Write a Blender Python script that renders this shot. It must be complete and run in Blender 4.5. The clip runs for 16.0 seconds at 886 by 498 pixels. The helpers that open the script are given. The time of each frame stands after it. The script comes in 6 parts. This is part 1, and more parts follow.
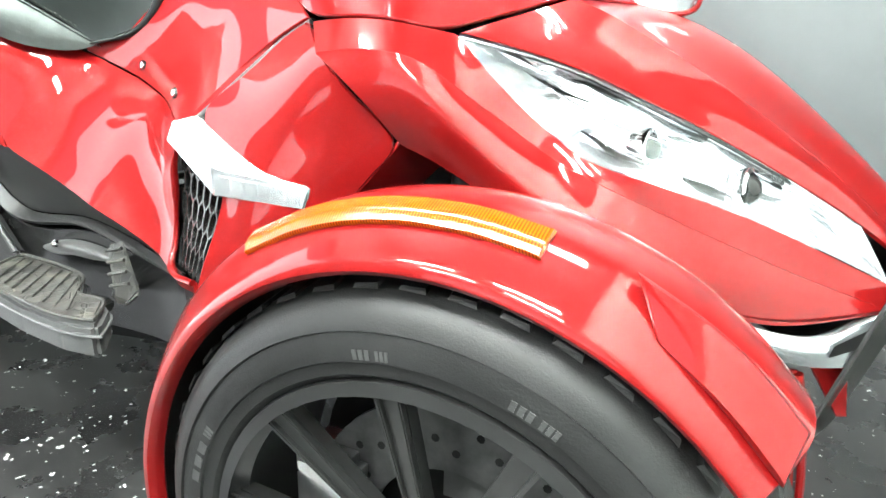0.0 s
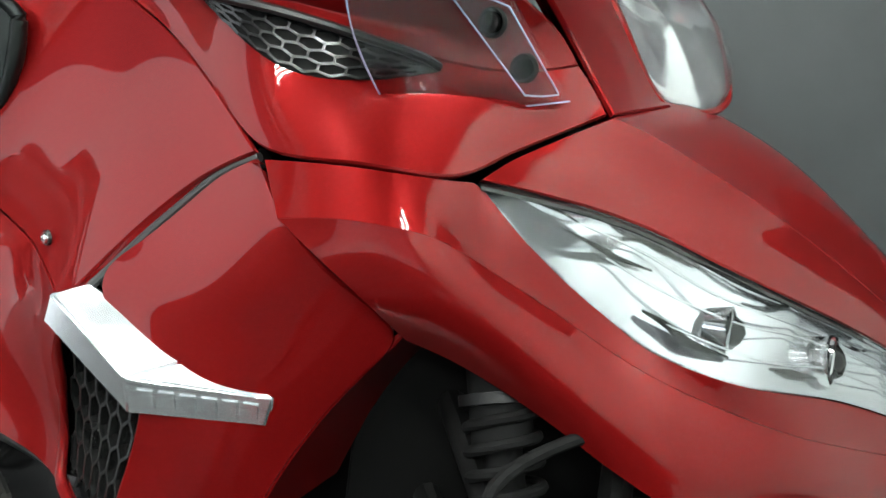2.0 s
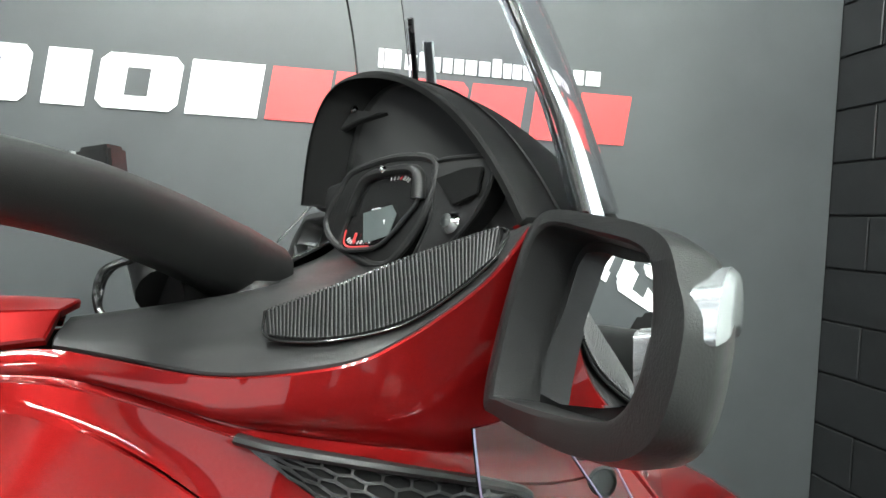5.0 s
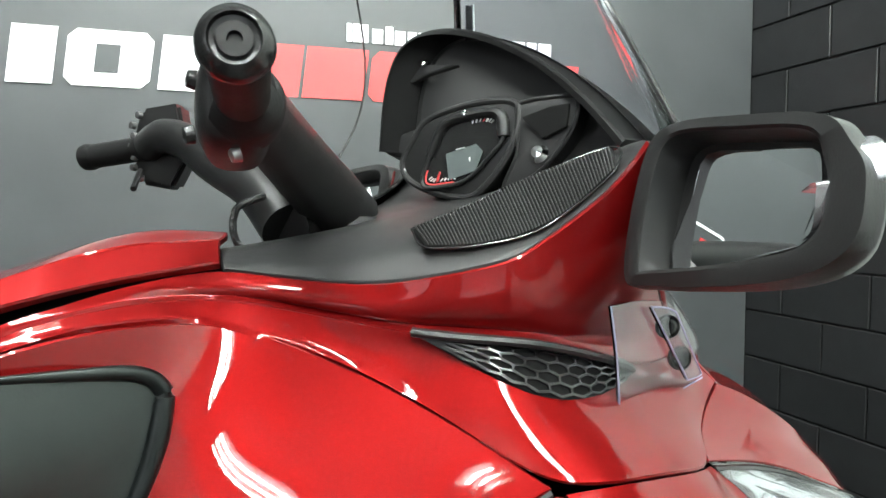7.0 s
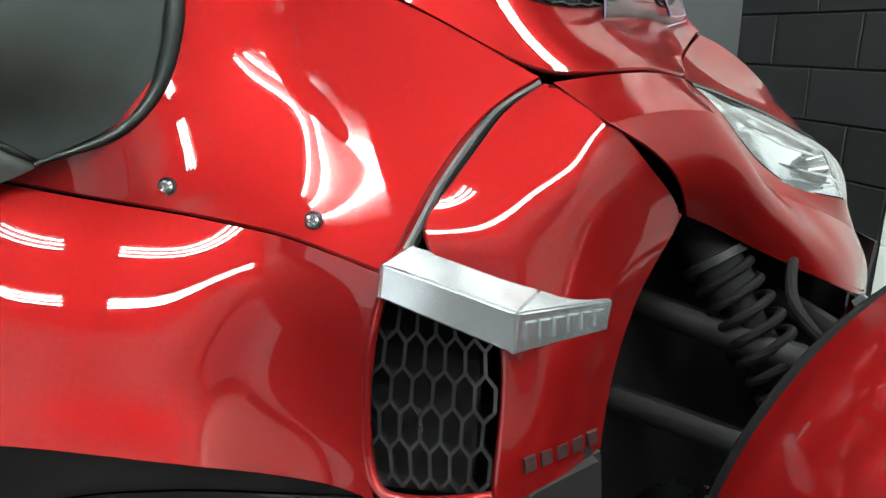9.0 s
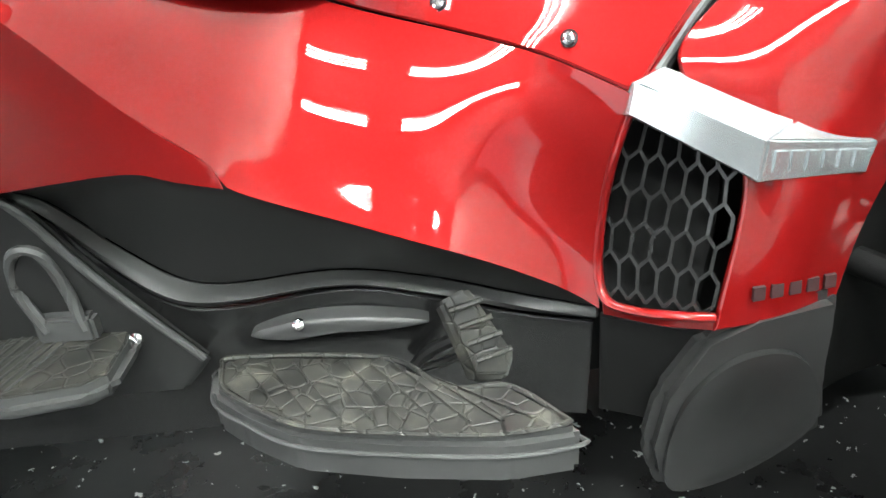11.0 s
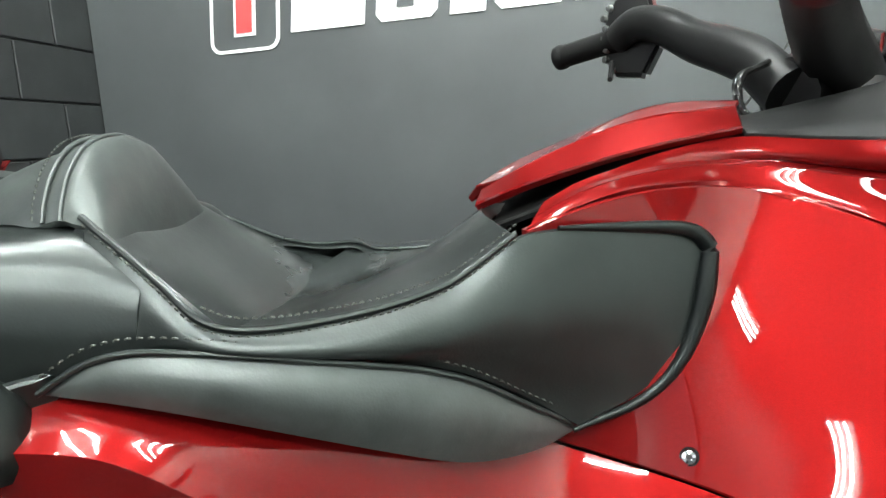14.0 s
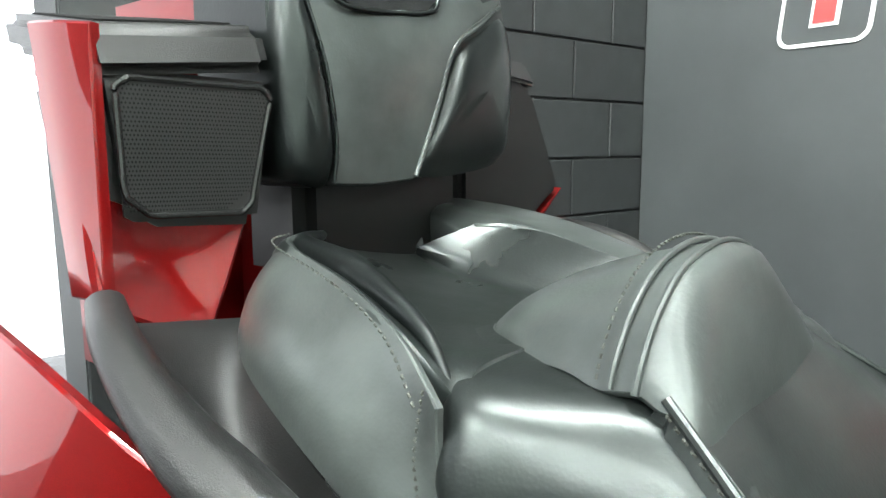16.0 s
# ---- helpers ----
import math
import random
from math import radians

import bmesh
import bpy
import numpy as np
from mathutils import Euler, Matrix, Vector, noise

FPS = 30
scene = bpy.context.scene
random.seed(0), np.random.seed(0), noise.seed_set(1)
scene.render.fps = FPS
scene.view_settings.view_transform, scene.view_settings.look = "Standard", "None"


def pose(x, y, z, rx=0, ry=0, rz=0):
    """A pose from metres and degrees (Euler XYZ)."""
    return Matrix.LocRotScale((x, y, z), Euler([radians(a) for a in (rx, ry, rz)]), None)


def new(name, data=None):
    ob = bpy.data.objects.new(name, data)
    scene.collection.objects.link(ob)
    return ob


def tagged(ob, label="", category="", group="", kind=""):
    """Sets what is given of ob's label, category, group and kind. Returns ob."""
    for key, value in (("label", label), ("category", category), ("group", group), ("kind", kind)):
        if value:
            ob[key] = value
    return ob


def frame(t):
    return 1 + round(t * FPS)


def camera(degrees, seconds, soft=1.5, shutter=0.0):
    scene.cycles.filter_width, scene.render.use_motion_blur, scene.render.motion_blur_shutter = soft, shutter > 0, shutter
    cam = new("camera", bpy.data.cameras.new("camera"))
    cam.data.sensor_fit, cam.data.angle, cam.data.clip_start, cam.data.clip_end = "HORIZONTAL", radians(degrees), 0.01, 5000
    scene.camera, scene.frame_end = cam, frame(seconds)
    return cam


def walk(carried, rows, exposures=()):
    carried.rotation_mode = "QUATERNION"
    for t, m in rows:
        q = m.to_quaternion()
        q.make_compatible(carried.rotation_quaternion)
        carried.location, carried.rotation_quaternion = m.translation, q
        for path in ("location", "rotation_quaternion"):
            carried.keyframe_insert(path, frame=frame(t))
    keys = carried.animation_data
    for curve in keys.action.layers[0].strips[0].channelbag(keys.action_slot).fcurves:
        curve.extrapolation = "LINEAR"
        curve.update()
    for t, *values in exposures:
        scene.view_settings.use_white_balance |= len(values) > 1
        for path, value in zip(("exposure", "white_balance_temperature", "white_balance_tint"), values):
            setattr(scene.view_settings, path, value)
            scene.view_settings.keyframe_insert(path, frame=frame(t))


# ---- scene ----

LENS = 65.5
PATH = [
    (0.0, pose(0.5630, -0.9903, 0.7451, 71.134, -1.320, 25.907)),
    (0.5, pose(0.4992, -0.9794, 0.7825, 70.558, -1.738, 24.416)),
    (1.0, pose(0.4469, -0.8875, 0.7853, 69.293, -1.701, 21.419)),
    (1.5, pose(0.3770, -0.8254, 0.8390, 66.833, -0.042, 21.395)),
    (2.0, pose(0.3118, -0.7649, 0.8992, 67.398, -2.758, 15.180)),
    (2.5, pose(0.2902, -0.7087, 0.9141, 70.963, -3.594, 9.940)),
    (3.0, pose(0.2350, -0.7442, 0.9054, 75.686, -4.307, 3.519)),
    (3.5, pose(0.0824, -0.7875, 0.9816, 76.096, -6.017, -6.425)),
    (4.0, pose(0.0254, -0.7724, 1.0083, 84.054, -5.257, -5.748)),
    (4.5, pose(-0.0078, -0.7173, 1.0180, 88.191, -4.325, -8.682)),
    (4.7, pose(-0.0173, -0.6921, 1.0373, 87.844, -3.492, -8.927)),
    (6.8, pose(-0.2605, -0.7433, 0.9937, 89.080, -0.705, -18.908)),
    (7.0, pose(-0.2681, -0.7490, 0.9714, 87.042, -0.128, -18.422)),
    (7.5, pose(-0.2899, -0.7600, 0.9253, 82.197, 0.047, -18.317)),
    (8.0, pose(-0.2799, -0.7846, 0.8675, 79.535, 1.165, -17.843)),
    (8.5, pose(-0.2761, -0.8068, 0.8236, 75.675, 1.464, -19.276)),
    (8.7, pose(-0.2890, -0.8135, 0.8054, 74.282, 1.494, -19.805)),
    (10.8, pose(-0.3263, -0.8838, 0.7396, 62.928, 3.242, -3.572)),
    (11.0, pose(-0.3424, -0.8814, 0.7476, 62.874, 3.226, -1.432)),
    (11.5, pose(-0.3538, -0.8776, 0.7803, 64.264, 3.957, 2.149)),
    (12.0, pose(-0.3357, -0.8440, 0.8342, 67.549, 5.690, 6.678)),
    (12.5, pose(-0.3378, -0.8206, 0.8518, 71.942, 6.393, 9.450)),
    (13.0, pose(-0.3283, -0.8024, 0.8685, 75.240, 6.417, 11.705)),
    (13.5, pose(-0.4049, -0.7870, 0.8995, 78.684, 4.590, 7.389)),
    (14.0, pose(-0.4156, -0.7668, 0.9268, 81.626, 4.222, 10.798)),
    (14.5, pose(-0.4351, -0.7281, 0.9593, 82.177, 2.852, 21.158)),
    (15.0, pose(-0.4736, -0.6722, 0.9895, 81.907, -1.061, 32.596)),
    (15.5, pose(-0.5376, -0.6315, 0.9844, 81.341, 0.457, 43.554)),
    (16.0, pose(-0.5816, -0.6131, 1.0080, 81.594, 0.314, 51.323)),
]

EXPOSE = [(0.0, 2.2), (0.5, 1.75), (1.0, 1.1), (1.5, 0.55), (2.0, 0.1), (2.5, 0.0), (3.5, 0.0), (4.0, 0.15), (4.7, 0.45), (7.0, 0.45), (8.5, 0.3),
          (11.0, 1.33), (11.5, 1.45), (12.0, 1.35), (13.0, 0.6), (15.0, 0.38), (16.0, 0.78)]
cam = camera(LENS, 16.0)
walk(cam, PATH, EXPOSE)

# ---- world and materials ----
world = bpy.data.worlds.new("world")
scene.world = world
world.use_nodes = True
world.node_tree.nodes["Background"].inputs["Color"].default_value = (0.75, 0.85, 1.0, 1)
world.node_tree.nodes["Background"].inputs["Strength"].default_value = 0.25


class Nodes:
    """A small hand for building node materials."""

    def __init__(self, name):
        self.mat = bpy.data.materials.new(name)
        self.mat.use_nodes = True
        self.tree = self.mat.node_tree
        self.bsdf = self.tree.nodes["Principled BSDF"]

    def add(self, kind, **values):
        node = self.tree.nodes.new(kind)
        for key, value in values.items():
            if key in node.inputs:
                node.inputs[key].default_value = value
        return node

    def link(self, a, out, b, into):
        self.tree.links.new(a.outputs[out], b.inputs[into])

    def coords(self):
        return self.add("ShaderNodeTexCoord")

    def noise(self, scale, detail=4.0, rough=0.6, stretch=None):
        co = self.coords()
        n = self.add("ShaderNodeTexNoise", Scale=scale, Detail=detail, Roughness=rough)
        if stretch:
            m = self.add("ShaderNodeMapping", Scale=stretch)
            self.link(co, "Object", m, "Vector")
            self.link(m, "Vector", n, "Vector")
        else:
            self.link(co, "Object", n, "Vector")
        return n

    def ramp(self, src, out, stops):
        r = self.tree.nodes.new("ShaderNodeValToRGB")
        els = r.color_ramp.elements
        while len(els) < len(stops):
            els.new(0.5)
        for e, (pos, col) in zip(els, stops):
            e.position, e.color = pos, (*col, 1) if len(col) == 3 else col
        self.link(src, out, r, "Fac")
        return r

    def bump(self, src, out, strength, distance):
        b = self.add("ShaderNodeBump", Strength=strength, Distance=distance)
        self.link(src, out, b, "Height")
        self.link(b, "Normal", self.bsdf, "Normal")
        return b


def grey(v):
    return (v, v, v)


def surface(name, base, rough, metal=0.0, vary=0.15, scale=6.0, grain=0.0, grain_scale=300.0, rough_vary=0.08, coat=0.0, spec=0.5):
    k = Nodes(name)
    lo = tuple(max(0.0, c * (1 - vary)) for c in base)
    hi = tuple(min(1.0, c * (1 + vary)) for c in base)
    n = k.noise(scale, 5)
    r = k.ramp(n, "Fac", [(0.3, lo), (0.7, hi)])
    k.link(r, "Color", k.bsdf, "Base Color")
    rr = k.ramp(n, "Fac", [(0.25, grey(max(0.0, rough - rough_vary))), (0.75, grey(min(1.0, rough + rough_vary)))])
    k.link(rr, "Color", k.bsdf, "Roughness")
    k.bsdf.inputs["Metallic"].default_value = metal
    k.bsdf.inputs["Coat Weight"].default_value = coat
    k.bsdf.inputs["Coat Roughness"].default_value = 0.02
    k.bsdf.inputs["Specular IOR Level"].default_value = spec
    if grain:
        g = k.noise(grain_scale, 3)
        k.bump(g, "Fac", grain, 0.001)
    return k.mat


def red_paint():
    k = Nodes("red metallic paint")
    fl = k.noise(2500, 2)
    big = k.noise(3, 3)
    r = k.ramp(fl, "Fac", [(0.35, (0.125, 0.0036, 0.0038)), (0.65, (0.178, 0.0056, 0.0057))])
    k.link(r, "Color", k.bsdf, "Base Color")
    k.bsdf.inputs["Metallic"].default_value = 0.32
    k.bsdf.inputs["Specular IOR Level"].default_value = 0.15
    k.bsdf.inputs["Specular Tint"].default_value = (1.0, 0.06, 0.05, 1)
    rr = k.ramp(big, "Fac", [(0.3, grey(0.30)), (0.7, grey(0.36))])
    k.link(rr, "Color", k.bsdf, "Roughness")
    k.bsdf.inputs["Coat Weight"].default_value = 0.9
    k.bsdf.inputs["Coat Roughness"].default_value = 0.02
    k.bsdf.inputs["Coat IOR"].default_value = 1.42
    wave = k.noise(40, 2)
    k.bump(wave, "Fac", 0.02, 0.001)
    return k.mat


def clear(name, tint=(0.95, 0.97, 1.0), rough=0.02, ior=1.45):
    k = Nodes(name)
    k.bsdf.inputs["Base Color"].default_value = (*tint, 1)
    k.bsdf.inputs["Transmission Weight"].default_value = 1.0
    n = k.noise(25, 3)
    rr = k.ramp(n, "Fac", [(0.4, grey(rough)), (0.8, grey(rough + 0.03))])
    k.link(rr, "Color", k.bsdf, "Roughness")
    k.bsdf.inputs["IOR"].default_value = ior
    return k.mat


def glow(name, color, strength):
    k = Nodes(name)
    k.bsdf.inputs["Base Color"].default_value = (*color, 1)
    k.bsdf.inputs["Emission Color"].default_value = (*color, 1)
    k.bsdf.inputs["Emission Strength"].default_value = strength
    return k.mat


def leather(name, base, rough, spec=0.6):
    k = Nodes(name)
    v = k.noise(15, 6, 0.6)
    r = k.ramp(v, "Fac", [(0.3, tuple(c * 0.5 for c in base)), (0.72, tuple(min(1, c * 1.5) for c in base))])
    k.link(r, "Color", k.bsdf, "Base Color")
    worn = k.noise(7, 4, 0.6)
    rr = k.ramp(worn, "Fac", [(0.34, grey(rough - 0.03)), (0.70, grey(rough + 0.13))])
    k.link(rr, "Color", k.bsdf, "Roughness")
    k.bsdf.inputs["Specular IOR Level"].default_value = spec
    k.bsdf.inputs["Specular Tint"].default_value = (0.92, 1.0, 0.98, 1)
    pores = k.add("ShaderNodeTexVoronoi", Scale=420.0)
    k.link(k.coords(), "Object", pores, "Vector")
    b1 = k.add("ShaderNodeBump", Strength=0.05, Distance=0.001)
    k.link(pores, "Distance", b1, "Height")
    wr = k.noise(28, 5, 0.65)
    b2 = k.add("ShaderNodeBump", Strength=0.09, Distance=0.004)
    k.link(wr, "Fac", b2, "Height")
    k.link(b1, "Normal", b2, "Normal")
    k.link(b2, "Normal", k.bsdf, "Normal")
    return k.mat


def block_paint(name, base, vary, rough):
    k = Nodes(name)
    info = k.add("ShaderNodeObjectInfo")
    n = k.noise(14, 6, 0.7)
    mix = k.add("ShaderNodeMath")
    mix.operation = "MULTIPLY_ADD"
    mix.inputs[1].default_value = 0.25
    k.link(info, "Random", mix, 0)
    k.link(n, "Fac", mix, 2)
    r = k.ramp(mix, "Value", [(0.3, tuple(c * (1 - vary) for c in base)), (0.9, tuple(min(1, c * (1 + vary)) for c in base))])
    k.link(r, "Color", k.bsdf, "Base Color")
    k.bsdf.inputs["Roughness"].default_value = rough
    fine = k.noise(160, 6, 0.7)
    k.bump(fine, "Fac", 0.35, 0.003)
    return k.mat


def floor_mat():
    k = Nodes("black rubber floor with white flecks")
    co = k.coords()
    wob = k.noise(60, 3)
    mixv = k.add("ShaderNodeMixRGB", Fac=0.035)
    k.link(co, "Object", mixv, 1)
    k.link(wob, "Color", mixv, 2)
    v = k.add("ShaderNodeTexVoronoi", Scale=55.0, Randomness=1.0)
    k.link(mixv, "Color", v, "Vector")
    sepr = k.add("ShaderNodeSeparateColor")
    k.link(v, "Color", sepr, "Color")
    lim = k.add("ShaderNodeMath")
    lim.operation = "MULTIPLY"
    lim.inputs[1].default_value = 0.31
    k.link(sepr, "Red", lim, 0)
    less = k.add("ShaderNodeMath")
    less.operation = "SUBTRACT"
    k.link(lim, "Value", less, 0)
    k.link(v, "Distance", less, 1)
    mask = k.ramp(less, "Value", [(0.075, grey(0)), (0.10, grey(1))])
    dust = k.noise(5, 6)
    base = k.ramp(dust, "Fac", [(0.3, grey(0.006)), (0.75, grey(0.02))])
    fin = k.add("ShaderNodeMixRGB")
    k.link(mask, "Color", fin, "Fac")
    k.link(base, "Color", fin, 1)
    fin.inputs[2].default_value = (0.55, 0.56, 0.54, 1)
    k.link(fin, "Color", k.bsdf, "Base Color")
    rr = k.ramp(dust, "Fac", [(0.3, grey(0.2)), (0.8, grey(0.42))])
    k.link(rr, "Color", k.bsdf, "Roughness")
    g = k.noise(220, 3)
    k.bump(g, "Fac", 0.12, 0.001)
    return k.mat


def amber_mat():
    k = Nodes("amber reflector plastic")
    k.bsdf.inputs["Base Color"].default_value = (0.85, 0.26, 0.01, 1)
    k.bsdf.inputs["Roughness"].default_value = 0.12
    k.bsdf.inputs["Coat Weight"].default_value = 0.4
    w = k.add("ShaderNodeTexWave", Scale=130.0)
    k.link(k.coords(), "Object", w, "Vector")
    r = k.ramp(w, "Fac", [(0.2, (0.13, 0.019, 0.0005)), (0.8, (0.30, 0.050, 0.001))])
    k.link(r, "Color", k.bsdf, "Base Color")
    k.bsdf.inputs["Specular IOR Level"].default_value = 0.3
    k.bump(w, "Fac", 0.22, 0.001)
    return k.mat


RED = red_paint()
SMOKY = clear("smoky clear plastic", (0.62, 0.62, 0.68), 0.06, 1.40)
BLACK = surface("textured black plastic", grey(0.013), 0.36, grain=0.3, grain_scale=900, vary=0.25, scale=7, spec=0.36)
DASH = surface("charcoal dashboard plastic", grey(0.017), 0.42, grain=0.35, grain_scale=1100, vary=0.2, scale=8, spec=0.38)
PIANO = surface("smooth black plastic", grey(0.012), 0.22, vary=0.2, scale=12)
# VOID puts the shade of hollows into the colour; matt black parts share it
VOID = surface("near-black for shaded hollows and matt parts", grey(0.006), 0.75, vary=0.3, spec=0.12)
GREYP = surface("worn dark grey plastic", grey(0.038), 0.40, grain=0.3, grain_scale=700, vary=0.25, scale=9)
SEAT = leather("dark charcoal vinyl", (0.0095, 0.0115, 0.011), 0.285, 0.58)
SEATK = leather("black vinyl", (0.004, 0.005, 0.005), 0.29, 0.36)
SEATG = leather("grey vinyl", (0.041, 0.046, 0.0445), 0.34, 0.68)
STITCH = surface("grey thread", (0.045, 0.048, 0.042), 0.8, vary=0.2, scale=200)
SILVER = surface("satin silver paint", (0.56, 0.59, 0.61), 0.24, metal=0.85, vary=0.05, grain=0.05, grain_scale=1500, rough_vary=0.05)
CHROME = surface("chrome", (0.85, 0.85, 0.85), 0.08, metal=1.0, vary=0.03, rough_vary=0.03)
DISCSTEEL = surface("dull brake disc steel", (0.11, 0.11, 0.11), 0.45, metal=1.0, vary=0.3, scale=40)
STEEL = surface("brushed steel", (0.45, 0.45, 0.45), 0.32, metal=1.0, vary=0.2, scale=40)
RUBBER = surface("tyre rubber", grey(0.007), 0.5, grain=0.3, grain_scale=500, vary=0.35, scale=15, spec=0.28)
def dirty_mat():
    k = Nodes("dusty ribbed rubber")
    dust = k.noise(26, 6, 0.7)
    r = k.ramp(dust, "Fac", [(0.38, (0.008, 0.008, 0.0075)), (0.58, (0.021, 0.020, 0.0165)), (0.78, (0.085, 0.080, 0.062))])
    k.link(r, "Color", k.bsdf, "Base Color")
    rr = k.ramp(dust, "Fac", [(0.3, grey(0.34)), (0.7, grey(0.75))])
    k.link(rr, "Color", k.bsdf, "Roughness")
    cell = k.add("ShaderNodeTexVoronoi", Scale=42.0)
    cell.feature = "DISTANCE_TO_EDGE"
    k.link(k.coords(), "Object", cell, "Vector")
    edge = k.ramp(cell, "Distance", [(0.0, grey(0)), (0.07, grey(1))])
    k.bump(edge, "Color", 0.5, 0.002)
    return k.mat


TREADMAT = dirty_mat()
RIM = surface("dark grey painted alloy", grey(0.016), 0.35, metal=0.4, vary=0.15, coat=0.4)
CLEAR = clear("clear plastic", (0.97, 0.96, 1.0), 0.0, 1.28)
LENSGLASS = clear("headlight lens", (0.97, 0.98, 1.0), 0.01)
AMBER = amber_mat()
MIRRORGLASS = surface("mirror", (0.9, 0.92, 0.92), 0.01, metal=1.0, vary=0.01, rough_vary=0.0)
WALLPAINT = surface("dark grey wall paint", (0.054, 0.059, 0.0615), 0.45, vary=0.14, scale=2.5, grain=0.15, grain_scale=120)
BLOCKDARK = block_paint("dark painted block", (0.0234, 0.0257, 0.0265), 0.3, 0.5)
BLOCKBLACK = block_paint("black painted block", (0.013, 0.014, 0.015), 0.3, 0.5)
MORTARBLACK = block_paint("black painted joint", (0.010, 0.011, 0.0115), 0.2, 0.6)
BLOCKWHITE = block_paint("white painted block", (0.74, 0.80, 0.76), 0.05, 0.5)
MORTARDARK = block_paint("dark painted joint", (0.024, 0.026, 0.027), 0.2, 0.6)
MORTARWHITE = block_paint("white painted joint", (0.66, 0.72, 0.68), 0.05, 0.6)
WHITE = surface("white paint", (0.82, 0.83, 0.82), 0.5, vary=0.04)
SIGNWHITE = surface("white vinyl lettering", (0.86, 0.87, 0.88), 0.4, vary=0.03)
SIGNRED = surface("red vinyl lettering", (0.72, 0.06, 0.06), 0.4, vary=0.06)
FLOORMAT = floor_mat()
CEILMAT = surface("black ceiling paint", (0.022, 0.023, 0.023), 0.7, vary=0.06, scale=3)
TUBEMAT = glow("fluorescent tube", (0.94, 1.0, 0.96), 260.0)
DAYLIGHT = glow("bright daylight outside", (0.93, 0.97, 1.0), 1.5)
DAYLIGHT_DIM = glow("daylight outside the shop window", (0.93, 0.97, 1.0), 0.42)
SOUTHMAT = surface("dark grey paint", (0.07, 0.07, 0.07), 0.6, vary=0.08, scale=3)
REFLECTOR = surface("bright lamp reflector", (0.88, 0.90, 0.92), 0.13, metal=0.8, vary=0.03, rough_vary=0.08, scale=30)
FIXTURE = surface("grey fixture enamel", (0.10, 0.10, 0.10), 0.5)
DISPLAY = surface("grey lcd display", (0.09, 0.105, 0.105), 0.2, vary=0.05)
MARK = surface("dark printed mark", (0.016, 0.003, 0.003), 0.6, vary=0.05)
LILAC = surface("polished plastic edge", (0.36, 0.34, 0.50), 0.15, vary=0.1)
PALE = surface("pale printed mark", (0.75, 0.75, 0.75), 0.4, vary=0.05)

# ---- shaping helpers ----
AXIS0, AXIS_TURN = Vector((0, 0.035, 0)), radians(11.9)
AXD = Vector((math.cos(AXIS_TURN), math.sin(AXIS_TURN), 0))
AXN = Vector((-math.sin(AXIS_TURN), math.cos(AXIS_TURN), 0))


def mir(p):
    """The same place on the vehicle's other side."""
    p = Vector(p)
    return p - 2 * (p - AXIS0).dot(AXN) * AXN


def at(s, w, z):
    """A place s along the vehicle's middle line, w to its left, z up."""
    q = AXIS0 + s * AXD + w * AXN
    return Vector((q.x, q.y, z))


def crv(pts, n, smooth=0):
    """A smooth curve through pts, cut into n evenly spaced places."""
    p = [Vector(q) for q in pts]
    if len(p) == 2:
        return [p[0].lerp(p[1], i / (n - 1)) for i in range(n)]
    p = [2 * p[0] - p[1]] + p + [2 * p[-1] - p[-2]]
    dense = []
    for i in range(1, len(p) - 2):
        a, b, c, d = p[i - 1:i + 3]
        for k in range(16):
            t = k / 16
            dense.append(0.5 * (2 * b + (c - a) * t + (2 * a - 5 * b + 4 * c - d) * t * t + (3 * b - a - 3 * c + d) * t ** 3))
    dense.append(p[-2])
    for _ in range(smooth):
        dense = [dense[0]] + [(dense[i - 1] + dense[i] * 2 + dense[i + 1]) / 4 for i in range(1, len(dense) - 1)] + [dense[-1]]
    run = [0.0]
    for a, b in zip(dense, dense[1:]):
        run.append(run[-1] + (b - a).length)
    out, j = [], 0
    for i in range(n):
        want = run[-1] * i / (n - 1)
        while j < len(run) - 2 and run[j + 1] < want:
            j += 1
        f = (want - run[j]) / max(run[j + 1] - run[j], 1e-9)
        out.append(dense[j].lerp(dense[j + 1], min(max(f, 0), 1)))
    return out


def coons(top, bot, left=None, right=None, nu=36, nv=20, bulge=(0, 0, 0), smooth=60):
    """A patch between four edge curves (top and bottom run the same way, left and right run from top to bottom)."""
    t, b = crv(top, nu, smooth), crv(bot, nu, smooth)
    lf = crv(left, nv, smooth) if left else crv([t[0], b[0]], nv)
    rt = crv(right, nv, smooth) if right else crv([t[-1], b[-1]], nv)
    for side, k in ((lf, 0), (rt, -1)):
        da, db = t[k] - side[0], b[k] - side[-1]
        for j in range(nv):
            f = j / (nv - 1)
            side[j] = side[j] + da * (1 - f) + db * f
    bu = Vector(bulge)
    rows = []
    for j in range(nv):
        v = j / (nv - 1)
        row = []
        for i in range(nu):
            u = i / (nu - 1)
            p = t[i] * (1 - v) + b[i] * v + lf[j] * (1 - u) + rt[j] * u
            p -= t[0] * (1 - u) * (1 - v) + t[-1] * u * (1 - v) + b[0] * (1 - u) * v + b[-1] * u * v
            row.append(p + bu * (math.sin(math.pi * u) * math.sin(math.pi * v)))
        rows.append(row)
    return rows


def loft(curves, nu=36, nv=24, smooth=40):
    """A sheet through several curves that run the same way."""
    cs = [crv(c, nu, smooth) for c in curves]
    cols = [crv([c[i] for c in cs], nv) for i in range(nu)]
    return [[cols[i][j] for i in range(nu)] for j in range(nv)]


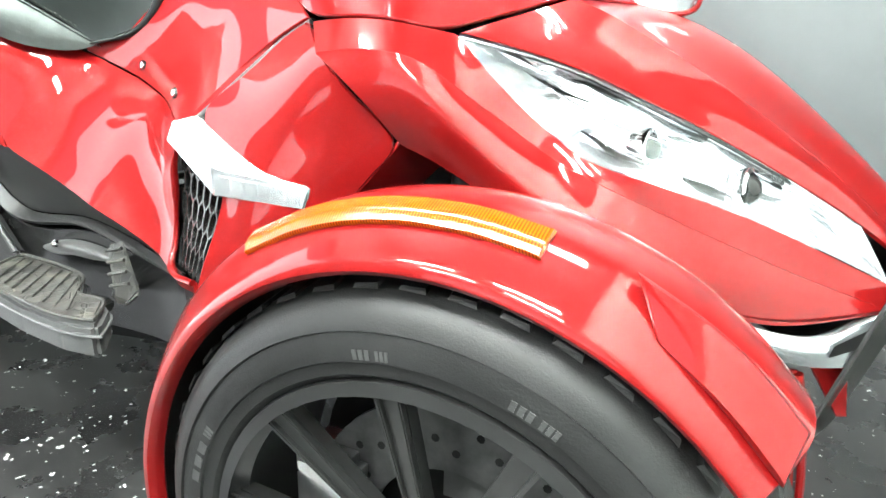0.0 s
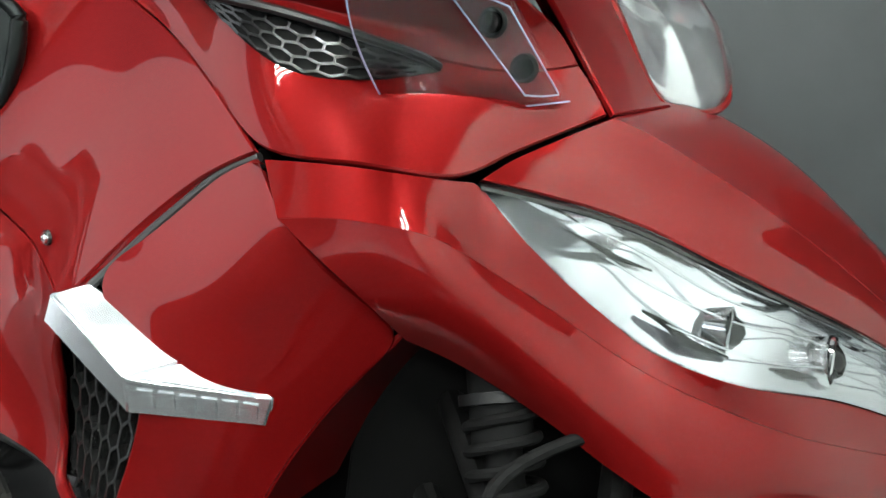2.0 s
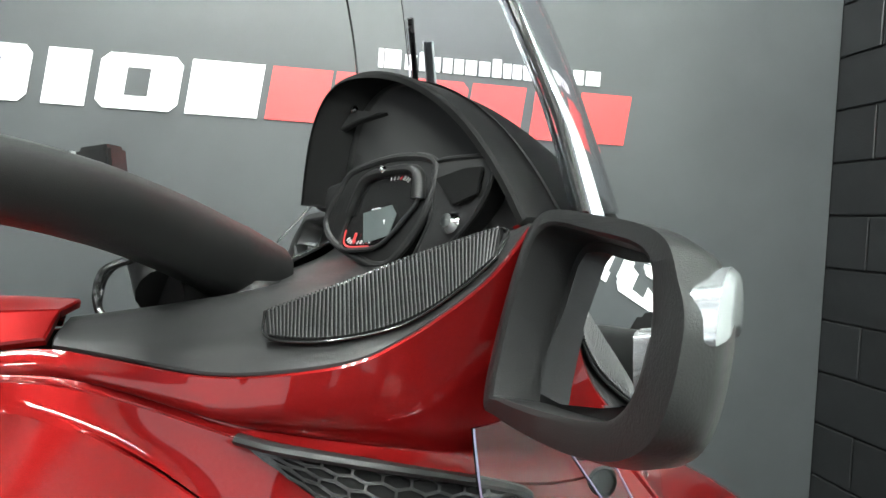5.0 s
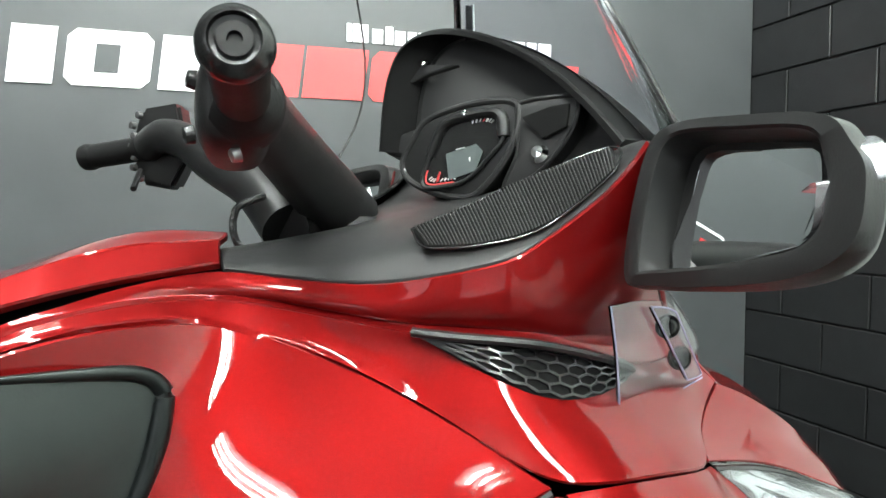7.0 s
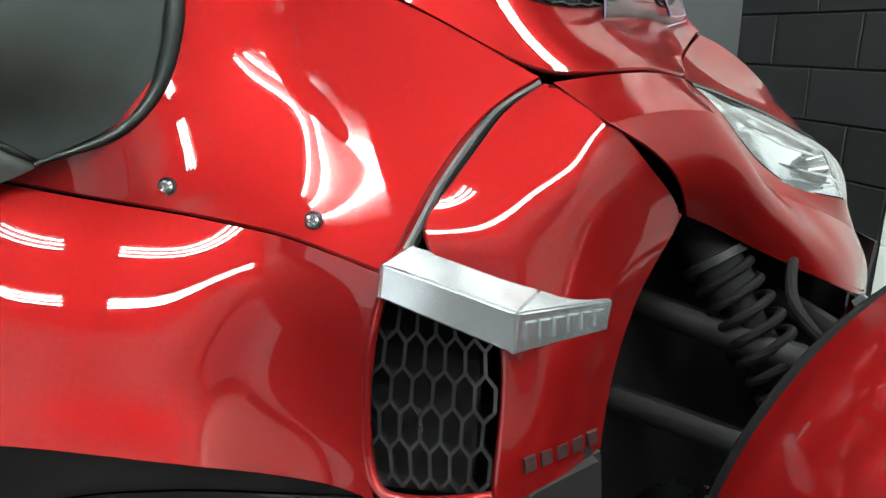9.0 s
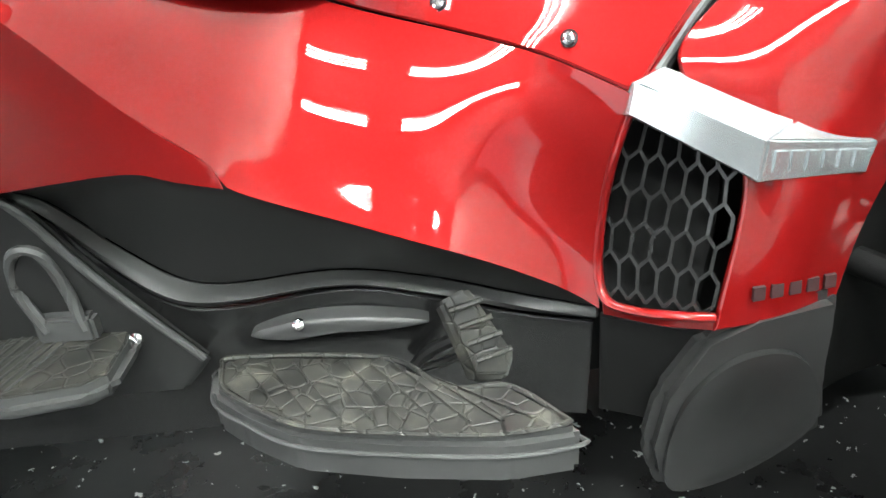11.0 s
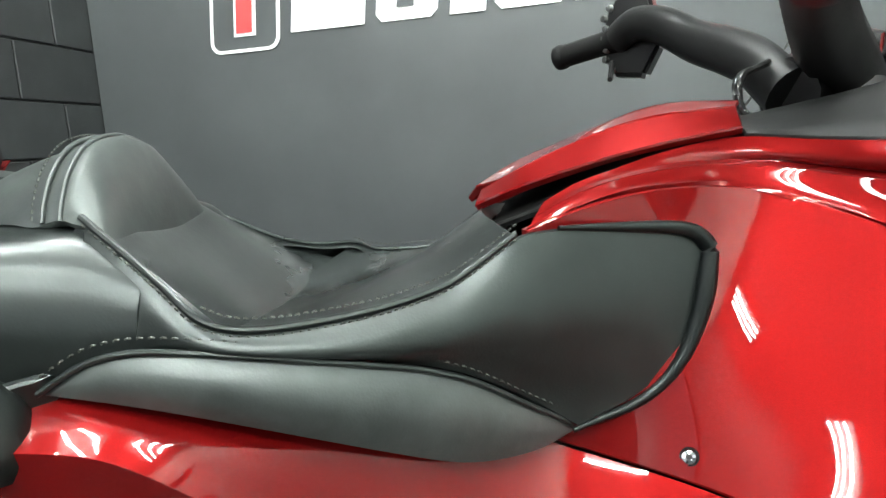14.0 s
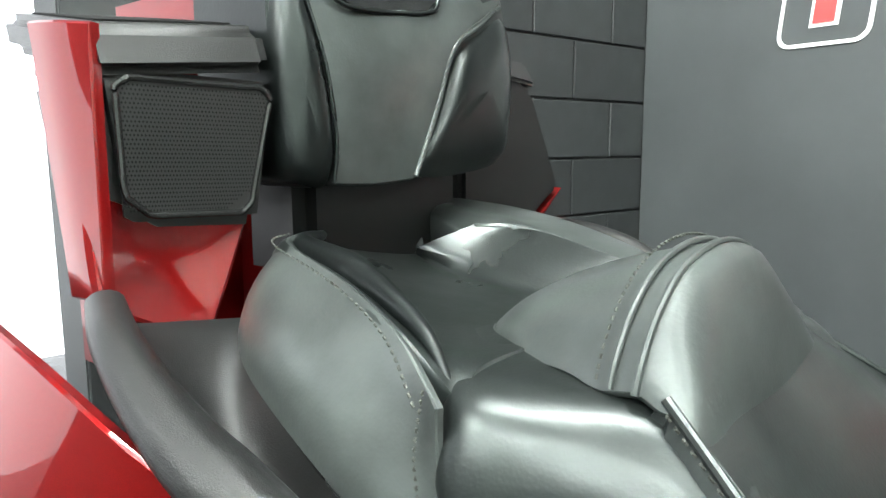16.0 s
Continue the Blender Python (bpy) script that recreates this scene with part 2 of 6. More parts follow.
def shell(grids, thick=0.004, out=(0, -1, 0.35), lip=0.0018, bm=None, back=False):
    """Panels of sheet with rounded rims and a back, facing the way of out."""
    bm = bm if bm is not None else bmesh.new()
    if isinstance(grids[0][0], Vector):
        grids = [grids]
    o = Vector(out)
    for g in grids:
        nv, nu = len(g), len(g[0])
        nor = [[None] * nu for _ in range(nv)]
        tot = Vector()
        for j in range(nv):
            for i in range(nu):
                du = g[j][min(i + 1, nu - 1)] - g[j][max(i - 1, 0)]
                dv = g[min(j + 1, nv - 1)][i] - g[max(j - 1, 0)][i]
                n = du.cross(dv)
                if n.length < 1e-10:
                    n = Vector(o)
                nor[j][i] = n.normalized()
                tot += n
        flip = tot.dot(o) < 0
        if flip:
            nor = [[-n for n in r] for r in nor]

        def inset(j, i):
            jj, ii = min(max(j, 1), nv - 2), min(max(i, 1), nu - 2)
            d = g[jj][ii] - g[j][i]
            return g[j][i] + (d.normalized() * min(lip, d.length * 0.4) if d.length > 1e-9 else d)
        top = [[bm.verts.new(inset(j, i) if j in (0, nv - 1) or i in (0, nu - 1) else g[j][i]) for i in range(nu)] for j in range(nv)]

        def quad(*vs):
            vs = list(dict.fromkeys(vs))
            if len(vs) < 3:
                return
            try:
                bm.faces.new(vs[::-1] if flip else vs)
            except ValueError:
                pass
        for j in range(nv - 1):
            for i in range(nu - 1):
                quad(top[j][i], top[j][i + 1], top[j + 1][i + 1], top[j + 1][i])
        ring = [(0, i) for i in range(nu)] + [(j, nu - 1) for j in range(1, nv)] + [(nv - 1, i) for i in range(nu - 2, -1, -1)] + [(j, 0) for j in range(nv - 2, 0, -1)]
        r0 = [top[j][i] for j, i in ring]
        r1 = [bm.verts.new(g[j][i] - nor[j][i] * lip) for j, i in ring]
        r2 = [bm.verts.new(g[j][i] - nor[j][i] * (lip + thick)) for j, i in ring]
        m = len(ring)
        for a, b in ((r0, r1), (r1, r2)):
            for k in range(m):
                quad(a[(k + 1) % m], a[k], b[k], b[(k + 1) % m])
        if back:
            low = dict(zip(ring, r2))
            for j in range(1, nv - 1):
                for i in range(1, nu - 1):
                    low[j, i] = bm.verts.new(g[j][i] - nor[j][i] * (lip + thick))
            for j in range(nv - 1):
                for i in range(nu - 1):
                    quad(low[j, i], low[j + 1, i], low[j + 1, i + 1], low[j, i + 1])
    return bm


def tube(pts, r, n=14, seg=40, bm=None, flat=1.0, caps=True, smooth=0, radii=None, up=(0, 0, 1)):
    """A round or flattened bar along pts."""
    bm = bm or bmesh.new()
    c = crv(pts, seg, smooth)
    rad = [r] * seg if radii is None else [v.x for v in crv([(q, 0, 0) for q in radii], seg)]
    rings = []
    for i, p in enumerate(c):
        d = (c[min(i + 1, seg - 1)] - c[max(i - 1, 0)]).normalized()
        a = d.cross(Vector(up))
        a = a.normalized() if a.length > 1e-4 else d.orthogonal().normalized()
        b = a.cross(d)
        rings.append([bm.verts.new(p + (a * math.cos(2 * math.pi * k / n) + b * math.sin(2 * math.pi * k / n) * flat) * rad[i]) for k in range(n)])
    for ra, rb in zip(rings, rings[1:]):
        for k in range(n):
            bm.faces.new((ra[k], ra[(k + 1) % n], rb[(k + 1) % n], rb[k]))
    if caps:
        bm.faces.new(rings[0][::-1])
        bm.faces.new(rings[-1])
    return bm


def lathe(profile, centre, axis, n=64, bm=None, start=0.0, sweep=2 * math.pi):
    """Turns (radius, along-axis) pairs round an axis."""
    bm = bm or bmesh.new()
    ax = Vector(axis).normalized()
    a = ax.orthogonal().normalized()
    b = ax.cross(a)
    c = Vector(centre)
    whole = abs(sweep - 2 * math.pi) < 1e-6
    m = n if whole else n + 1
    rings = []
    for k in range(m):
        th = start + sweep * k / n
        e = a * math.cos(th) + b * math.sin(th)
        rings.append([bm.verts.new(c + e * r + ax * h) for r, h in profile])
    for k in range(n):
        ra, rb = rings[k], rings[(k + 1) % m]
        for i in range(len(profile) - 1):
            vs = list(dict.fromkeys((ra[i], rb[i], rb[i + 1], ra[i + 1])))
            bm.faces.new(vs)
    return bm


def slab(outline, depth, bevel=0.0, bm=None, seg=2):
    """A plate from an outline of places, depth a vector away from its face, with its edges rounded."""
    own = bmesh.new()
    d = Vector(depth)
    a = [own.verts.new(Vector(p)) for p in outline]
    b = [own.verts.new(Vector(p) + d) for p in outline]
    own.faces.new(a)
    own.faces.new(b[::-1])
    m = len(a)
    for k in range(m):
        own.faces.new((a[(k + 1) % m], a[k], b[k], b[(k + 1) % m]))
    bmesh.ops.recalc_face_normals(own, faces=own.faces)
    if bevel:
        bmesh.ops.bevel(own, geom=list(own.edges), offset=bevel, segments=seg, affect="EDGES", clamp_overlap=True)
    if bm is None:
        return own
    tmp = bpy.data.meshes.new("tmp")
    own.to_mesh(tmp)
    bm.from_mesh(tmp)
    bpy.data.meshes.remove(tmp)
    own.free()
    return bm


def box(lo, hi, bevel=0.0, bm=None, seg=2, m=None):
    x0, y0, z0 = lo
    x1, y1, z1 = hi
    bm2 = slab([(x0, y0, z0), (x1, y0, z0), (x1, y1, z0), (x0, y1, z0)], (0, 0, z1 - z0), bevel, None, seg)
    if m is not None:
        bm2.transform(m)
    if bm is None:
        return bm2
    tmp = bpy.data.meshes.new("tmp")
    bm2.to_mesh(tmp)
    bm.from_mesh(tmp)
    bpy.data.meshes.remove(tmp)
    bm2.free()
    return bm


def pillow(outline, depth, puff, rings=7, bm=None, back=True):
    """A padded cushion: an outline that swells by the vector puff and has sides of the vector depth."""
    bm = bm or bmesh.new()
    pts = [Vector(p) for p in outline]
    mid = sum(pts, Vector()) / len(pts)
    pf, d = Vector(puff), Vector(depth)
    layers = [[bm.verts.new(p + d) for p in pts]] if back else []
    for r in range(rings):
        f = r / rings
        layers.append([bm.verts.new(p.lerp(mid, f) + pf * math.sqrt(1 - (1 - f) ** 3.2)) for p in pts])
    m = len(pts)
    for a, b in zip(layers, layers[1:]):
        for k in range(m):
            bm.faces.new((a[k], a[(k + 1) % m], b[(k + 1) % m], b[k]))
    tip = bm.verts.new(mid + pf)
    for k in range(m):
        bm.faces.new((layers[-1][k], layers[-1][(k + 1) % m], tip))
    bmesh.ops.recalc_face_normals(bm, faces=bm.faces)
    return bm


def closed(pts, n, smooth=0):
    p = [Vector(q) for q in pts]
    m = len(p)
    out = []
    for i in range(m):
        a, b, c, d = p[i - 1], p[i], p[(i + 1) % m], p[(i + 2) % m]
        for k in range(max(1, n // m)):
            t = k / max(1, n // m)
            out.append(0.5 * (2 * b + (c - a) * t + (2 * a - 5 * b + 4 * c - d) * t * t + (3 * b - a - 3 * c + d) * t ** 3))
    return out


def part(name, bm, material, parent, label="", sharp=38, smooth=True):
    me = bpy.data.meshes.new(name)
    bm.to_mesh(me)
    bm.free()
    me.materials.append(material)
    if smooth:
        me.polygons.foreach_set("use_smooth", [True] * len(me.polygons))
        me.set_sharp_from_angle(angle=radians(sharp))
    ob = new(name, me)
    ob.parent = parent
    if parent is not None:
        ob.matrix_parent_inverse = parent.matrix_basis.inverted()
    if label:
        ob["label"] = label
    return ob


def thing(name, label, category, group="", place=(0, 0, 0)):
    ob = new(name)
    ob.empty_display_size = 0.05
    ob.location = place
    bpy.context.view_layer.update()
    return tagged(ob, label, category, group)


def solo(name, bm, material, label="", category="", group="", kind="", **kw):
    return tagged(part(name, bm, material, None, "", **kw), label, category, group, kind)


def stitches(curve, n, lift, bm=None, r=0.0008):
    """A row of thread stitches along a curve."""
    bm = bm or bmesh.new()
    c = crv(curve, 2 * n + 1, 20)
    l = Vector(lift)
    for k in range(n):
        tube([c[2 * k] + l, (c[2 * k] + c[2 * k + 1]) / 2 + l * 1.25, c[2 * k + 1] + l], r, 5, 3, bm)
    return bm


def honeycomb(grid, cu, cv, wall, depth, bm=None):
    """A net of six-sided cells laid over a patch, with walls of some depth."""
    bm = bm or bmesh.new()
    nv, nu = len(grid), len(grid[0])

    def ev(u, v):
        x, y = min(max(u, 0), 1) * (nu - 1), min(max(v, 0), 1) * (nv - 1)
        i, j = min(int(x), nu - 2), min(int(y), nv - 2)
        fx, fy = x - i, y - j
        p = grid[j][i].lerp(grid[j][i + 1], fx).lerp(grid[j + 1][i].lerp(grid[j + 1][i + 1], fx), fy)
        n = (grid[j][i + 1] - grid[j][i]).cross(grid[j + 1][i] - grid[j][i])
        return p, n.normalized() if n.length > 1e-10 else Vector((0, -1, 0))
    seen = set()
    for a in range(-1, cu + 1):
        for b in range(-1, cv + 2):
            cx, cy = (a + 0.5 * (b % 2)) / cu, b * 0.75 / (cv * 0.75)
            ring = []
            for k in range(6):
                th = math.pi / 6 + k * math.pi / 3
                ring.append((cx + math.cos(th) * 0.577 / cu, cy + math.sin(th) * 0.667 / cv))
            for k in range(6):
                p, q = ring[k], ring[(k + 1) % 6]
                key = tuple(sorted(((round(p[0], 3), round(p[1], 3)), (round(q[0], 3), round(q[1], 3)))))
                if key in seen or not all(-0.02 <= w <= 1.02 for w in (*p, *q)):
                    continue
                seen.add(key)
                (P, n), (Q, _) = ev(*p), ev(*q)
                d = Q - P
                if d.length < 1e-5:
                    continue
                if n.dot(Vector((0, -1, 0.4))) < 0:
                    n = -n
                side = d.cross(n).normalized() * wall
                quad = [P - side, Q - side, Q + side, P + side]
                hi = [bm.verts.new(w) for w in quad]
                lo = [bm.verts.new(w - n * depth) for w in quad]
                bm.faces.new(hi)
                for w in range(4):
                    bm.faces.new((hi[(w + 1) % 4], hi[w], lo[w], lo[(w + 1) % 4]))
    bmesh.ops.recalc_face_normals(bm, faces=bm.faces)
    return bm

# ---- the room ----
NORTH, EAST, WEST, SOUTH, TOP = 1.178, 1.483, -1.853, -4.4, 3.4
COURSE, BLOCK = 0.159, 0.318
DARK_TO, WEST_END = 0.54, -0.38

floor = solo("floor", box((WEST - 3.0, SOUTH - 2.5, -0.06), (EAST + 0.25, NORTH + 0.25, 0.0)), FLOORMAT,
             "black rubber floor with scattered white flecks", "floor", kind="structure", smooth=False)
ceiling = solo("ceiling", box((WEST - 0.25, SOUTH - 0.25, TOP), (EAST + 0.25, NORTH + 0.25, TOP + 0.12)), CEILMAT,
               "black painted ceiling with fluorescent fixtures", "ceiling", kind="structure", smooth=False)
wall_north = solo("wall_north", box((WEST, NORTH, 0), (EAST, NORTH + 0.2, TOP)), WALLPAINT,
                  "smooth dark grey wall with painted sign", "wall", kind="structure", smooth=False)
wall_east = solo("wall_east", box((EAST + 0.008, DARK_TO, 0), (EAST + 0.2, NORTH + 0.2, TOP)), MORTARBLACK,
                 "concrete block wall painted black near its corner", "wall", kind="structure", smooth=False)
wall_east_white = solo("wall_east", box((EAST + 0.008, SOUTH, 0), (EAST + 0.2, DARK_TO, TOP)), MORTARWHITE,
                       "concrete block wall painted white", "wall", kind="structure", smooth=False)
wall_west = solo("wall_west", box((WEST - 0.2, WEST_END, 0), (WEST - 0.008, NORTH + 0.2, TOP)), MORTARDARK,
                 "concrete block wall painted dark grey", "wall", kind="structure", smooth=False)
bm = box((WEST - 0.2, SOUTH, 2.35), (WEST, WEST_END, TOP))
box((WEST - 0.2, SOUTH, 0), (WEST, -2.2, 2.35), 0, bm)
solo("wall_west", bm, SOUTHMAT, "dark grey wall round a wide bright doorway", "wall", kind="structure", smooth=False)
bm = box((WEST - 0.2, SOUTH - 0.2, 0), (EAST + 0.2, SOUTH, 0.7))
box((WEST - 0.2, SOUTH - 0.2, 2.2), (EAST + 0.2, SOUTH, TOP), 0, bm)
box((WEST - 0.2, SOUTH - 0.2, 0.7), (WEST + 0.35, SOUTH, 2.2), 0, bm)
box((EAST - 0.35, SOUTH - 0.2, 0.7), (EAST + 0.2, SOUTH, 2.2), 0, bm)
wall_south = solo("wall_south", bm, SOUTHMAT, "dark grey wall with a wide shop window", "wall", kind="structure", smooth=False)
solo("backdrop", box((WEST - 2.6, SOUTH - 2.0, -0.02), (WEST - 2.5, 0.6, 3.4)), DAYLIGHT, "plain bright daylight outside the doorway", "daylight", kind="structure", smooth=False)
solo("backdrop", box((WEST - 2.4, SOUTH - 2.0, -0.02), (EAST + 0.2, SOUTH - 1.9, 3.4)), DAYLIGHT_DIM, "plain bright daylight outside the shop window", "daylight", kind="structure", smooth=False)


def ceiling_light(x, y):
    lamp = thing("ceiling_light", "grey fluorescent ceiling fixture with three bare tubes", "ceiling light", "ceiling lights", (x, y, TOP))
    bm = box((x - 0.56, y - 0.2, TOP - 0.05), (x + 0.56, y + 0.2, TOP - 0.002), 0.006)
    part("housing", bm, FIXTURE, lamp)
    for k in range(3):
        yy = y - 0.11 + 0.11 * k
        t = part("tube", tube([(x - 0.50, yy, TOP - 0.075), (x + 0.50, yy, TOP - 0.075)], 0.0105, 10, 2), TUBEMAT, lamp, "glowing fluorescent tube")
        for s in (-1, 1):
            part("lamp_holder", box((x + s * 0.52 - 0.018, yy - 0.02, TOP - 0.1), (x + s * 0.52 + 0.018, yy + 0.02, TOP - 0.05), 0.003), WHITE, lamp)


for lx, ly in ((-1.0, -0.25), (0.62, -0.25), (-1.0, -1.95), (0.62, -1.95), (-1.0, -3.6), (0.62, -3.6)):
    ceiling_light(lx, ly)


# ---- painted sign on the dark wall: slanted heavy shapes and small bars ----
def wall_shape(name, corners, mat, label, y0=NORTH, thick=0.004, group="sign shapes", bevel=0.0):
    bm = slab([(x, y0 - 0.0005, z) for x, z in corners], (0, -thick, 0), bevel)
    return solo(name, bm, mat, label, "sign", group, smooth=False)


def slanted(x0, x1, z0, z1, lean, kind):
    """Outline of one heavy slanted shape. kind: 0 plain block, 1 block with cut corners."""
    dx = lean * (z1 - z0)
    w, h = x1 - x0, z1 - z0
    def s(u, v):
        return (x0 + u * w + v * dx, z0 + v * h)
    if kind == 1:
        return [s(0.1, 0), s(0.9, 0), s(1, 0.14), s(1, 0.86), s(0.9, 1), s(0.1, 1), s(0, 0.86), s(0, 0.14)]
    return [s(0, 0), s(1, 0), s(1, 1), s(0, 1)]


SIGN_Z0, SIGN_Z1, LEAN = 1.287, 1.427, 0.13
WHITE_SHAPES = [(-1.206, -0.985, 0), (-0.952, -0.775, 1), (-0.740, -0.640, 0), (-0.617, -0.420, 1), (-0.400, -0.220, 0)]
RED_SHAPES = [(-0.200, -0.045, 0), (-0.035, 0.135, 0), (0.147, 0.325, 1), (0.335, 0.490, 0), (0.520, 0.620, 0), (0.650, 0.800, 0)]
for mat, rowz, tint in ((SIGNWHITE, WHITE_SHAPES, "white"), (SIGNRED, RED_SHAPES, "red")):
    for x0, x1, kind in rowz:
        wall_shape("sign_shape", slanted(x0, x1, SIGN_Z0, SIGN_Z1, LEAN, kind), mat, "heavy slanted %s shape painted on the dark wall" % tint)
        if kind == 1:
            w = x1 - x0
            wall_shape("sign_slit", slanted(x0 + 0.36 * w, x1 - 0.36 * w, SIGN_Z0 + 0.035, SIGN_Z1 - 0.035, LEAN, 0), WALLPAINT, "dark slit inside a painted sign shape", NORTH - 0.0045, 0.002)
ux = 0.09
for k, w in enumerate((0.016, 0.052, 0.036, 0.026, 0.036, 0.03, 0.03, 0.036, 0.036, 0.03, 0.026, 0.03, 0.016, 0.036, 0.036, 0.012, 0.034, 0.036, 0.05)):
    tall = 0.050 if k in (0, 1, 3, 9) else 0.04
    wall_shape("sign_bar", slanted(ux, ux + w * 0.84, 1.448, 1.448 + tall, 0.02, 0), SIGNWHITE, "small white bar painted on the dark wall", group="sign bars")
    ux += w * 1.06

logo = thing("wall_logo", "white rounded outline with a red block, painted on wall", "sign", place=(-1.35, NORTH, 1.25))


def rounded(x0, x1, z0, z1, r, lean, n=6):
    out = []
    for cx, cz, a0 in ((x1 - r, z0 + r, -90), (x1 - r, z1 - r, 0), (x0 + r, z1 - r, 90), (x0 + r, z0 + r, 180)):
        for k in range(n + 1):
            a = radians(a0 + 90 * k / n)
            out.append((cx + r * math.cos(a) + lean * (cz + r * math.sin(a) - z0), cz + r * math.sin(a)))
    return out


def ring_plate(a, b, y, d):
    bm = bmesh.new()
    va, vb = [bm.verts.new((x, y, z)) for x, z in a], [bm.verts.new((x, y, z)) for x, z in b]
    ua, ub = [bm.verts.new((x, y - d, z)) for x, z in a], [bm.verts.new((x, y - d, z)) for x, z in b]
    m = len(a)
    for k in range(m):
        j = (k + 1) % m
        for q in ((ua[k], ua[j], ub[j], ub[k]), (va[k], ua[k], ua[j], va[j]), (vb[k], vb[j], ub[j], ub[k])):
            bm.faces.new(q)
    bmesh.ops.recalc_face_normals(bm, faces=bm.faces)
    return bm


part("outline", ring_plate(rounded(-1.463, -1.245, 1.246, 1.51, 0.035, 0.1), rounded(-1.454, -1.254, 1.255, 1.50, 0.028, 0.1), NORTH - 0.0005, 0.004), SIGNWHITE, logo)
part("red_block", slab([(x, NORTH - 0.0035, z) for x, z in slanted(-1.375, -1.325, 1.300, 1.405, 0.1, 0)], (0, -0.003, 0)), SIGNRED, logo, "red block with white edge", smooth=False)
part("block_edge", slab([(x, NORTH - 0.0005, z) for x, z in slanted(-1.384, -1.316, 1.291, 1.414, 0.1, 0)], (0, -0.003, 0)), SIGNWHITE, logo, smooth=False)
part("red_dot", slab([(x, NORTH - 0.0005, z) for x, z in slanted(-1.360, -1.312, 1.425, 1.465, 0.1, 0)], (0, -0.004, 0)), SIGNRED, logo, smooth=False)

# a small scrap on the floor
scrap = thing("paper_scrap", "small red and white paper scrap on the floor", "litter", place=(-0.875, 0.023, 0))
part("red_piece", box((-0.02, -0.02, 0.0), (0.02, 0.025, 0.003), 0.001, m=pose(-0.875, 0.023, 0.001, 0, 0, 20)), SIGNRED, scrap)
part("white_piece", tube([(-0.845, 0.013, 0.004), (-0.825, 0.043, 0.008), (-0.81, 0.003, 0.004), (-0.79, 0.033, 0.003)], 0.003, 6, 16), SIGNWHITE, scrap)
part("white_piece", tube([(-0.915, 0.033, 0.004), (-0.93, 0.003, 0.006), (-0.91, -0.027, 0.003)], 0.003, 6, 10), SIGNWHITE, scrap)

# ---- the three-wheeled motorcycle ----
bike = thing("three_wheeled_motorcycle", "glossy red three-wheeled touring motorcycle with black trim, parked indoors", "motorcycle", place=(-0.3, -0.03, 0))


def sides(fn):
    """Runs fn once for the near side and once mirrored for the far side."""
    fn(lambda pts: [Vector(p) for p in pts], Vector((0, -1, 0.35)))
    fn(lambda pts: [mir(p) for p in pts], mir(Vector((0, -1, 0.35))) - mir((0, 0, 0)))


RIDGE = [(-0.457, -0.228, 0.858), (-0.428, -0.204, 0.867), (-0.379, -0.163, 0.876), (-0.326, -0.129, 0.878), (-0.273, -0.110, 0.874), (-0.223, -0.111, 0.861), (-0.147, -0.139, 0.828), (-0.099, -0.164, 0.803), (-0.053, -0.193, 0.775), (0.003, -0.232, 0.737)]
GAP_L = [(0.002, -0.231, 0.737), (-0.053, -0.231, 0.708), (-0.110, -0.254, 0.657), (-0.152, -0.284, 0.608), (-0.168, -0.297, 0.590)]
GAP_R = [(0.006, -0.236, 0.732), (-0.033, -0.236, 0.711), (-0.065, -0.247, 0.682), (-0.099, -0.262, 0.651), (-0.136, -0.286, 0.614)]
SEAM = [(-0.455, -0.203, 0.674), (-0.420, -0.198, 0.661), (-0.376, -0.200, 0.648), (-0.329, -0.211, 0.637), (-0.265, -0.236, 0.621), (-0.230, -0.257, 0.611), (-0.172, -0.299, 0.588)]
SEATLINE = [(-0.800, -0.386, 0.789), (-0.706, -0.361, 0.760), (-0.638, -0.333, 0.733), (-0.569, -0.288, 0.699), (-0.530, -0.262, 0.683), (-0.496, -0.236, 0.674)]
CREASE = [(-0.798, -0.433, 0.764), (-0.727, -0.419, 0.757), (-0.695, -0.408, 0.742), (-0.668, -0.394, 0.718), (-0.643, -0.373, 0.687), (-0.620, -0.347, 0.644), (-0.589, -0.326, 0.598), (-0.541, -0.309, 0.550)]
LOWER = [(-0.532, -0.313, 0.529), (-0.487, -0.308, 0.508), (-0.437, -0.307, 0.489), (-0.388, -0.311, 0.472), (-0.337, -0.319, 0.457), (-0.284, -0.311, 0.431), (-0.228, -0.308, 0.402), (-0.197, -0.318, 0.384)]
LOWER_B = [(-0.888, -0.387, 0.496), (-0.795, -0.367, 0.539), (-0.747, -0.353, 0.547), (-0.684, -0.338, 0.550), (-0.609, -0.323, 0.552), (-0.577, -0.319, 0.541), (-0.534, -0.313, 0.529)]
VENT_L = [(-0.171, -0.296, 0.583), (-0.183, -0.297, 0.540), (-0.192, -0.294, 0.484), (-0.197, -0.298, 0.432), (-0.196, -0.315, 0.382)]
VENT_R = [(-0.077, -0.322, 0.523), (-0.081, -0.337, 0.474), (-0.094, -0.354, 0.421), (-0.102, -0.363, 0.381)]


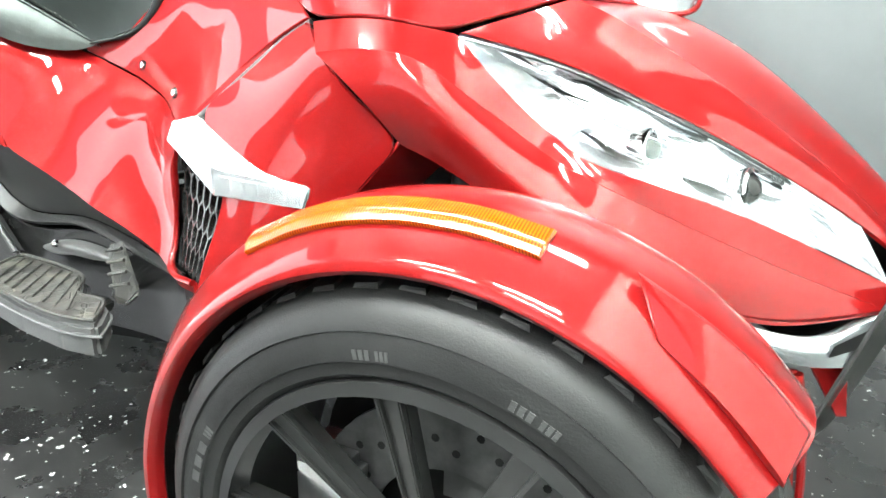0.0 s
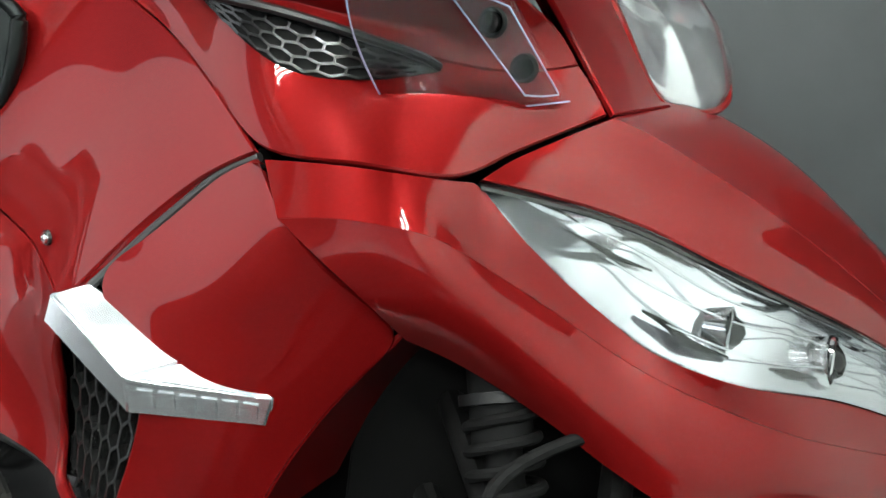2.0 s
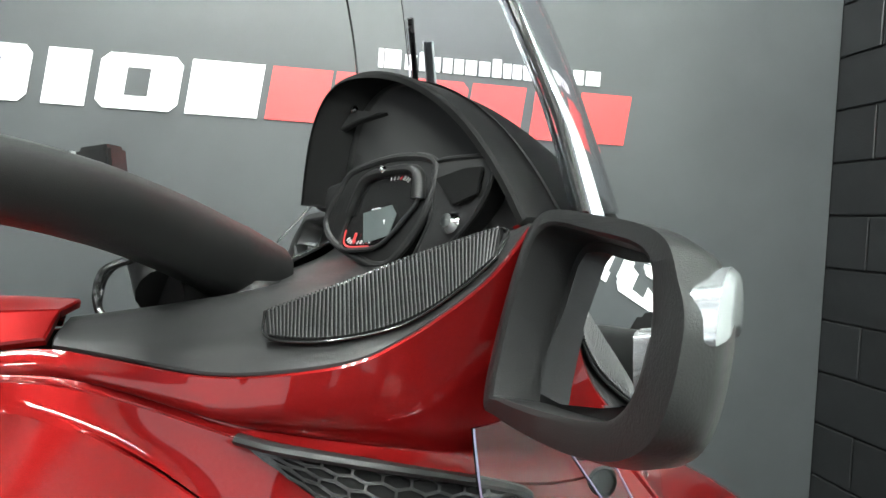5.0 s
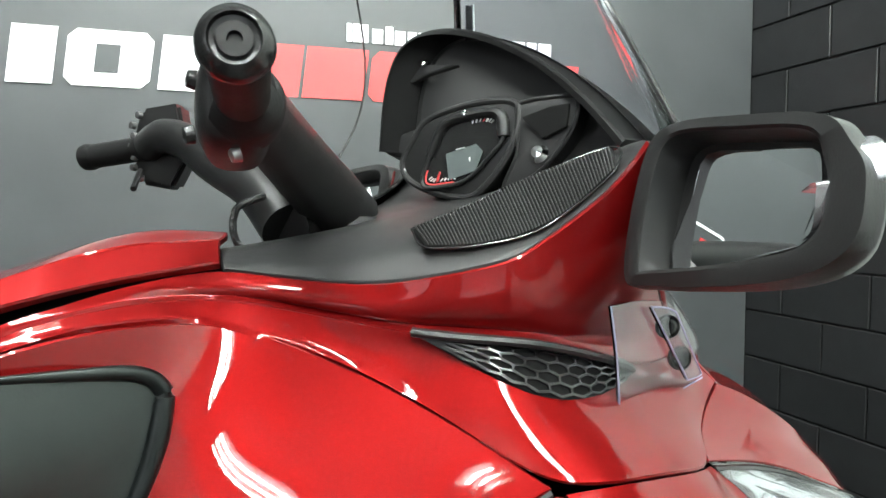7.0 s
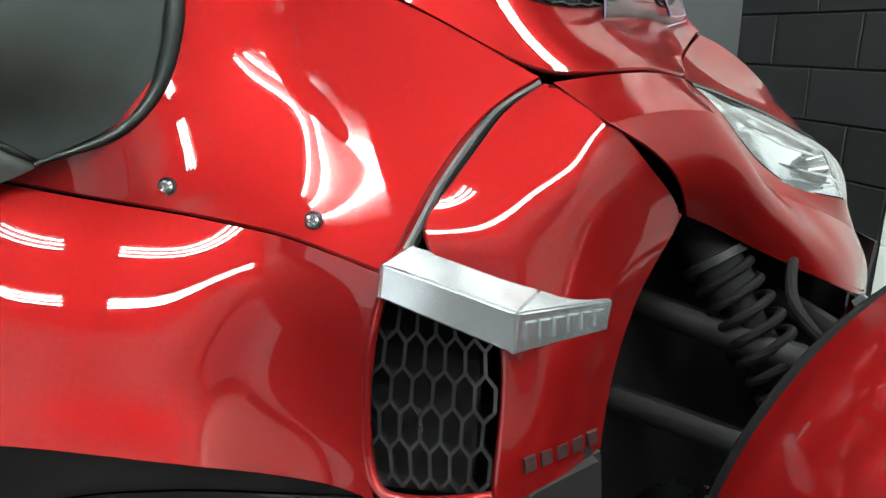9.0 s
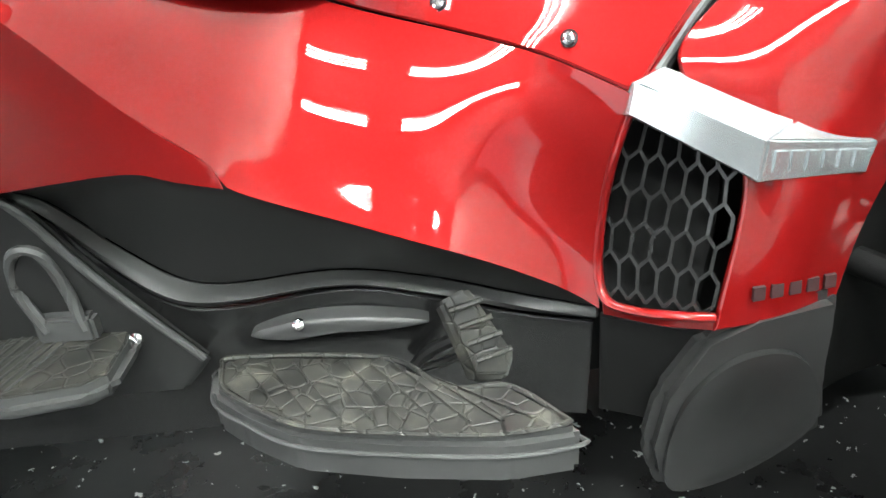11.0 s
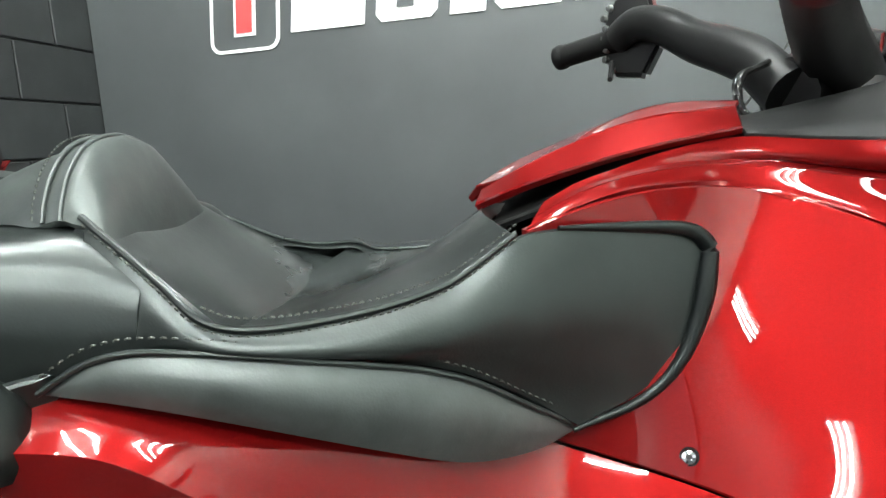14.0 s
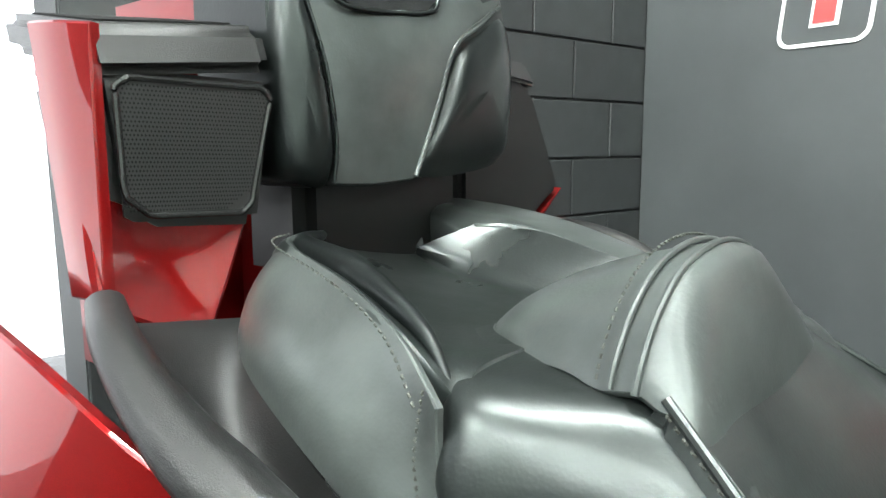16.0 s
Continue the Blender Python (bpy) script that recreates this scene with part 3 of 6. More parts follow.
def side_panels(f, out):
    d = 0.001
    part("upper_side_panel", shell(coons(f(RIDGE), f([(x, y, z + d) for x, y, z in SEAM]), None, f(GAP_L), 60, 34, f([(0, -0.009, 0)])[0] - f([(0, 0, 0)])[0]), out=out), RED, bike, "glossy red upper side panel")
    low = f(CREASE + [(-0.534, -0.312, 0.5305)] + LOWER[1:])
    a = coons(f([(x, y + 0.010, z + 0.013) for x, y, z in SEATLINE] + [(x, y, z - d) for x, y, z in SEAM]), low, None, f(VENT_L), 72, 30, f([(0, -0.014, 0.004)])[0] - f([(0, 0, 0)])[0], smooth=30)
    b = coons(f(CREASE), f(LOWER_B), None, None, 40, 14, smooth=25)
    part("lower_side_panel", shell([a, b], out=out, lip=0.0004), RED, bike, "glossy red lower side panel with a slanting crease", sharp=28)


sides(side_panels)

SEAM_C = [(0.011, -0.240, 0.730), (0.030, -0.259, 0.714), (0.060, -0.282, 0.690), (0.095, -0.282, 0.653), (0.150, -0.263, 0.598)]
ARCH = [(0.153, -0.261, 0.594), (0.123, -0.269, 0.557), (0.092, -0.279, 0.518), (0.064, -0.295, 0.474), (0.043, -0.311, 0.435), (0.025, -0.329, 0.389)]
MID_C = [(0.010, -0.239, 0.731), (0.012, -0.262, 0.700), (0.010, -0.290, 0.650), (-0.008, -0.304, 0.590), (-0.014, -0.318, 0.540), (-0.018, -0.334, 0.470), (-0.035, -0.352, 0.383)]


def fairing_quarter(f, out):
    left = f(GAP_R + [(-0.100, -0.308, 0.560)] + VENT_R)
    g = loft([left, f(MID_C), f(SEAM_C + ARCH[1:])], 60, 30, 30)
    part("fairing_quarter", shell(g, out=out), RED, bike, "glossy red fairing quarter behind the front wheel")
    inner = [(x + 0.045, y + 0.115, z - 0.004) for x, y, z in ARCH]
    part("arch_return", shell(coons(f([(x + 0.001, y + 0.001, z) for x, y, z in ARCH]), f(inner), None, None, 30, 6), out=f([(1, 0, -0.4)])[0] - f([(0, 0, 0)])[0]), RED, bike)


sides(fairing_quarter)


def gap_strip(f, out):
    a, b = crv(f(GAP_L), 24), crv(f(GAP_R), 24)
    inward = out.normalized() * -0.005
    part("panel_lip", shell(coons(a, [p.lerp(q, 0.42) + inward for p, q in zip(a, b)], None, None, 30, 6), 0.002, out=out), RED, bike, "red folded lip of the side panel")
    part("gap_seal", tube([p.lerp(q, 0.58) + inward * 1.6 for p, q in zip(a, b)], 0.0045, 8, 40), GREYP, bike, "dark grey rubber gap seal")
    # near-black strip stands in for the shade deep in the gap
    part("gap_shadow", tube([p.lerp(q, 0.75) + inward * 3.4 for p, q in zip(a, b)], 0.010, 8, 40), VOID, bike, "near-black strip painting the shade behind the gap")


sides(gap_strip)


# side vent with its red rim and net of cells
def side_vent(f, out):
    l = [(x + 0.004, y + 0.006, z) for x, y, z in VENT_L]
    r = [(x - 0.004, y + 0.006, z) for x, y, z in [(-0.085, -0.312, 0.558)] + VENT_R]
    g = coons(f([l[0], r[0]]), f([l[-1], r[-1]]), f(l), f(r), 24, 28)
    part("side_vent", honeycomb(g, 6, 6, 0.0016, 0.010), PIANO, bike, "black honeycomb vent mesh")
    # near-black sheet behind the mesh paints the vent's inner shade
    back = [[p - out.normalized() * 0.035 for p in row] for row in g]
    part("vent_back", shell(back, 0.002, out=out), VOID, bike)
    rim = [(-0.171, -0.296, 0.583), (-0.185, -0.299, 0.538), (-0.193, -0.295, 0.481), (-0.197, -0.300, 0.427), (-0.192, -0.317, 0.395), (-0.170, -0.335, 0.391), (-0.136, -0.356, 0.396), (-0.104, -0.364, 0.397)]
    part("vent_rim", tube(f(rim), 0.0055, 10, 48, flat=0.8), RED, bike, "red rim round the side vent")
    part("vent_sill", shell(coons(f([(-0.195, -0.315, 0.389), (-0.144, -0.353, 0.394), (-0.103, -0.364, 0.396)]), f([(-0.193, -0.314, 0.375), (-0.144, -0.352, 0.381), (-0.102, -0.362, 0.381)]), None, None, 16, 6), out=out), RED, bike)


sides(side_vent)


# silver badge: a folded wedge
def badge(f, out):
    tl, tl2, tr, re, rb, fb, bl = [Vector(p) for p in ((-0.176, -0.304, 0.600), (-0.146, -0.287, 0.608), (-0.021, -0.302, 0.562), (0.048, -0.302, 0.533), (0.041, -0.308, 0.505), (-0.074, -0.343, 0.516), (-0.182, -0.312, 0.574))]
    fold = Vector((-0.072, -0.344, 0.555))
    bm = shell([coons(f([tl, fold]), f([bl, fb]), None, None, 16, 8), coons(f([fold, re]), f([fb, rb]), None, None, 16, 8),
                coons(f([tl2, tr]), f([tl, fold]), None, None, 16, 8), coons(f([tr, re + Vector((0, 0.001, 0))]), f([fold, re]), None, None, 16, 6)], 0.012, out=out, lip=0.0025)
    bmesh.ops.remove_doubles(bm, verts=bm.verts, dist=0.0006)
    b = part("badge", bm, SILVER, bike, "satin silver folded badge with raised bars")
    o = out.normalized() * 0.0022
    a0, a1, b0, b1 = f([fold])[0], f([re])[0], f([fb])[0], f([rb])[0]
    for k in range(6):
        u0, u1 = 0.08 + 0.145 * k, 0.08 + 0.145 * k + 0.11
        q = [a0.lerp(a1, u).lerp(b0.lerp(b1, u), v) + o for u, v in ((u0, 0.26), (u1, 0.26), (u1 + 0.015, 0.76), (u0 + 0.015, 0.76))]
        part("raised_bar", slab(q, -out.normalized() * 0.003, 0.0006), SILVER, b)
    for k in range(5):
        u0 = 0.05 + 0.11 * k
        pa, pb = f([(-0.075, -0.3625, 0.4095)])[0], f([(0.02, -0.3355, 0.404)])[0]
        c = pa.lerp(pb, u0 + k * 0.09)
        e = pa.lerp(pb, u0 + k * 0.09 + 0.13)
        part("dark_bar", slab([c, e, e + Vector((0.001, 0.004, 0.011)), c + Vector((0.001, 0.004, 0.011))], Vector((0, 0.004, 0)), 0), MARK, bike, "small dark printed bar", smooth=False)


sides(badge)

JT_HL = [(0.014, -0.236, 0.732), (0.048, -0.242, 0.736), (0.092, -0.244, 0.738), (0.135, -0.236, 0.735), (0.180, -0.211, 0.726), (0.198, -0.195, 0.721)]
HL_LOW = [(0.198, -0.197, 0.720), (0.225, -0.205, 0.698), (0.251, -0.205, 0.673), (0.293, -0.198, 0.635), (0.331, -0.196, 0.608), (0.362, -0.201, 0.590), (0.407, -0.203, 0.577), (0.461, -0.189, 0.562), (0.553, -0.112, 0.520), (0.640, -0.050, 0.474), (0.730, 0.010, 0.425)]
HL_TOP = [(0.199, -0.190, 0.724), (0.247, -0.169, 0.712), (0.300, -0.147, 0.697), (0.355, -0.134, 0.679), (0.412, -0.128, 0.655), (0.474, -0.110, 0.627), (0.587, -0.022, 0.557), (0.687, 0.050, 0.490), (0.780, 0.090, 0.420)]
CREASE_D = [(0.048, -0.281, 0.697), (0.096, -0.281, 0.704), (0.145, -0.278, 0.703), (0.185, -0.266, 0.692), (0.230, -0.238, 0.656), (0.280, -0.215, 0.619), (0.332, -0.209, 0.586), (0.393, -0.213, 0.562), (0.503, -0.175, 0.513), (0.620, -0.078, 0.447), (0.724, -0.010, 0.400)]
BOT_D = [(0.157, -0.263, 0.593), (0.198, -0.254, 0.575), (0.250, -0.249, 0.548), (0.303, -0.253, 0.521), (0.356, -0.262, 0.495), (0.420, -0.258, 0.466), (0.505, -0.200, 0.434), (0.600, -0.128, 0.395), (0.722, -0.016, 0.394)]


def fender_panel(f, out):
    top = f(JT_HL + HL_LOW[1:])
    a = coons(top, f(CREASE_D), f([(0.014, -0.237, 0.731), (0.046, -0.279, 0.699)]), None, 64, 14, smooth=20)
    b = coons(f(CREASE_D), f(BOT_D), f([(0.047, -0.281, 0.697), (0.088, -0.291, 0.672), (0.125, -0.287, 0.639), (0.156, -0.264, 0.595)]), None, 64, 18, smooth=20)
    part("front_side_panel", shell([a, b], out=out, lip=0.0004), RED, bike, "glossy red creased panel below the headlight", sharp=30)
    part("panel_return", shell(coons(f([(x, y + 0.001, z) for x, y, z in BOT_D]), f([(x, y + 0.09, z + 0.012) for x, y, z in BOT_D]), None, None, 30, 6), out=(0, 0, -1)), RED, bike)


sides(fender_panel)


def headlight(f, out):
    g = coons(f(HL_TOP[:-1]), f(HL_LOW), None, None, 56, 18, f([(0.004, -0.012, 0.010)])[0] - f([(0, 0, 0)])[0], smooth=20)
    lens = part("headlight", shell(g, 0.002, out=out, back=True), LENSGLASS, bike, "clear headlight lens")
    n = out.normalized()
    rows = []
    for j, row in enumerate(g):
        v = j / (len(g) - 1)
        rr = []
        for i, p in enumerate(row):
            u = i / (len(row) - 1)
            dip = 0.006 + 0.030 * math.sin(math.pi * v) * min(1, 4 * (1 - abs(2 * u - 1))) * (0.45 + 0.55 * abs(math.sin(u * 11 + v * 1.2)))
            rr.append(p - n * dip)
        rows.append(rr)
    part("reflector", shell(rows, 0.001, out=out, lip=0.0005), REFLECTOR, lens, "bright reflector in deep bowls", sharp=30)
    part("upper_trim", tube(f([(x, y - 0.003, z - 0.006) for x, y, z in HL_TOP[:-2]]), 0.0075, 8, 40, flat=0.5), PIANO, lens, "black trim strip")
    for u, v, r in ((0.40, 0.70, 0.017), (0.62, 0.66, 0.020)):
        p = g[int(v * 17)][int(u * 55)] - n * 0.030
        q = (f([(0.9, -0.25, 0.1)])[0] - f([(0, 0, 0)])[0]).normalized()
        part("projector", lathe([(r, 0), (r, 0.010), (r * 0.85, 0.014), (r * 0.6, 0.021), (0.0005, 0.025)], p, q, 24), PIANO, lens, "dark glass projector")
        part("projector_ring", lathe([(r + 0.001, -0.01), (r + 0.006, 0.012), (r + 0.001, 0.014)], p, q, 28), CHROME, lens)
    # added dark tapered bars imitate dark surroundings mirrored in the bowls
    for u0, u1, v0, v1, r in ((0.07, 0.17, 0.24, 0.30, 0.004), (0.16, 0.30, 0.50, 0.46, 0.005), (0.24, 0.38, 0.24, 0.22, 0.004), (0.46, 0.58, 0.26, 0.22, 0.004), (0.30, 0.42, 0.80, 0.86, 0.007), (0.50, 0.60, 0.84, 0.86, 0.006), (0.66, 0.78, 0.40, 0.34, 0.004)):
        pts = [g[int((v0 + (v1 - v0) * k / 3) * 17)][int((u0 + (u1 - u0) * k / 3) * 55)] - n * 0.013 for k in range(4)]
        part("dark_streak", tube(pts, r, 8, 14, flat=0.5, radii=[0.3 * r, r, r, 0.3 * r]), PIANO, lens, "dark streak imitating a reflection in the reflector")
    for v0, v1, u0, u1 in ((0.16, 0.20, 0.10, 0.88), (0.34, 0.40, 0.18, 0.92), (0.55, 0.50, 0.22, 0.95), (0.78, 0.74, 0.34, 0.96)):
        pts = [g[int((v0 + (v1 - v0) * k / 7) * 17)][int((u0 + (u1 - u0) * k / 7) * 55)] - n * 0.010 for k in range(8)]
        part("reflector_ridge", tube(pts, 0.0012, 6, 40), REFLECTOR, lens, "bright ridge across the reflector")


sides(headlight)

CREST = [(0.302, -0.077, 0.768), (0.345, -0.072, 0.752), (0.410, -0.060, 0.717), (0.497, -0.022, 0.664), (0.652, 0.060, 0.548), (0.745, 0.106, 0.460), (0.800, 0.120, 0.402)]


def hood(f, out):
    g = coons(f(CREST), f(HL_TOP), f([(0.302, -0.077, 0.769), (0.259, -0.109, 0.752), (0.220, -0.150, 0.737), (0.200, -0.186, 0.726)]), None, 60, 20,
              f([(0.002, -0.004, 0.008)])[0] - f([(0, 0, 0)])[0], smooth=25)
    part("front_hood", shell(g, out=out), RED, bike, "glossy red front hood")


sides(hood)
mid = [(at(s, 0, z)) for s, z in ((0.34, 0.770), (0.40, 0.758), (0.47, 0.730), (0.56, 0.676), (0.70, 0.560), (0.80, 0.465), (0.85, 0.398))]
part("front_hood", shell(loft([CREST, mid, [mir(p) for p in CREST]], 40, 20), out=(0.3, 0, 1)), RED, bike, "glossy red front hood")

# nose below: dark grille, silver strips
part("nose_grille", shell(coons([at(0.70, -0.22, 0.43), at(0.84, 0, 0.42), at(0.70, 0.22, 0.43)], [at(0.62, -0.24, 0.20), at(0.76, 0, 0.18), at(0.62, 0.24, 0.20)], None, None, 30, 12), out=(1, 0, 0)), BLACK, bike, "black lower grille")


def nose_parts(f, out):
    part("nose_strip", shell([coons(f([(0.430, -0.258, 0.466), (0.505, -0.202, 0.430), (0.600, -0.130, 0.390), (0.660, -0.072, 0.372), (0.722, -0.020, 0.394)]), f([(0.445, -0.258, 0.452), (0.533, -0.180, 0.392), (0.600, -0.125, 0.350), (0.660, -0.075, 0.326), (0.698, -0.042, 0.322)]), None, None, 30, 8, f([(0.008, -0.008, 0)])[0] - f([(0, 0, 0)])[0])], 0.014, out=out, lip=0.003), SILVER, bike, "satin silver strip under the nose")
    part("nose_slot", slab(f([(0.672, -0.074, 0.362), (0.708, -0.042, 0.378), (0.698, -0.050, 0.352), (0.668, -0.077, 0.345)]), f([(0.004, 0.006, 0)])[0] - f([(0, 0, 0)])[0], 0.001), VOID, bike, "dark slot in the silver strip")
    part("nose_side", shell(coons(f([(0.470, -0.215, 0.440), (0.560, -0.140, 0.350), (0.640, -0.075, 0.320)]), f([(0.500, -0.200, 0.08), (0.600, -0.115, 0.08), (0.672, -0.052, 0.08)]), None, None, 16, 16), out=out), RED, bike, "glossy red nose side")
    part("nose_lip", tube(f([(0.640, -0.080, 0.318), (0.664, -0.060, 0.20), (0.678, -0.050, 0.08)]), 0.006, 8, 16), RED, bike)
    part("nose_corner", shell(coons(f([(0.655, -0.055, 0.318), (0.700, -0.028, 0.318)]), f([(0.700, -0.025, 0.24), (0.712, -0.018, 0.24)]), None, None, 8, 6), out=out), RED, bike)


sides(nose_parts)

# upper band below the dash, with its triangular vent
TANKLINE = [(-0.445, -0.195, 0.876), (-0.418, -0.169, 0.889), (-0.386, -0.143, 0.897), (-0.350, -0.109, 0.906), (-0.306, -0.084, 0.914)]
DASHEDGE = [(-0.262, -0.076, 0.918), (-0.207, -0.086, 0.911), (-0.147, -0.113, 0.906), (-0.109, -0.134, 0.908), (-0.063, -0.161, 0.917), (-0.012, -0.172, 0.928), (0.022, -0.168, 0.944), (0.052, -0.176, 0.966), (0.085, -0.195, 0.998), (0.108, -0.212, 1.036)]
BREAK = [(-0.452, -0.213, 0.866), (-0.400, -0.168, 0.886), (-0.320, -0.104, 0.894), (-0.250, -0.090, 0.890), (-0.180, -0.105, 0.877), (-0.101, -0.142, 0.862), (-0.062, -0.159, 0.858), (0.018, -0.170, 0.848), (0.119, -0.136, 0.820), (0.200, -0.095, 0.805), (0.264, -0.060, 0.812)]
BELOW = [(-0.455, -0.222, 0.861), (-0.400, -0.175, 0.880), (-0.300, -0.104, 0.881), (-0.180, -0.115, 0.852), (-0.063, -0.163, 0.838), (-0.014, -0.187, 0.814), (0.036, -0.195, 0.796), (0.096, -0.182, 0.790), (0.160, -0.150, 0.786), (0.220, -0.113, 0.786), (0.283, -0.066, 0.790)]
BASE = [(-0.457, -0.227, 0.859), (-0.383, -0.165, 0.879), (-0.328, -0.126, 0.880), (-0.273, -0.106, 0.877), (-0.186, -0.120, 0.847), (-0.095, -0.166, 0.802), (-0.008, -0.224, 0.746), (0.048, -0.243, 0.740), (0.092, -0.245, 0.742), (0.135, -0.237, 0.739), (0.184, -0.209, 0.730), (0.220, -0.153, 0.742), (0.259, -0.112, 0.756), (0.297, -0.081, 0.772)]


def upper_band(f, out):
    up = coons(f(TANKLINE + DASHEDGE), f(BREAK), None, f([(0.108, -0.212, 1.036), (0.140, -0.178, 0.955), (0.195, -0.110, 0.885), (0.240, -0.062, 0.845), (0.264, -0.060, 0.812)]), 64, 22, smooth=30)
    low = loft([f(BREAK), f(BELOW), f(BASE)], 64, 22, 30)
    part("upper_fairing", shell([up, low], out=out), RED, bike, "glossy red upper fairing below the dash", sharp=30)
    t = [(-0.098, -0.146, 0.8625), (-0.062, -0.163, 0.859), (0.018, -0.175, 0.849), (0.119, -0.141, 0.820), (0.142, -0.130, 0.808)]
    b = [(-0.096, -0.147, 0.861), (-0.063, -0.168, 0.842), (-0.014, -0.189, 0.816), (0.036, -0.194, 0.798), (0.096, -0.174, 0.798), (0.141, -0.136, 0.806)]
    g = coons(f(t), f(b), None, None, 30, 12)
    g = [[p + out.normalized() * 0.003 for p in r] for r in g]
    part("fairing_vent", honeycomb(g, 11, 5, 0.0013, 0.005), PIANO, bike, "black honeycomb vent insert")
    # backing sheet in near-black paints shade behind the insert
    part("fairing_vent_back", shell([[p - out.normalized() * 0.003 for p in r] for r in g], 0.001, out=out), VOID, bike)
    part("fairing_vent_lip", tube(f([(x, y - 0.004, z + 0.001) for x, y, z in t]), 0.0065, 8, 30, flat=0.7), BLACK, bike, "black plastic lip above the vent")


sides(upper_band)


def front_cheek(f, out):
    a = [(0.119, -0.146, 1.040), (0.180, -0.105, 0.945), (0.228, -0.078, 0.879), (0.250, -0.053, 0.844), (0.276, -0.055, 0.807), (0.304, -0.075, 0.771)]
    b = [(0.185, 0.030, 1.045), (0.215, 0.055, 0.985), (0.247, 0.072, 0.923), (0.292, 0.064, 0.853), (0.345, 0.050, 0.772), (0.362, 0.045, 0.765)]
    part("front_cheek", shell(loft([f(a), f(b)], 30, 12), out=(1, -0.5, 0.3)), RED, bike, "glossy red cheek beside the upper lamp")


sides(front_cheek)
lamp_o = [(0.250, 0.070, 0.940), (0.247, 0.085, 0.923), (0.292, 0.074, 0.853), (0.350, 0.062, 0.765), (0.404, 0.092, 0.752), (0.430, 0.137, 0.767), (0.412, 0.178, 0.820), (0.373, 0.206, 0.869), (0.311, 0.171, 0.915)]
upper_lamp = part("upper_lamp", pillow(closed(lamp_o, 72), (-0.02, 0.01, -0.01), (0.022, -0.012, 0.016)), LENSGLASS, bike, "clear upper front lamp")
part("lamp_reflector", pillow(closed([Vector(p) + Vector((-0.012, 0.006, -0.008)) for p in lamp_o], 72), (-0.02, 0.01, -0.01), (0.010, -0.006, 0.008)), REFLECTOR, upper_lamp, "bright lamp reflector")
part("lamp_rim", tube(lamp_o + lamp_o[:2], 0.006, 8, 90, flat=0.8), RED, upper_lamp)

# dash
INNER = [(-0.262, -0.060, 0.926), (-0.200, -0.062, 0.925), (-0.140, -0.075, 0.930), (-0.085, -0.095, 0.944), (-0.033, -0.118, 0.965), (0.028, -0.118, 0.990), (0.085, -0.140, 1.020), (0.122, -0.165, 1.041)]
cen = [at(s, 0, z) for s, z in ((-0.27, 0.935), (-0.20, 0.945), (-0.10, 0.962), (0.0, 0.985), (0.08, 1.005), (0.14, 1.02))]
edge_in = [(x + 0.002, y + 0.004, z + 0.001) for x, y, z in DASHEDGE]
part("dash_console", shell(loft([edge_in, INNER, cen, [mir(p) for p in INNER], [mir(p) for p in edge_in]], 48, 48, 20), out=(0, 0, 1)), DASH, bike, "charcoal textured dash console")


def dash_grille(f, out):
    t = f([(-0.085, -0.102, 0.956), (-0.033, -0.114, 0.978), (0.035, -0.118, 1.008), (0.100, -0.162, 1.036)])
    b = f([(-0.080, -0.132, 0.940), (-0.038, -0.160, 0.942), (0.020, -0.162, 0.955), (0.060, -0.172, 0.982), (0.090, -0.186, 1.014)])
    g = coons(t, b, None, None, 61, 10)
    gr = part("dash_grille", shell([[p + Vector((-0.0005, 0, 0.0005)) for p in r] for r in g], 0.003, out=(0, -0.3, 1)), VOID, bike, "black ribbed dash grille")
    bm = bmesh.new()
    for i in range(1, 60):
        tube([g[0][i] + Vector((0, 0, 0.002)), g[5][i] + Vector((0, 0, 0.0025)), g[9][i] + Vector((0, 0, 0.002))], 0.0009, 5, 8, bm)
    part("ribs", bm, DASH, gr)
    part("grille_rim", tube(t + b[::-1] + t[:1], 0.0012, 6, 90), PIANO, gr)


sides(dash_grille)

HOOD_RIM = [(-0.066, 0.120, 1.050), (-0.063, 0.119, 1.100), (-0.055, 0.117, 1.150), (-0.036, 0.110, 1.188), (-0.002, 0.090, 1.205), (0.043, 0.044, 1.193), (0.083, -0.030, 1.150), (0.109, -0.100, 1.093), (0.122, -0.150, 1.045)]
fwd = [Vector(p).lerp(Vector((0.03, 0.03, 1.10)), 0.10) + AXD * 0.09 + Vector((0, 0, -0.012)) for p in HOOD_RIM]
fwd2 = [Vector(p).lerp(Vector((0.03, 0.03, 1.08)), 0.25) + AXD * 0.19 + Vector((0, 0, -0.055)) for p in HOOD_RIM]
part("dash_hood", shell(loft([HOOD_RIM, fwd, fwd2], 60, 16), 0.006, out=(-0.2, 0, 1), lip=0.003), VOID, bike, "matt black hood over the instruments")
face = [Vector(p).lerp(Vector((0.03, 0.03, 1.06)), 0.06) + AXD * 0.05 for p in HOOD_RIM]
base = crv([face[0], face[0].lerp(face[-1], 0.5) + Vector((0, 0, -0.03)), face[-1]], 9)
panel = part("instrument_panel", shell(coons([face[0], *face[1:8], face[8]], base, None, None, 40, 14), 0.006, out=(-1, 0, 0.2)), DASH, bike, "dark instrument panel")
gn = Vector((-0.75, -0.55, 0.25)).normalized()
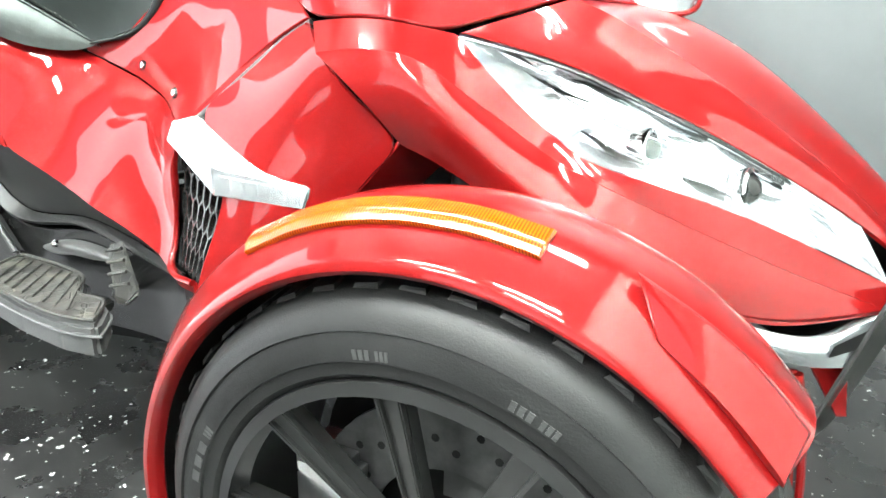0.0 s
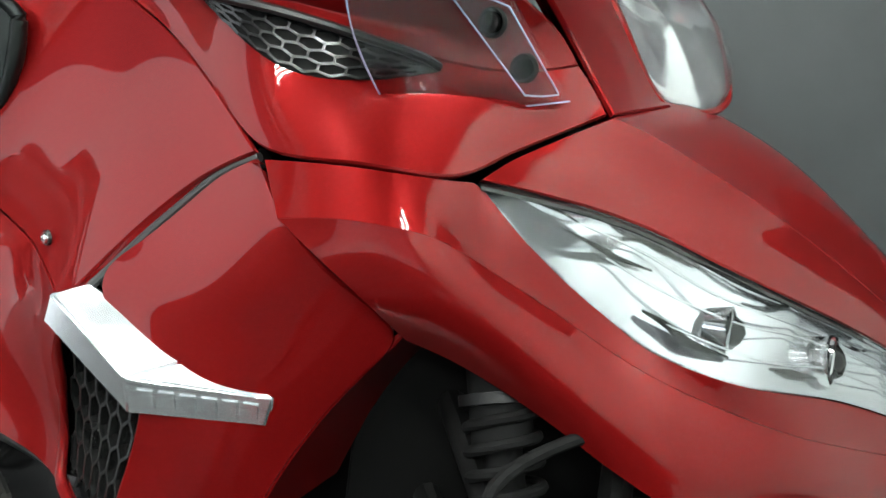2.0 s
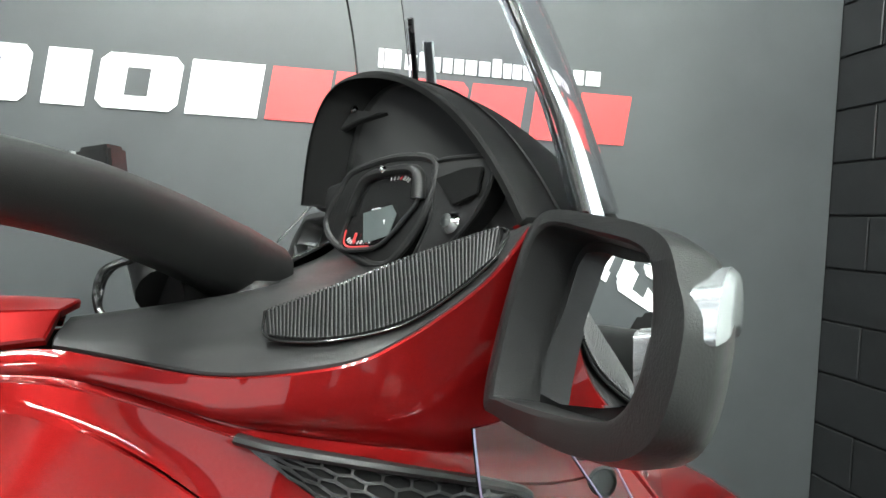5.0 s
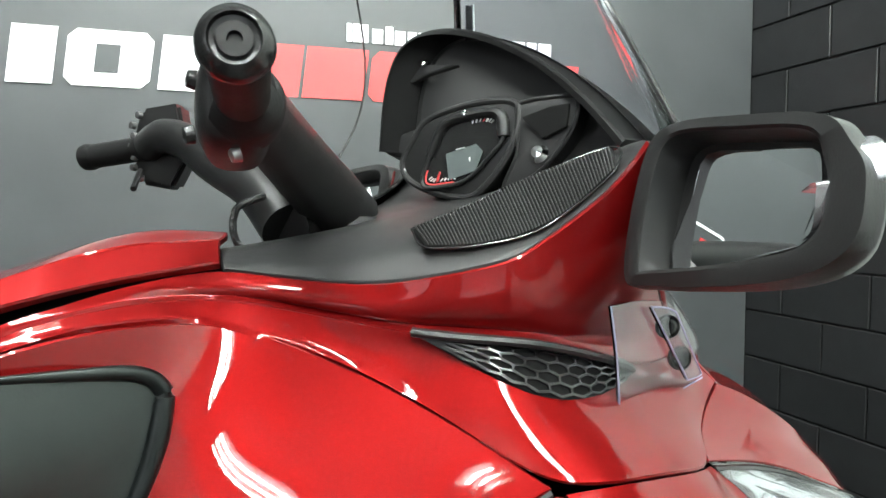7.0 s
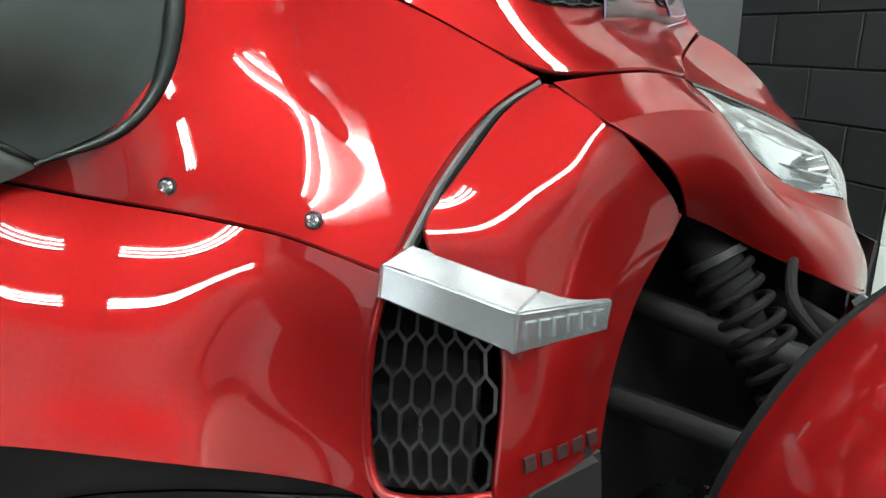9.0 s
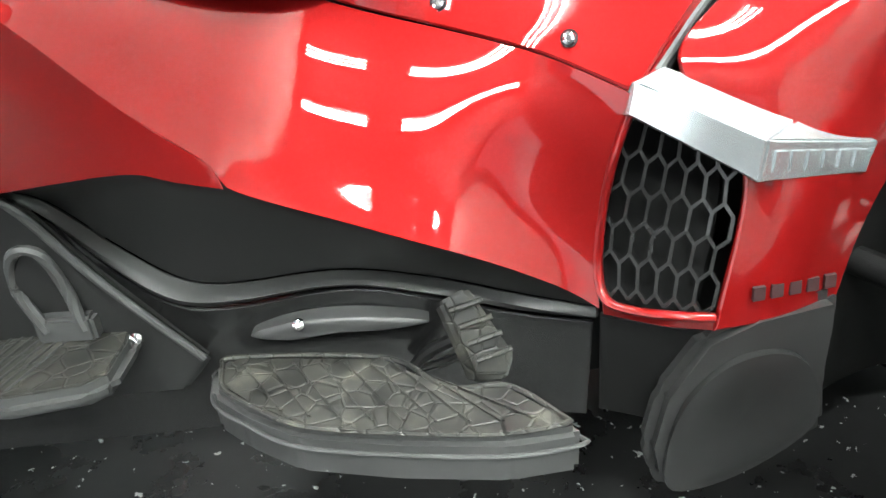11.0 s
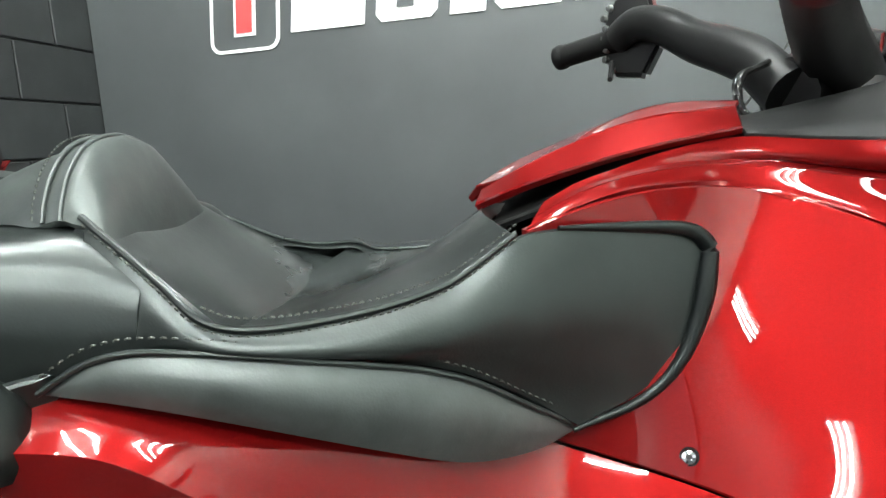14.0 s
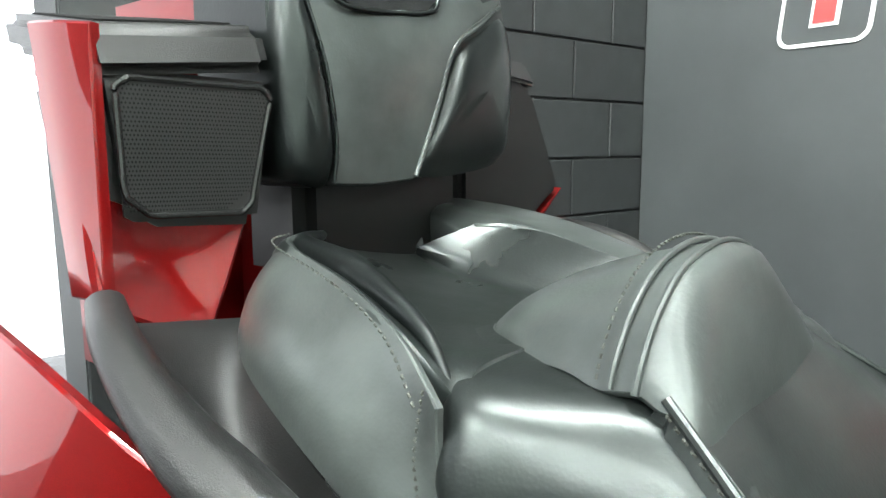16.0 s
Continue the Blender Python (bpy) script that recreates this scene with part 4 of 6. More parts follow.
BEZEL = [(-0.035, 0.117, 1.032), (-0.022, 0.108, 1.066), (-0.007, 0.095, 1.090), (0.031, 0.046, 1.104), (0.063, 0.000, 1.103), (0.070, -0.013, 1.087), (0.060, -0.011, 1.045), (0.040, 0.008, 1.007), (0.019, 0.032, 0.990), (-0.021, 0.092, 1.006)]
OPENING = [(-0.014, 0.083, 1.005), (-0.005, 0.079, 1.041), (0.010, 0.068, 1.078), (0.037, 0.034, 1.088), (0.057, 0.005, 1.086), (0.058, -0.004, 1.059), (0.047, 0.006, 1.039), (0.026, 0.028, 1.011), (0.006, 0.054, 1.003)]
bez = closed(BEZEL, 60)
opn = [p + gn * 0.006 for p in closed(OPENING, 54)]
part("gauge_binnacle", pillow(bez, -gn * 0.03, gn * 0.004), BLACK, panel, "black rounded gauge binnacle")
part("binnacle_rim", tube(bez + bez[:1], 0.0045, 8, 120), DASH, panel)
dial = part("gauge_dial", slab(opn, -gn * 0.004), PIANO, panel, "dark gauge face with a red scale", smooth=False)
part("dial_rim", tube([p + gn * 0.001 for p in opn + opn[:1]], 0.0026, 8, 120), DASH, dial)
visor = [p + gn * 0.006 for p in crv(OPENING[1:6], 20)]
part("dial_visor", tube(visor, 0.008, 10, 40, flat=0.8), BLACK, dial, "black visor over the gauge")
inner = [p.lerp(sum(opn, Vector()) / len(opn), 0.16) + gn * 0.001 for p in opn]
for k in list(range(0, 9)) + list(range(26, 33)):
    p, q = inner[(k + 46) % 54], inner[(k + 46) % 54].lerp(sum(opn, Vector()) / len(opn), 0.10)
    part("dial_mark", tube([p, q], 0.0007 if k % 3 else 0.0011, 5, 2), SIGNRED if k % 4 == 1 else PALE, dial)
part("red_scale", tube([inner[(k + 46) % 54] + (opn[(k + 46) % 54] - inner[(k + 46) % 54]) * 0.45 for k in range(0, 12)], 0.0011, 6, 24), SIGNRED, dial)
part("needle", tube([Vector((0.000, 0.064, 1.010)) + gn * 0.0085, Vector((0.003, 0.061, 1.020)) + gn * 0.0085], 0.0014, 6, 3), SIGNRED, dial, "red gauge needle")
DISP = [Vector(p) + gn * 0.007 for p in ((0.009, 0.058, 1.042), (0.036, 0.025, 1.052), (0.040, 0.015, 1.043), (0.033, 0.020, 1.020), (0.010, 0.050, 1.010))]
part("display", slab(DISP, gn * 0.0012), DISPLAY, dial, "grey digital display", smooth=False)
part("display_bar", tube([Vector((0.030, 0.030, 1.036)) + gn * 0.009, Vector((0.031, 0.029, 1.028)) + gn * 0.009], 0.0012, 5, 2), PALE, dial)
part("display_bar", tube([Vector((0.018, 0.045, 1.046)) + gn * 0.009, Vector((0.026, 0.035, 1.048)) + gn * 0.009], 0.0007, 5, 2), PALE, dial)
part("binnacle_badge", lathe([(0.0001, 0.004), (0.0035, 0.003), (0.0045, 0)], Vector((0.030, 0.043, 1.088)) + gn * 0.013, gn, 14), CHROME, panel, "small chrome disc")
POD = [(0.068, -0.011, 1.087), (0.072, -0.013, 1.099), (0.094, -0.044, 1.102), (0.110, -0.067, 1.101), (0.113, -0.075, 1.088), (0.103, -0.068, 1.054), (0.079, -0.044, 1.017), (0.052, -0.012, 0.999), (0.065, -0.019, 1.041)]
part("side_pod", pillow(closed(POD, 54), -gn * 0.03, gn * 0.003), DASH, panel, "charcoal pod beside the gauge")
part("pod_rim", tube(closed(POD, 54) + [Vector(POD[0])], 0.0028, 8, 100), BLACK, panel)
part("pod_hollow", slab([Vector(p) - gn * 0.003 for p in ((0.066, -0.027, 1.081), (0.089, -0.055, 1.091), (0.102, -0.074, 1.092), (0.098, -0.075, 1.066), (0.080, -0.052, 1.055))], gn * 0.003, 0.0008), VOID, panel)
part("side_knob", lathe([(0.0001, 0.008), (0.007, 0.007), (0.010, 0.002), (0.0115, 0)], Vector((0.082, -0.044, 1.038)) + gn * 0.003, gn, 20), CHROME, panel, "small chrome knob")
part("left_pod", pillow(closed([(-0.050, 0.140, 1.064), (-0.017, 0.106, 1.080), (-0.016, 0.102, 1.071), (-0.033, 0.119, 1.045), (-0.050, 0.138, 1.050)], 30), -gn * 0.02, gn * 0.002), DASH, panel)
part("hood_bracket", slab([Vector(p) for p in ((-0.028, 0.125, 1.138), (-0.012, 0.108, 1.162), (0.024, 0.067, 1.157), (-0.004, 0.098, 1.150))], (0.004, 0.004, -0.004), 0.001), BLACK, panel)
part("bracket_screw", lathe([(0.0001, 0.004), (0.005, 0.003), (0.006, 0)], Vector((-0.010, 0.106, 1.163)), (-0.5, -0.6, 0.6), 14), CHROME, panel)

# mirror
M_RIM = [(0.099, -0.212, 1.012), (0.109, -0.235, 1.048), (0.113, -0.328, 1.046), (0.115, -0.392, 1.038), (0.113, -0.416, 1.018), (0.108, -0.432, 0.994), (0.097, -0.430, 0.950), (0.089, -0.376, 0.925), (0.079, -0.258, 0.911), (0.078, -0.220, 0.920)]
M_INN = [(0.097, -0.234, 1.006), (0.107, -0.249, 1.038), (0.111, -0.327, 1.035), (0.113, -0.383, 1.028), (0.111, -0.398, 1.008), (0.106, -0.406, 0.989), (0.098, -0.404, 0.958), (0.092, -0.370, 0.942), (0.082, -0.258, 0.924), (0.081, -0.238, 0.930)]
M_GLASS = [(0.123, -0.253, 0.985), (0.133, -0.259, 1.022), (0.137, -0.315, 1.021), (0.139, -0.362, 1.019), (0.136, -0.374, 1.002), (0.130, -0.376, 0.976), (0.123, -0.368, 0.949), (0.110, -0.247, 0.925)]


def mirror(f, out):
    rim, inn = [Vector(p) for p in M_RIM], [Vector(p) for p in M_INN]
    c = sum(rim, Vector()) / len(rim)
    face = Vector((0.976, 0.059, -0.208))
    b1 = [c + (p - c) * 1.015 + face * 0.016 for p in rim]
    b2 = [c + (p - c) * 0.97 + Vector((0.040 + (p.y - c.y) * 0.10, 0.006, -0.008)) for p in rim]
    b3 = [c + (p - c) * 0.76 + Vector((0.076 + (p.y - c.y) * 0.30, 0.016, -0.018)) for p in rim]
    edge = [p.lerp(q, 0.8) - face * 0.002 for p, q in zip(rim, inn)]
    deep = [p + face * 0.032 + (c - p) * 0.05 for p in inn]
    rings = [f(closed(r, 60)) for r in (deep, inn, edge, rim, b1, b2, b3)]
    bm = bmesh.new()
    vs = [[bm.verts.new(p) for p in r] for r in rings]
    for ra, rb in zip(vs, vs[1:]):
        for k in range(len(ra)):
            bm.faces.new((ra[k], ra[(k + 1) % len(ra)], rb[(k + 1) % len(ra)], rb[k]))
    bm.faces.new(vs[0])
    bm.faces.new(vs[-1])
    bmesh.ops.recalc_face_normals(bm, faces=bm.faces)
    h = part("mirror_housing", bm, BLACK, bike, "black mirror housing with an angular rim")
    gl = [Vector(p) for p in M_GLASS]
    part("mirror_glass", slab(f(closed(gl, 30)), f([(0.004, 0.0, 0)])[0] - f([(0, 0, 0)])[0]), MIRRORGLASS, h, "mirror glass", smooth=False)
    part("mirror_foot", tube(f([(0.132, -0.238, 0.925), (0.142, -0.212, 0.940), (0.152, -0.180, 0.955)]), 0.016, 12, 14, flat=1.3), BLACK, h)
    lens = [(0.127, -0.418, 0.998), (0.152, -0.384, 0.994), (0.186, -0.335, 0.981), (0.208, -0.303, 0.969), (0.213, -0.298, 0.953), (0.198, -0.317, 0.933), (0.174, -0.351, 0.946), (0.149, -0.387, 0.958), (0.130, -0.414, 0.968), (0.124, -0.422, 0.991)]
    fwd_out = f([(0.012, -0.010, 0.003)])[0] - f([(0, 0, 0)])[0]
    part("signal_lens", pillow(closed(f(lens), 60), -0.15 * fwd_out, 0.25 * fwd_out), LENSGLASS, h, "clear turn signal lens")
    part("signal_reflector", pillow(closed([p - fwd_out * 0.35 for p in f(lens)], 60), -1.6 * fwd_out, -0.5 * fwd_out), REFLECTOR, h, "bright signal reflector")
    for k in range(4):
        a, b = [f([lens[i]])[0].lerp(f([lens[j]])[0], 0.2 + 0.2 * k) - fwd_out * 0.45 for i, j in ((0, 3), (9, 5))]
        part("signal_rib", tube([a, a.lerp(b, 0.5) - fwd_out * 0.25, b], 0.003, 6, 10), REFLECTOR, h)
    cap = [(0.122, -0.434, 0.992), (0.124, -0.431, 1.006), (0.130, -0.424, 1.018), (0.156, -0.390, 1.023), (0.192, -0.340, 1.003), (0.212, -0.309, 0.976), (0.184, -0.352, 0.985), (0.161, -0.384, 0.992), (0.136, -0.416, 0.994)]
    part("mirror_cap", pillow(closed(f(cap), 54), -1.2 * fwd_out, 0.35 * fwd_out), SILVER, h, "satin silver mirror cap")


sides(mirror)

# clear deflector with two bolts
def deflector(f, out):
    g = coons(f([(0.076, -0.203, 0.887), (0.138, -0.157, 0.885), (0.190, -0.131, 0.878), (0.207, -0.121, 0.868)]), f([(0.107, -0.172, 0.770), (0.127, -0.160, 0.766), (0.200, -0.127, 0.775), (0.262, -0.101, 0.784)]),
              f([(0.076, -0.203, 0.887), (0.084, -0.203, 0.836), (0.107, -0.172, 0.770)]), None, 24, 16)
    d = part("deflector", shell(g, 0.0022, out=out, lip=0.0006, back=True), CLEAR, bike, "clear plastic wind deflector")
    q = coons(f([(0.152, -0.158, 0.877), (0.180, -0.143, 0.874), (0.202, -0.131, 0.866)]), f([(0.222, -0.126, 0.790), (0.238, -0.119, 0.789), (0.252, -0.112, 0.791)]), None, None, 12, 12)
    part("mount_plate", shell(q, 0.0030, out=out, lip=0.0008, back=True), SMOKY, d, "raised smoky mounting plate")
    rim = list(q[0]) + [r[-1] for r in q] + list(q[-1])[::-1] + [r[0] for r in q][::-1]
    part("polished_edge", tube(rim, 0.0009, 6, 100), LILAC, d)
    part("polished_edge", tube([r[0] for r in g] + [p for p in g[-1]], 0.0009, 6, 80), LILAC, d, "bright lilac polished edge")
    n = f([(-0.25, -1, 0.1)])[0] - f([(0, 0, 0)])[0]
    for p in ((0.188, -0.135, 0.852), (0.217, -0.118, 0.813)):
        part("bolt", lathe([(0.0001, 0.004), (0.005, 0.004), (0.0055, 0.0055), (0.0085, 0.005), (0.0095, 0.002), (0.0095, -0.004)], f([p])[0], n, 20), PIANO, d, "black bolt in a rubber cup")
        part("rubber_cup", lathe([(0.0095, -0.003), (0.0125, 0.003), (0.0135, 0.001), (0.0135, -0.004)], f([p])[0], n, 20), RUBBER, d)


sides(deflector)

# windscreen
ws_r = [Vector(p) for p in ((0.150, -0.195, 1.050), (0.146, -0.131, 1.133), (0.129, -0.093, 1.200), (0.095, -0.060, 1.290), (0.055, -0.030, 1.370))]
ws_l = [mir(p) for p in ws_r]
ws_m = [at(s, 0, z) for s, z in ((0.30, 1.060), (0.265, 1.150), (0.225, 1.240), (0.17, 1.330), (0.11, 1.400))]
part("windscreen", shell(loft([ws_r, ws_m, ws_l], 24, 30), 0.003, out=(1, 0, 0.3), back=True), CLEAR, bike, "clear curved windscreen")
for w in (ws_r, ws_l):
    part("windscreen_trim", tube([p + Vector((0.008, 0.006, 0)) for p in w[:4]], 0.004, 8, 20), PIANO, bike, "black windscreen guide rail")
    part("windscreen_arm", tube([p + Vector((0.035, 0.030, -0.02)) for p in w[:4]], 0.0075, 8, 20, flat=0.6), SILVER, bike, "satin silver windscreen arm")

# handlebars
bar = part("handlebar", tube([(-0.251, -0.330, 1.040), (-0.246, -0.240, 1.052), (-0.216, -0.125, 1.040), (-0.180, -0.030, 1.018), (-0.140, 0.050, 0.990), (-0.099, 0.120, 0.966)], 0.02, 12, 40, flat=1.15, radii=[0.020, 0.024, 0.030, 0.035, 0.037, 0.034]), BLACK, bike, "black handlebar arm")
gd = (Vector((-0.258, -0.434, 1.047)) - Vector((-0.251, -0.335, 1.038))).normalized()
g0 = Vector((-0.251, -0.330, 1.038))
part("grip", lathe([(0.020, -0.045), (0.0245, -0.040), (0.0250, -0.010), (0.0225, -0.002), (0.0155, 0.004)] + [(0.0150 + 0.0009 * (k % 2), 0.006 + 0.003 * k) for k in range(28)] + [(0.0135, 0.092)], g0, gd, 28), RUBBER, bar, "black ribbed rubber grip")
part("bar_end", lathe([(0.0125, 0.088), (0.0165, 0.090), (0.0182, 0.094), (0.0168, 0.100), (0.0120, 0.104), (0.0110, 0.101), (0.008, 0.1005), (0.008, 0.103), (0.0035, 0.103), (0.003, 0.100), (0.0001, 0.100)], g0, gd, 36), PIANO, bar, "glossy black bar end weight with a bolt")
part("switch_housing", pillow(closed([g0 + Vector(p) for p in ((-0.018, 0.005, 0.024), (-0.026, 0.02, 0.010), (-0.026, 0.03, -0.02), (-0.014, 0.03, -0.032), (0.01, 0.03, -0.028), (0.02, 0.03, 0.004), (0.008, 0.02, 0.026))], 42), (0.004, 0.05, -0.005), (-0.002, -0.028, 0.003)), BLACK, bar, "black switch housing")
for k, (dx, dz) in enumerate(((-0.022, -0.02), (-0.02, 0.012), (0.004, -0.03))):
    part("switch_button", lathe([(0.0001, 0.006), (0.005, 0.005), (0.006, 0)], g0 + Vector((dx - 0.006, 0.02, dz)), (-0.8, -0.2, dz * 10), 12), STEEL if k == 2 else PIANO, bar)
for k in range(5):
    p = Vector((-0.240, -0.215, 1.052)).lerp(Vector((-0.140, 0.050, 0.994)), 0.1 + 0.2 * k)
    part("cover_clip", box((-0.002, -0.006, -0.003), (0.002, 0.006, 0.003), 0.001, m=Matrix.Translation(p + Vector((-0.010, -0.026 - 0.002 * k, 0.012))) @ pose(0, 0, 0, 0, 0, 25)), STEEL, bar)
left_bar = part("handlebar", tube([(-0.352, 0.264, 1.060), (-0.330, 0.235, 1.072), (-0.300, 0.195, 1.062), (-0.266, 0.149, 1.032), (-0.223, 0.079, 1.000), (-0.195, 0.028, 0.957)], 0.02, 14, 40, flat=1.2, radii=[0.018, 0.020, 0.022, 0.024, 0.025]), BLACK, bike, "black handlebar arm")
ld = (Vector((-0.430, 0.326, 1.049)) - Vector((-0.360, 0.272, 1.058))).normalized()
l0 = Vector((-0.360, 0.272, 1.058))
part("grip", lathe([(0.0185, -0.01), (0.0165, 0.004)] + [(0.0162 + 0.0008 * (k % 2), 0.006 + 0.004 * k) for k in range(20)] + [(0.019, 0.088), (0.018, 0.096), (0.0001, 0.098)], l0, ld, 24), RUBBER, left_bar, "black ribbed rubber grip")
part("switch_housing", slab([l0 + Vector(p) for p in ((0.000, 0.0, 0.054), (0.050, -0.036, 0.060), (0.062, -0.046, -0.014), (0.040, -0.030, -0.056), (-0.002, 0.002, -0.048), (-0.014, 0.010, 0.0))], (0.012, 0.045, 0), 0.006), BLACK, left_bar, "black switch housing with buttons")
for k in range(7):
    p = l0 + Vector((-0.006 - 0.004 * (k % 2) + 0.0008 * (k - 3) ** 2, -0.004, 0.044 - 0.014 * k))
    part("switch_button", lathe([(0.0001, 0.007), (0.0045, 0.006), (0.005, 0)], p, (-0.7, -0.6, 0.1), 10), GREYP if k % 2 else STEEL, left_bar)
part("shift_lever", tube([l0 + Vector((0.0, -0.01, -0.03)), l0 + Vector((-0.006, -0.045, -0.056))], 0.004, 8, 6), BLACK, left_bar)
part("steering_stem", tube([(-0.100, 0.118, 0.962), (-0.150, 0.080, 0.968), (-0.195, 0.030, 0.957)], 0.034, 14, 14, flat=1.1), BLACK, bike, "black steering stem cover")
part("steering_stem", tube([(-0.120, 0.080, 0.90), (-0.120, 0.085, 0.965)], 0.05, 18, 6, radii=[0.07, 0.045]), DASH, bike, "charcoal stem gaiter")
for sx in (-1, 1):
    part("cable", tube([(-0.215, 0.03 + 0.01 * sx, 0.99), (-0.245, 0.02 + 0.01 * sx, 0.975), (-0.245, 0.0, 0.94), (-0.215, -0.02, 0.92)], 0.004, 8, 24), PIANO, bike, "thin black cable")

# tank cover
TC_E = [(-0.512, -0.128, 0.872), (-0.470, -0.140, 0.887), (-0.420, -0.135, 0.900), (-0.350, -0.100, 0.914), (-0.263, -0.078, 0.926)]
TC_R = [(-0.508, -0.108, 0.884), (-0.470, -0.118, 0.902), (-0.420, -0.108, 0.922), (-0.350, -0.072, 0.942), (-0.262, -0.047, 0.946)]
TC_M = [at(-0.505, 0, 0.890), at(-0.46, 0, 0.912), at(-0.41, 0, 0.935), at(-0.34, 0, 0.955), at(-0.26, 0, 0.952)]
part("tank_cover", shell([coons(TC_R, TC_E, None, None, 40, 8), loft([TC_R, TC_M, [mir(p) for p in TC_R]], 40, 20), coons([mir(p) for p in TC_R], [mir(p) for p in TC_E], None, None, 40, 8)], 0.006, out=(0, 0, 1)), RED, bike, "glossy red tank cover", sharp=25)
# near-black sheet paints the shade in the slot under the tank cover
part("tank_slot", shell(loft([[(x, y - 0.004, z - 0.026) for x, y, z in TC_E], [(p[0], p[1], p[2] - 0.03) for p in TC_M], [mir((x, y - 0.004, z - 0.026)) for x, y, z in TC_E]], 30, 14), out=(0, 0, 1)), VOID, bike, "near-black sheet painting the shade below the tank cover")
# filler inside the bodywork, coloured near-black as if in shade
part("inner_body", tube([at(-0.62, 0, 0.62), at(-0.3, 0, 0.66), at(0.1, 0, 0.66), at(0.5, 0, 0.52)], 0.14, 18, 30, flat=1.1, radii=[0.15, 0.13, 0.15, 0.08]), VOID, bike, "inner bodywork filler with its shade painted near-black")
for p, n in (((-0.335, -0.202, 0.659), (-0.25, -1, 0.25)), ((-0.221, -0.253, 0.629), (-0.45, -1, 0.2))):
    s = part("screw", lathe([(0.0001, 0.0012), (0.0025, 0.0012), (0.003, 0.004), (0.0055, 0.0032), (0.0062, 0.0), (0.0062, -0.003)], p, n, 20), CHROME, bike, "small chrome screw")
    part("screw_washer", lathe([(0.0062, 0.0005), (0.0078, 0.0008), (0.0082, -0.002)], p, n, 20), PIANO, s)

# ---- front wheels, fenders, suspension ----
WC, FACE = Vector((0.359, -0.600, 0.279)), -0.600


def around(r, a, y):
    return Vector((WC.x + r * math.cos(radians(a)), y, WC.z + r * math.sin(radians(a))))


def front_wheel(f, out):
    ax = f([(0, -1, 0)])[0] - f([(0, 0, 0)])[0]
    c = f([WC])[0]
    w = part("front_wheel", lathe([(0.196, 0.004), (0.2075, 0.002), (0.209, -0.004), (0.206, -0.012), (0.192, -0.020), (0.190, -0.09), (0.196, -0.14), (0.204, -0.15)], c, ax, 72), RIM, bike, "dark grey alloy front wheel")
    prof = [(0.205, -0.150), (0.222, -0.162), (0.248, -0.166), (0.270, -0.158), (0.2795, -0.135), (0.2815, -0.083), (0.2795, -0.030), (0.272, -0.008), (0.262, 0.001), (0.250, 0.0055), (0.2485, 0.0035), (0.238, 0.0065), (0.226, 0.0068), (0.2245, 0.0045), (0.214, 0.003), (0.206, -0.006)]
    t = part("tyre", lathe(prof, c, ax, 96), RUBBER, w, "black tyre with moulded sidewall")
    e1 = f([WC + Vector((1, 0, 0))])[0] - c
    e2 = Vector((0, 0, 1))
    for k in range(44):
        for side in (0, 1):
            a = 2 * math.pi * (k + 0.5 * side) / 44
            def q(r, da, h):
                th = a + da
                return c + (e1 * math.cos(th) + e2 * math.sin(th)) * r + ax * h
            h0, h1 = ((-0.012, -0.062), (-0.098, -0.150))[side]
            o = [q(0.277, 0.0, h0), q(0.277, 0.085, h0 - 0.002), q(0.2815, 0.115, h1), q(0.2815, 0.03, h1)]
            up = [q(0.2805, 0.008, h0 - 0.004), q(0.2805, 0.078, h0 - 0.004), q(0.2855, 0.108, h1), q(0.2855, 0.036, h1)]
            bm = bmesh.new()
            va, vb = [bm.verts.new(p) for p in o], [bm.verts.new(p) for p in up]
            bm.faces.new(vb)
            bm.faces.new(va[::-1])
            for i in range(4):
                bm.faces.new((va[(i + 1) % 4], va[i], vb[i], vb[(i + 1) % 4]))
            bmesh.ops.recalc_face_normals(bm, faces=bm.faces)
            part("tread_block", bm, RUBBER, w, smooth=False)
    for a0, a1 in ((62, 66), (67, 72), (95, 98), (99, 103), (150, 153), (155, 168), (20, 30), (32, 36)):
        for k in range(3):
            aa, ab = a0 + (a1 - a0) * k / 3, a0 + (a1 - a0) * (k + 0.7) / 3
            def s(r, a):
                return c + (e1 * math.cos(radians(a)) + e2 * math.sin(radians(a))) * r + ax * 0.0068
            part("sidewall_bar", slab([s(0.228, aa), s(0.228, ab), s(0.236, ab), s(0.236, aa)], ax * 0.0006, 0), GREYP, w, smooth=False)
    part("hub", lathe([(0.0001, -0.010), (0.026, -0.012), (0.030, -0.018), (0.050, -0.022), (0.052, -0.05), (0.0001, -0.06)], c, ax, 32), RIM, w)
    for k in range(10):
        a = radians(27 + 36 * k)
        d = e1 * math.cos(a) + e2 * math.sin(a)
        s = d.cross(ax)
        def p(r, u, h):
            return c + d * r + s * u + ax * h
        bm = slab([p(0.040, -0.0075, -0.030), p(0.198, -0.0125, -0.010), p(0.198, 0.0125, -0.010), p(0.040, 0.0075, -0.030)], -ax * 0.02, 0.003)
        slab([p(0.045, -0.0072, -0.026), p(0.199, -0.0122, -0.004), p(0.199, -0.0075, -0.004), p(0.045, -0.0042, -0.026)], -ax * 0.008, 0.0012, bm)
        slab([p(0.045, 0.0042, -0.026), p(0.199, 0.0075, -0.004), p(0.199, 0.0122, -0.004), p(0.045, 0.0072, -0.026)], -ax * 0.008, 0.0012, bm)
        part("spoke", bm, RIM, w)
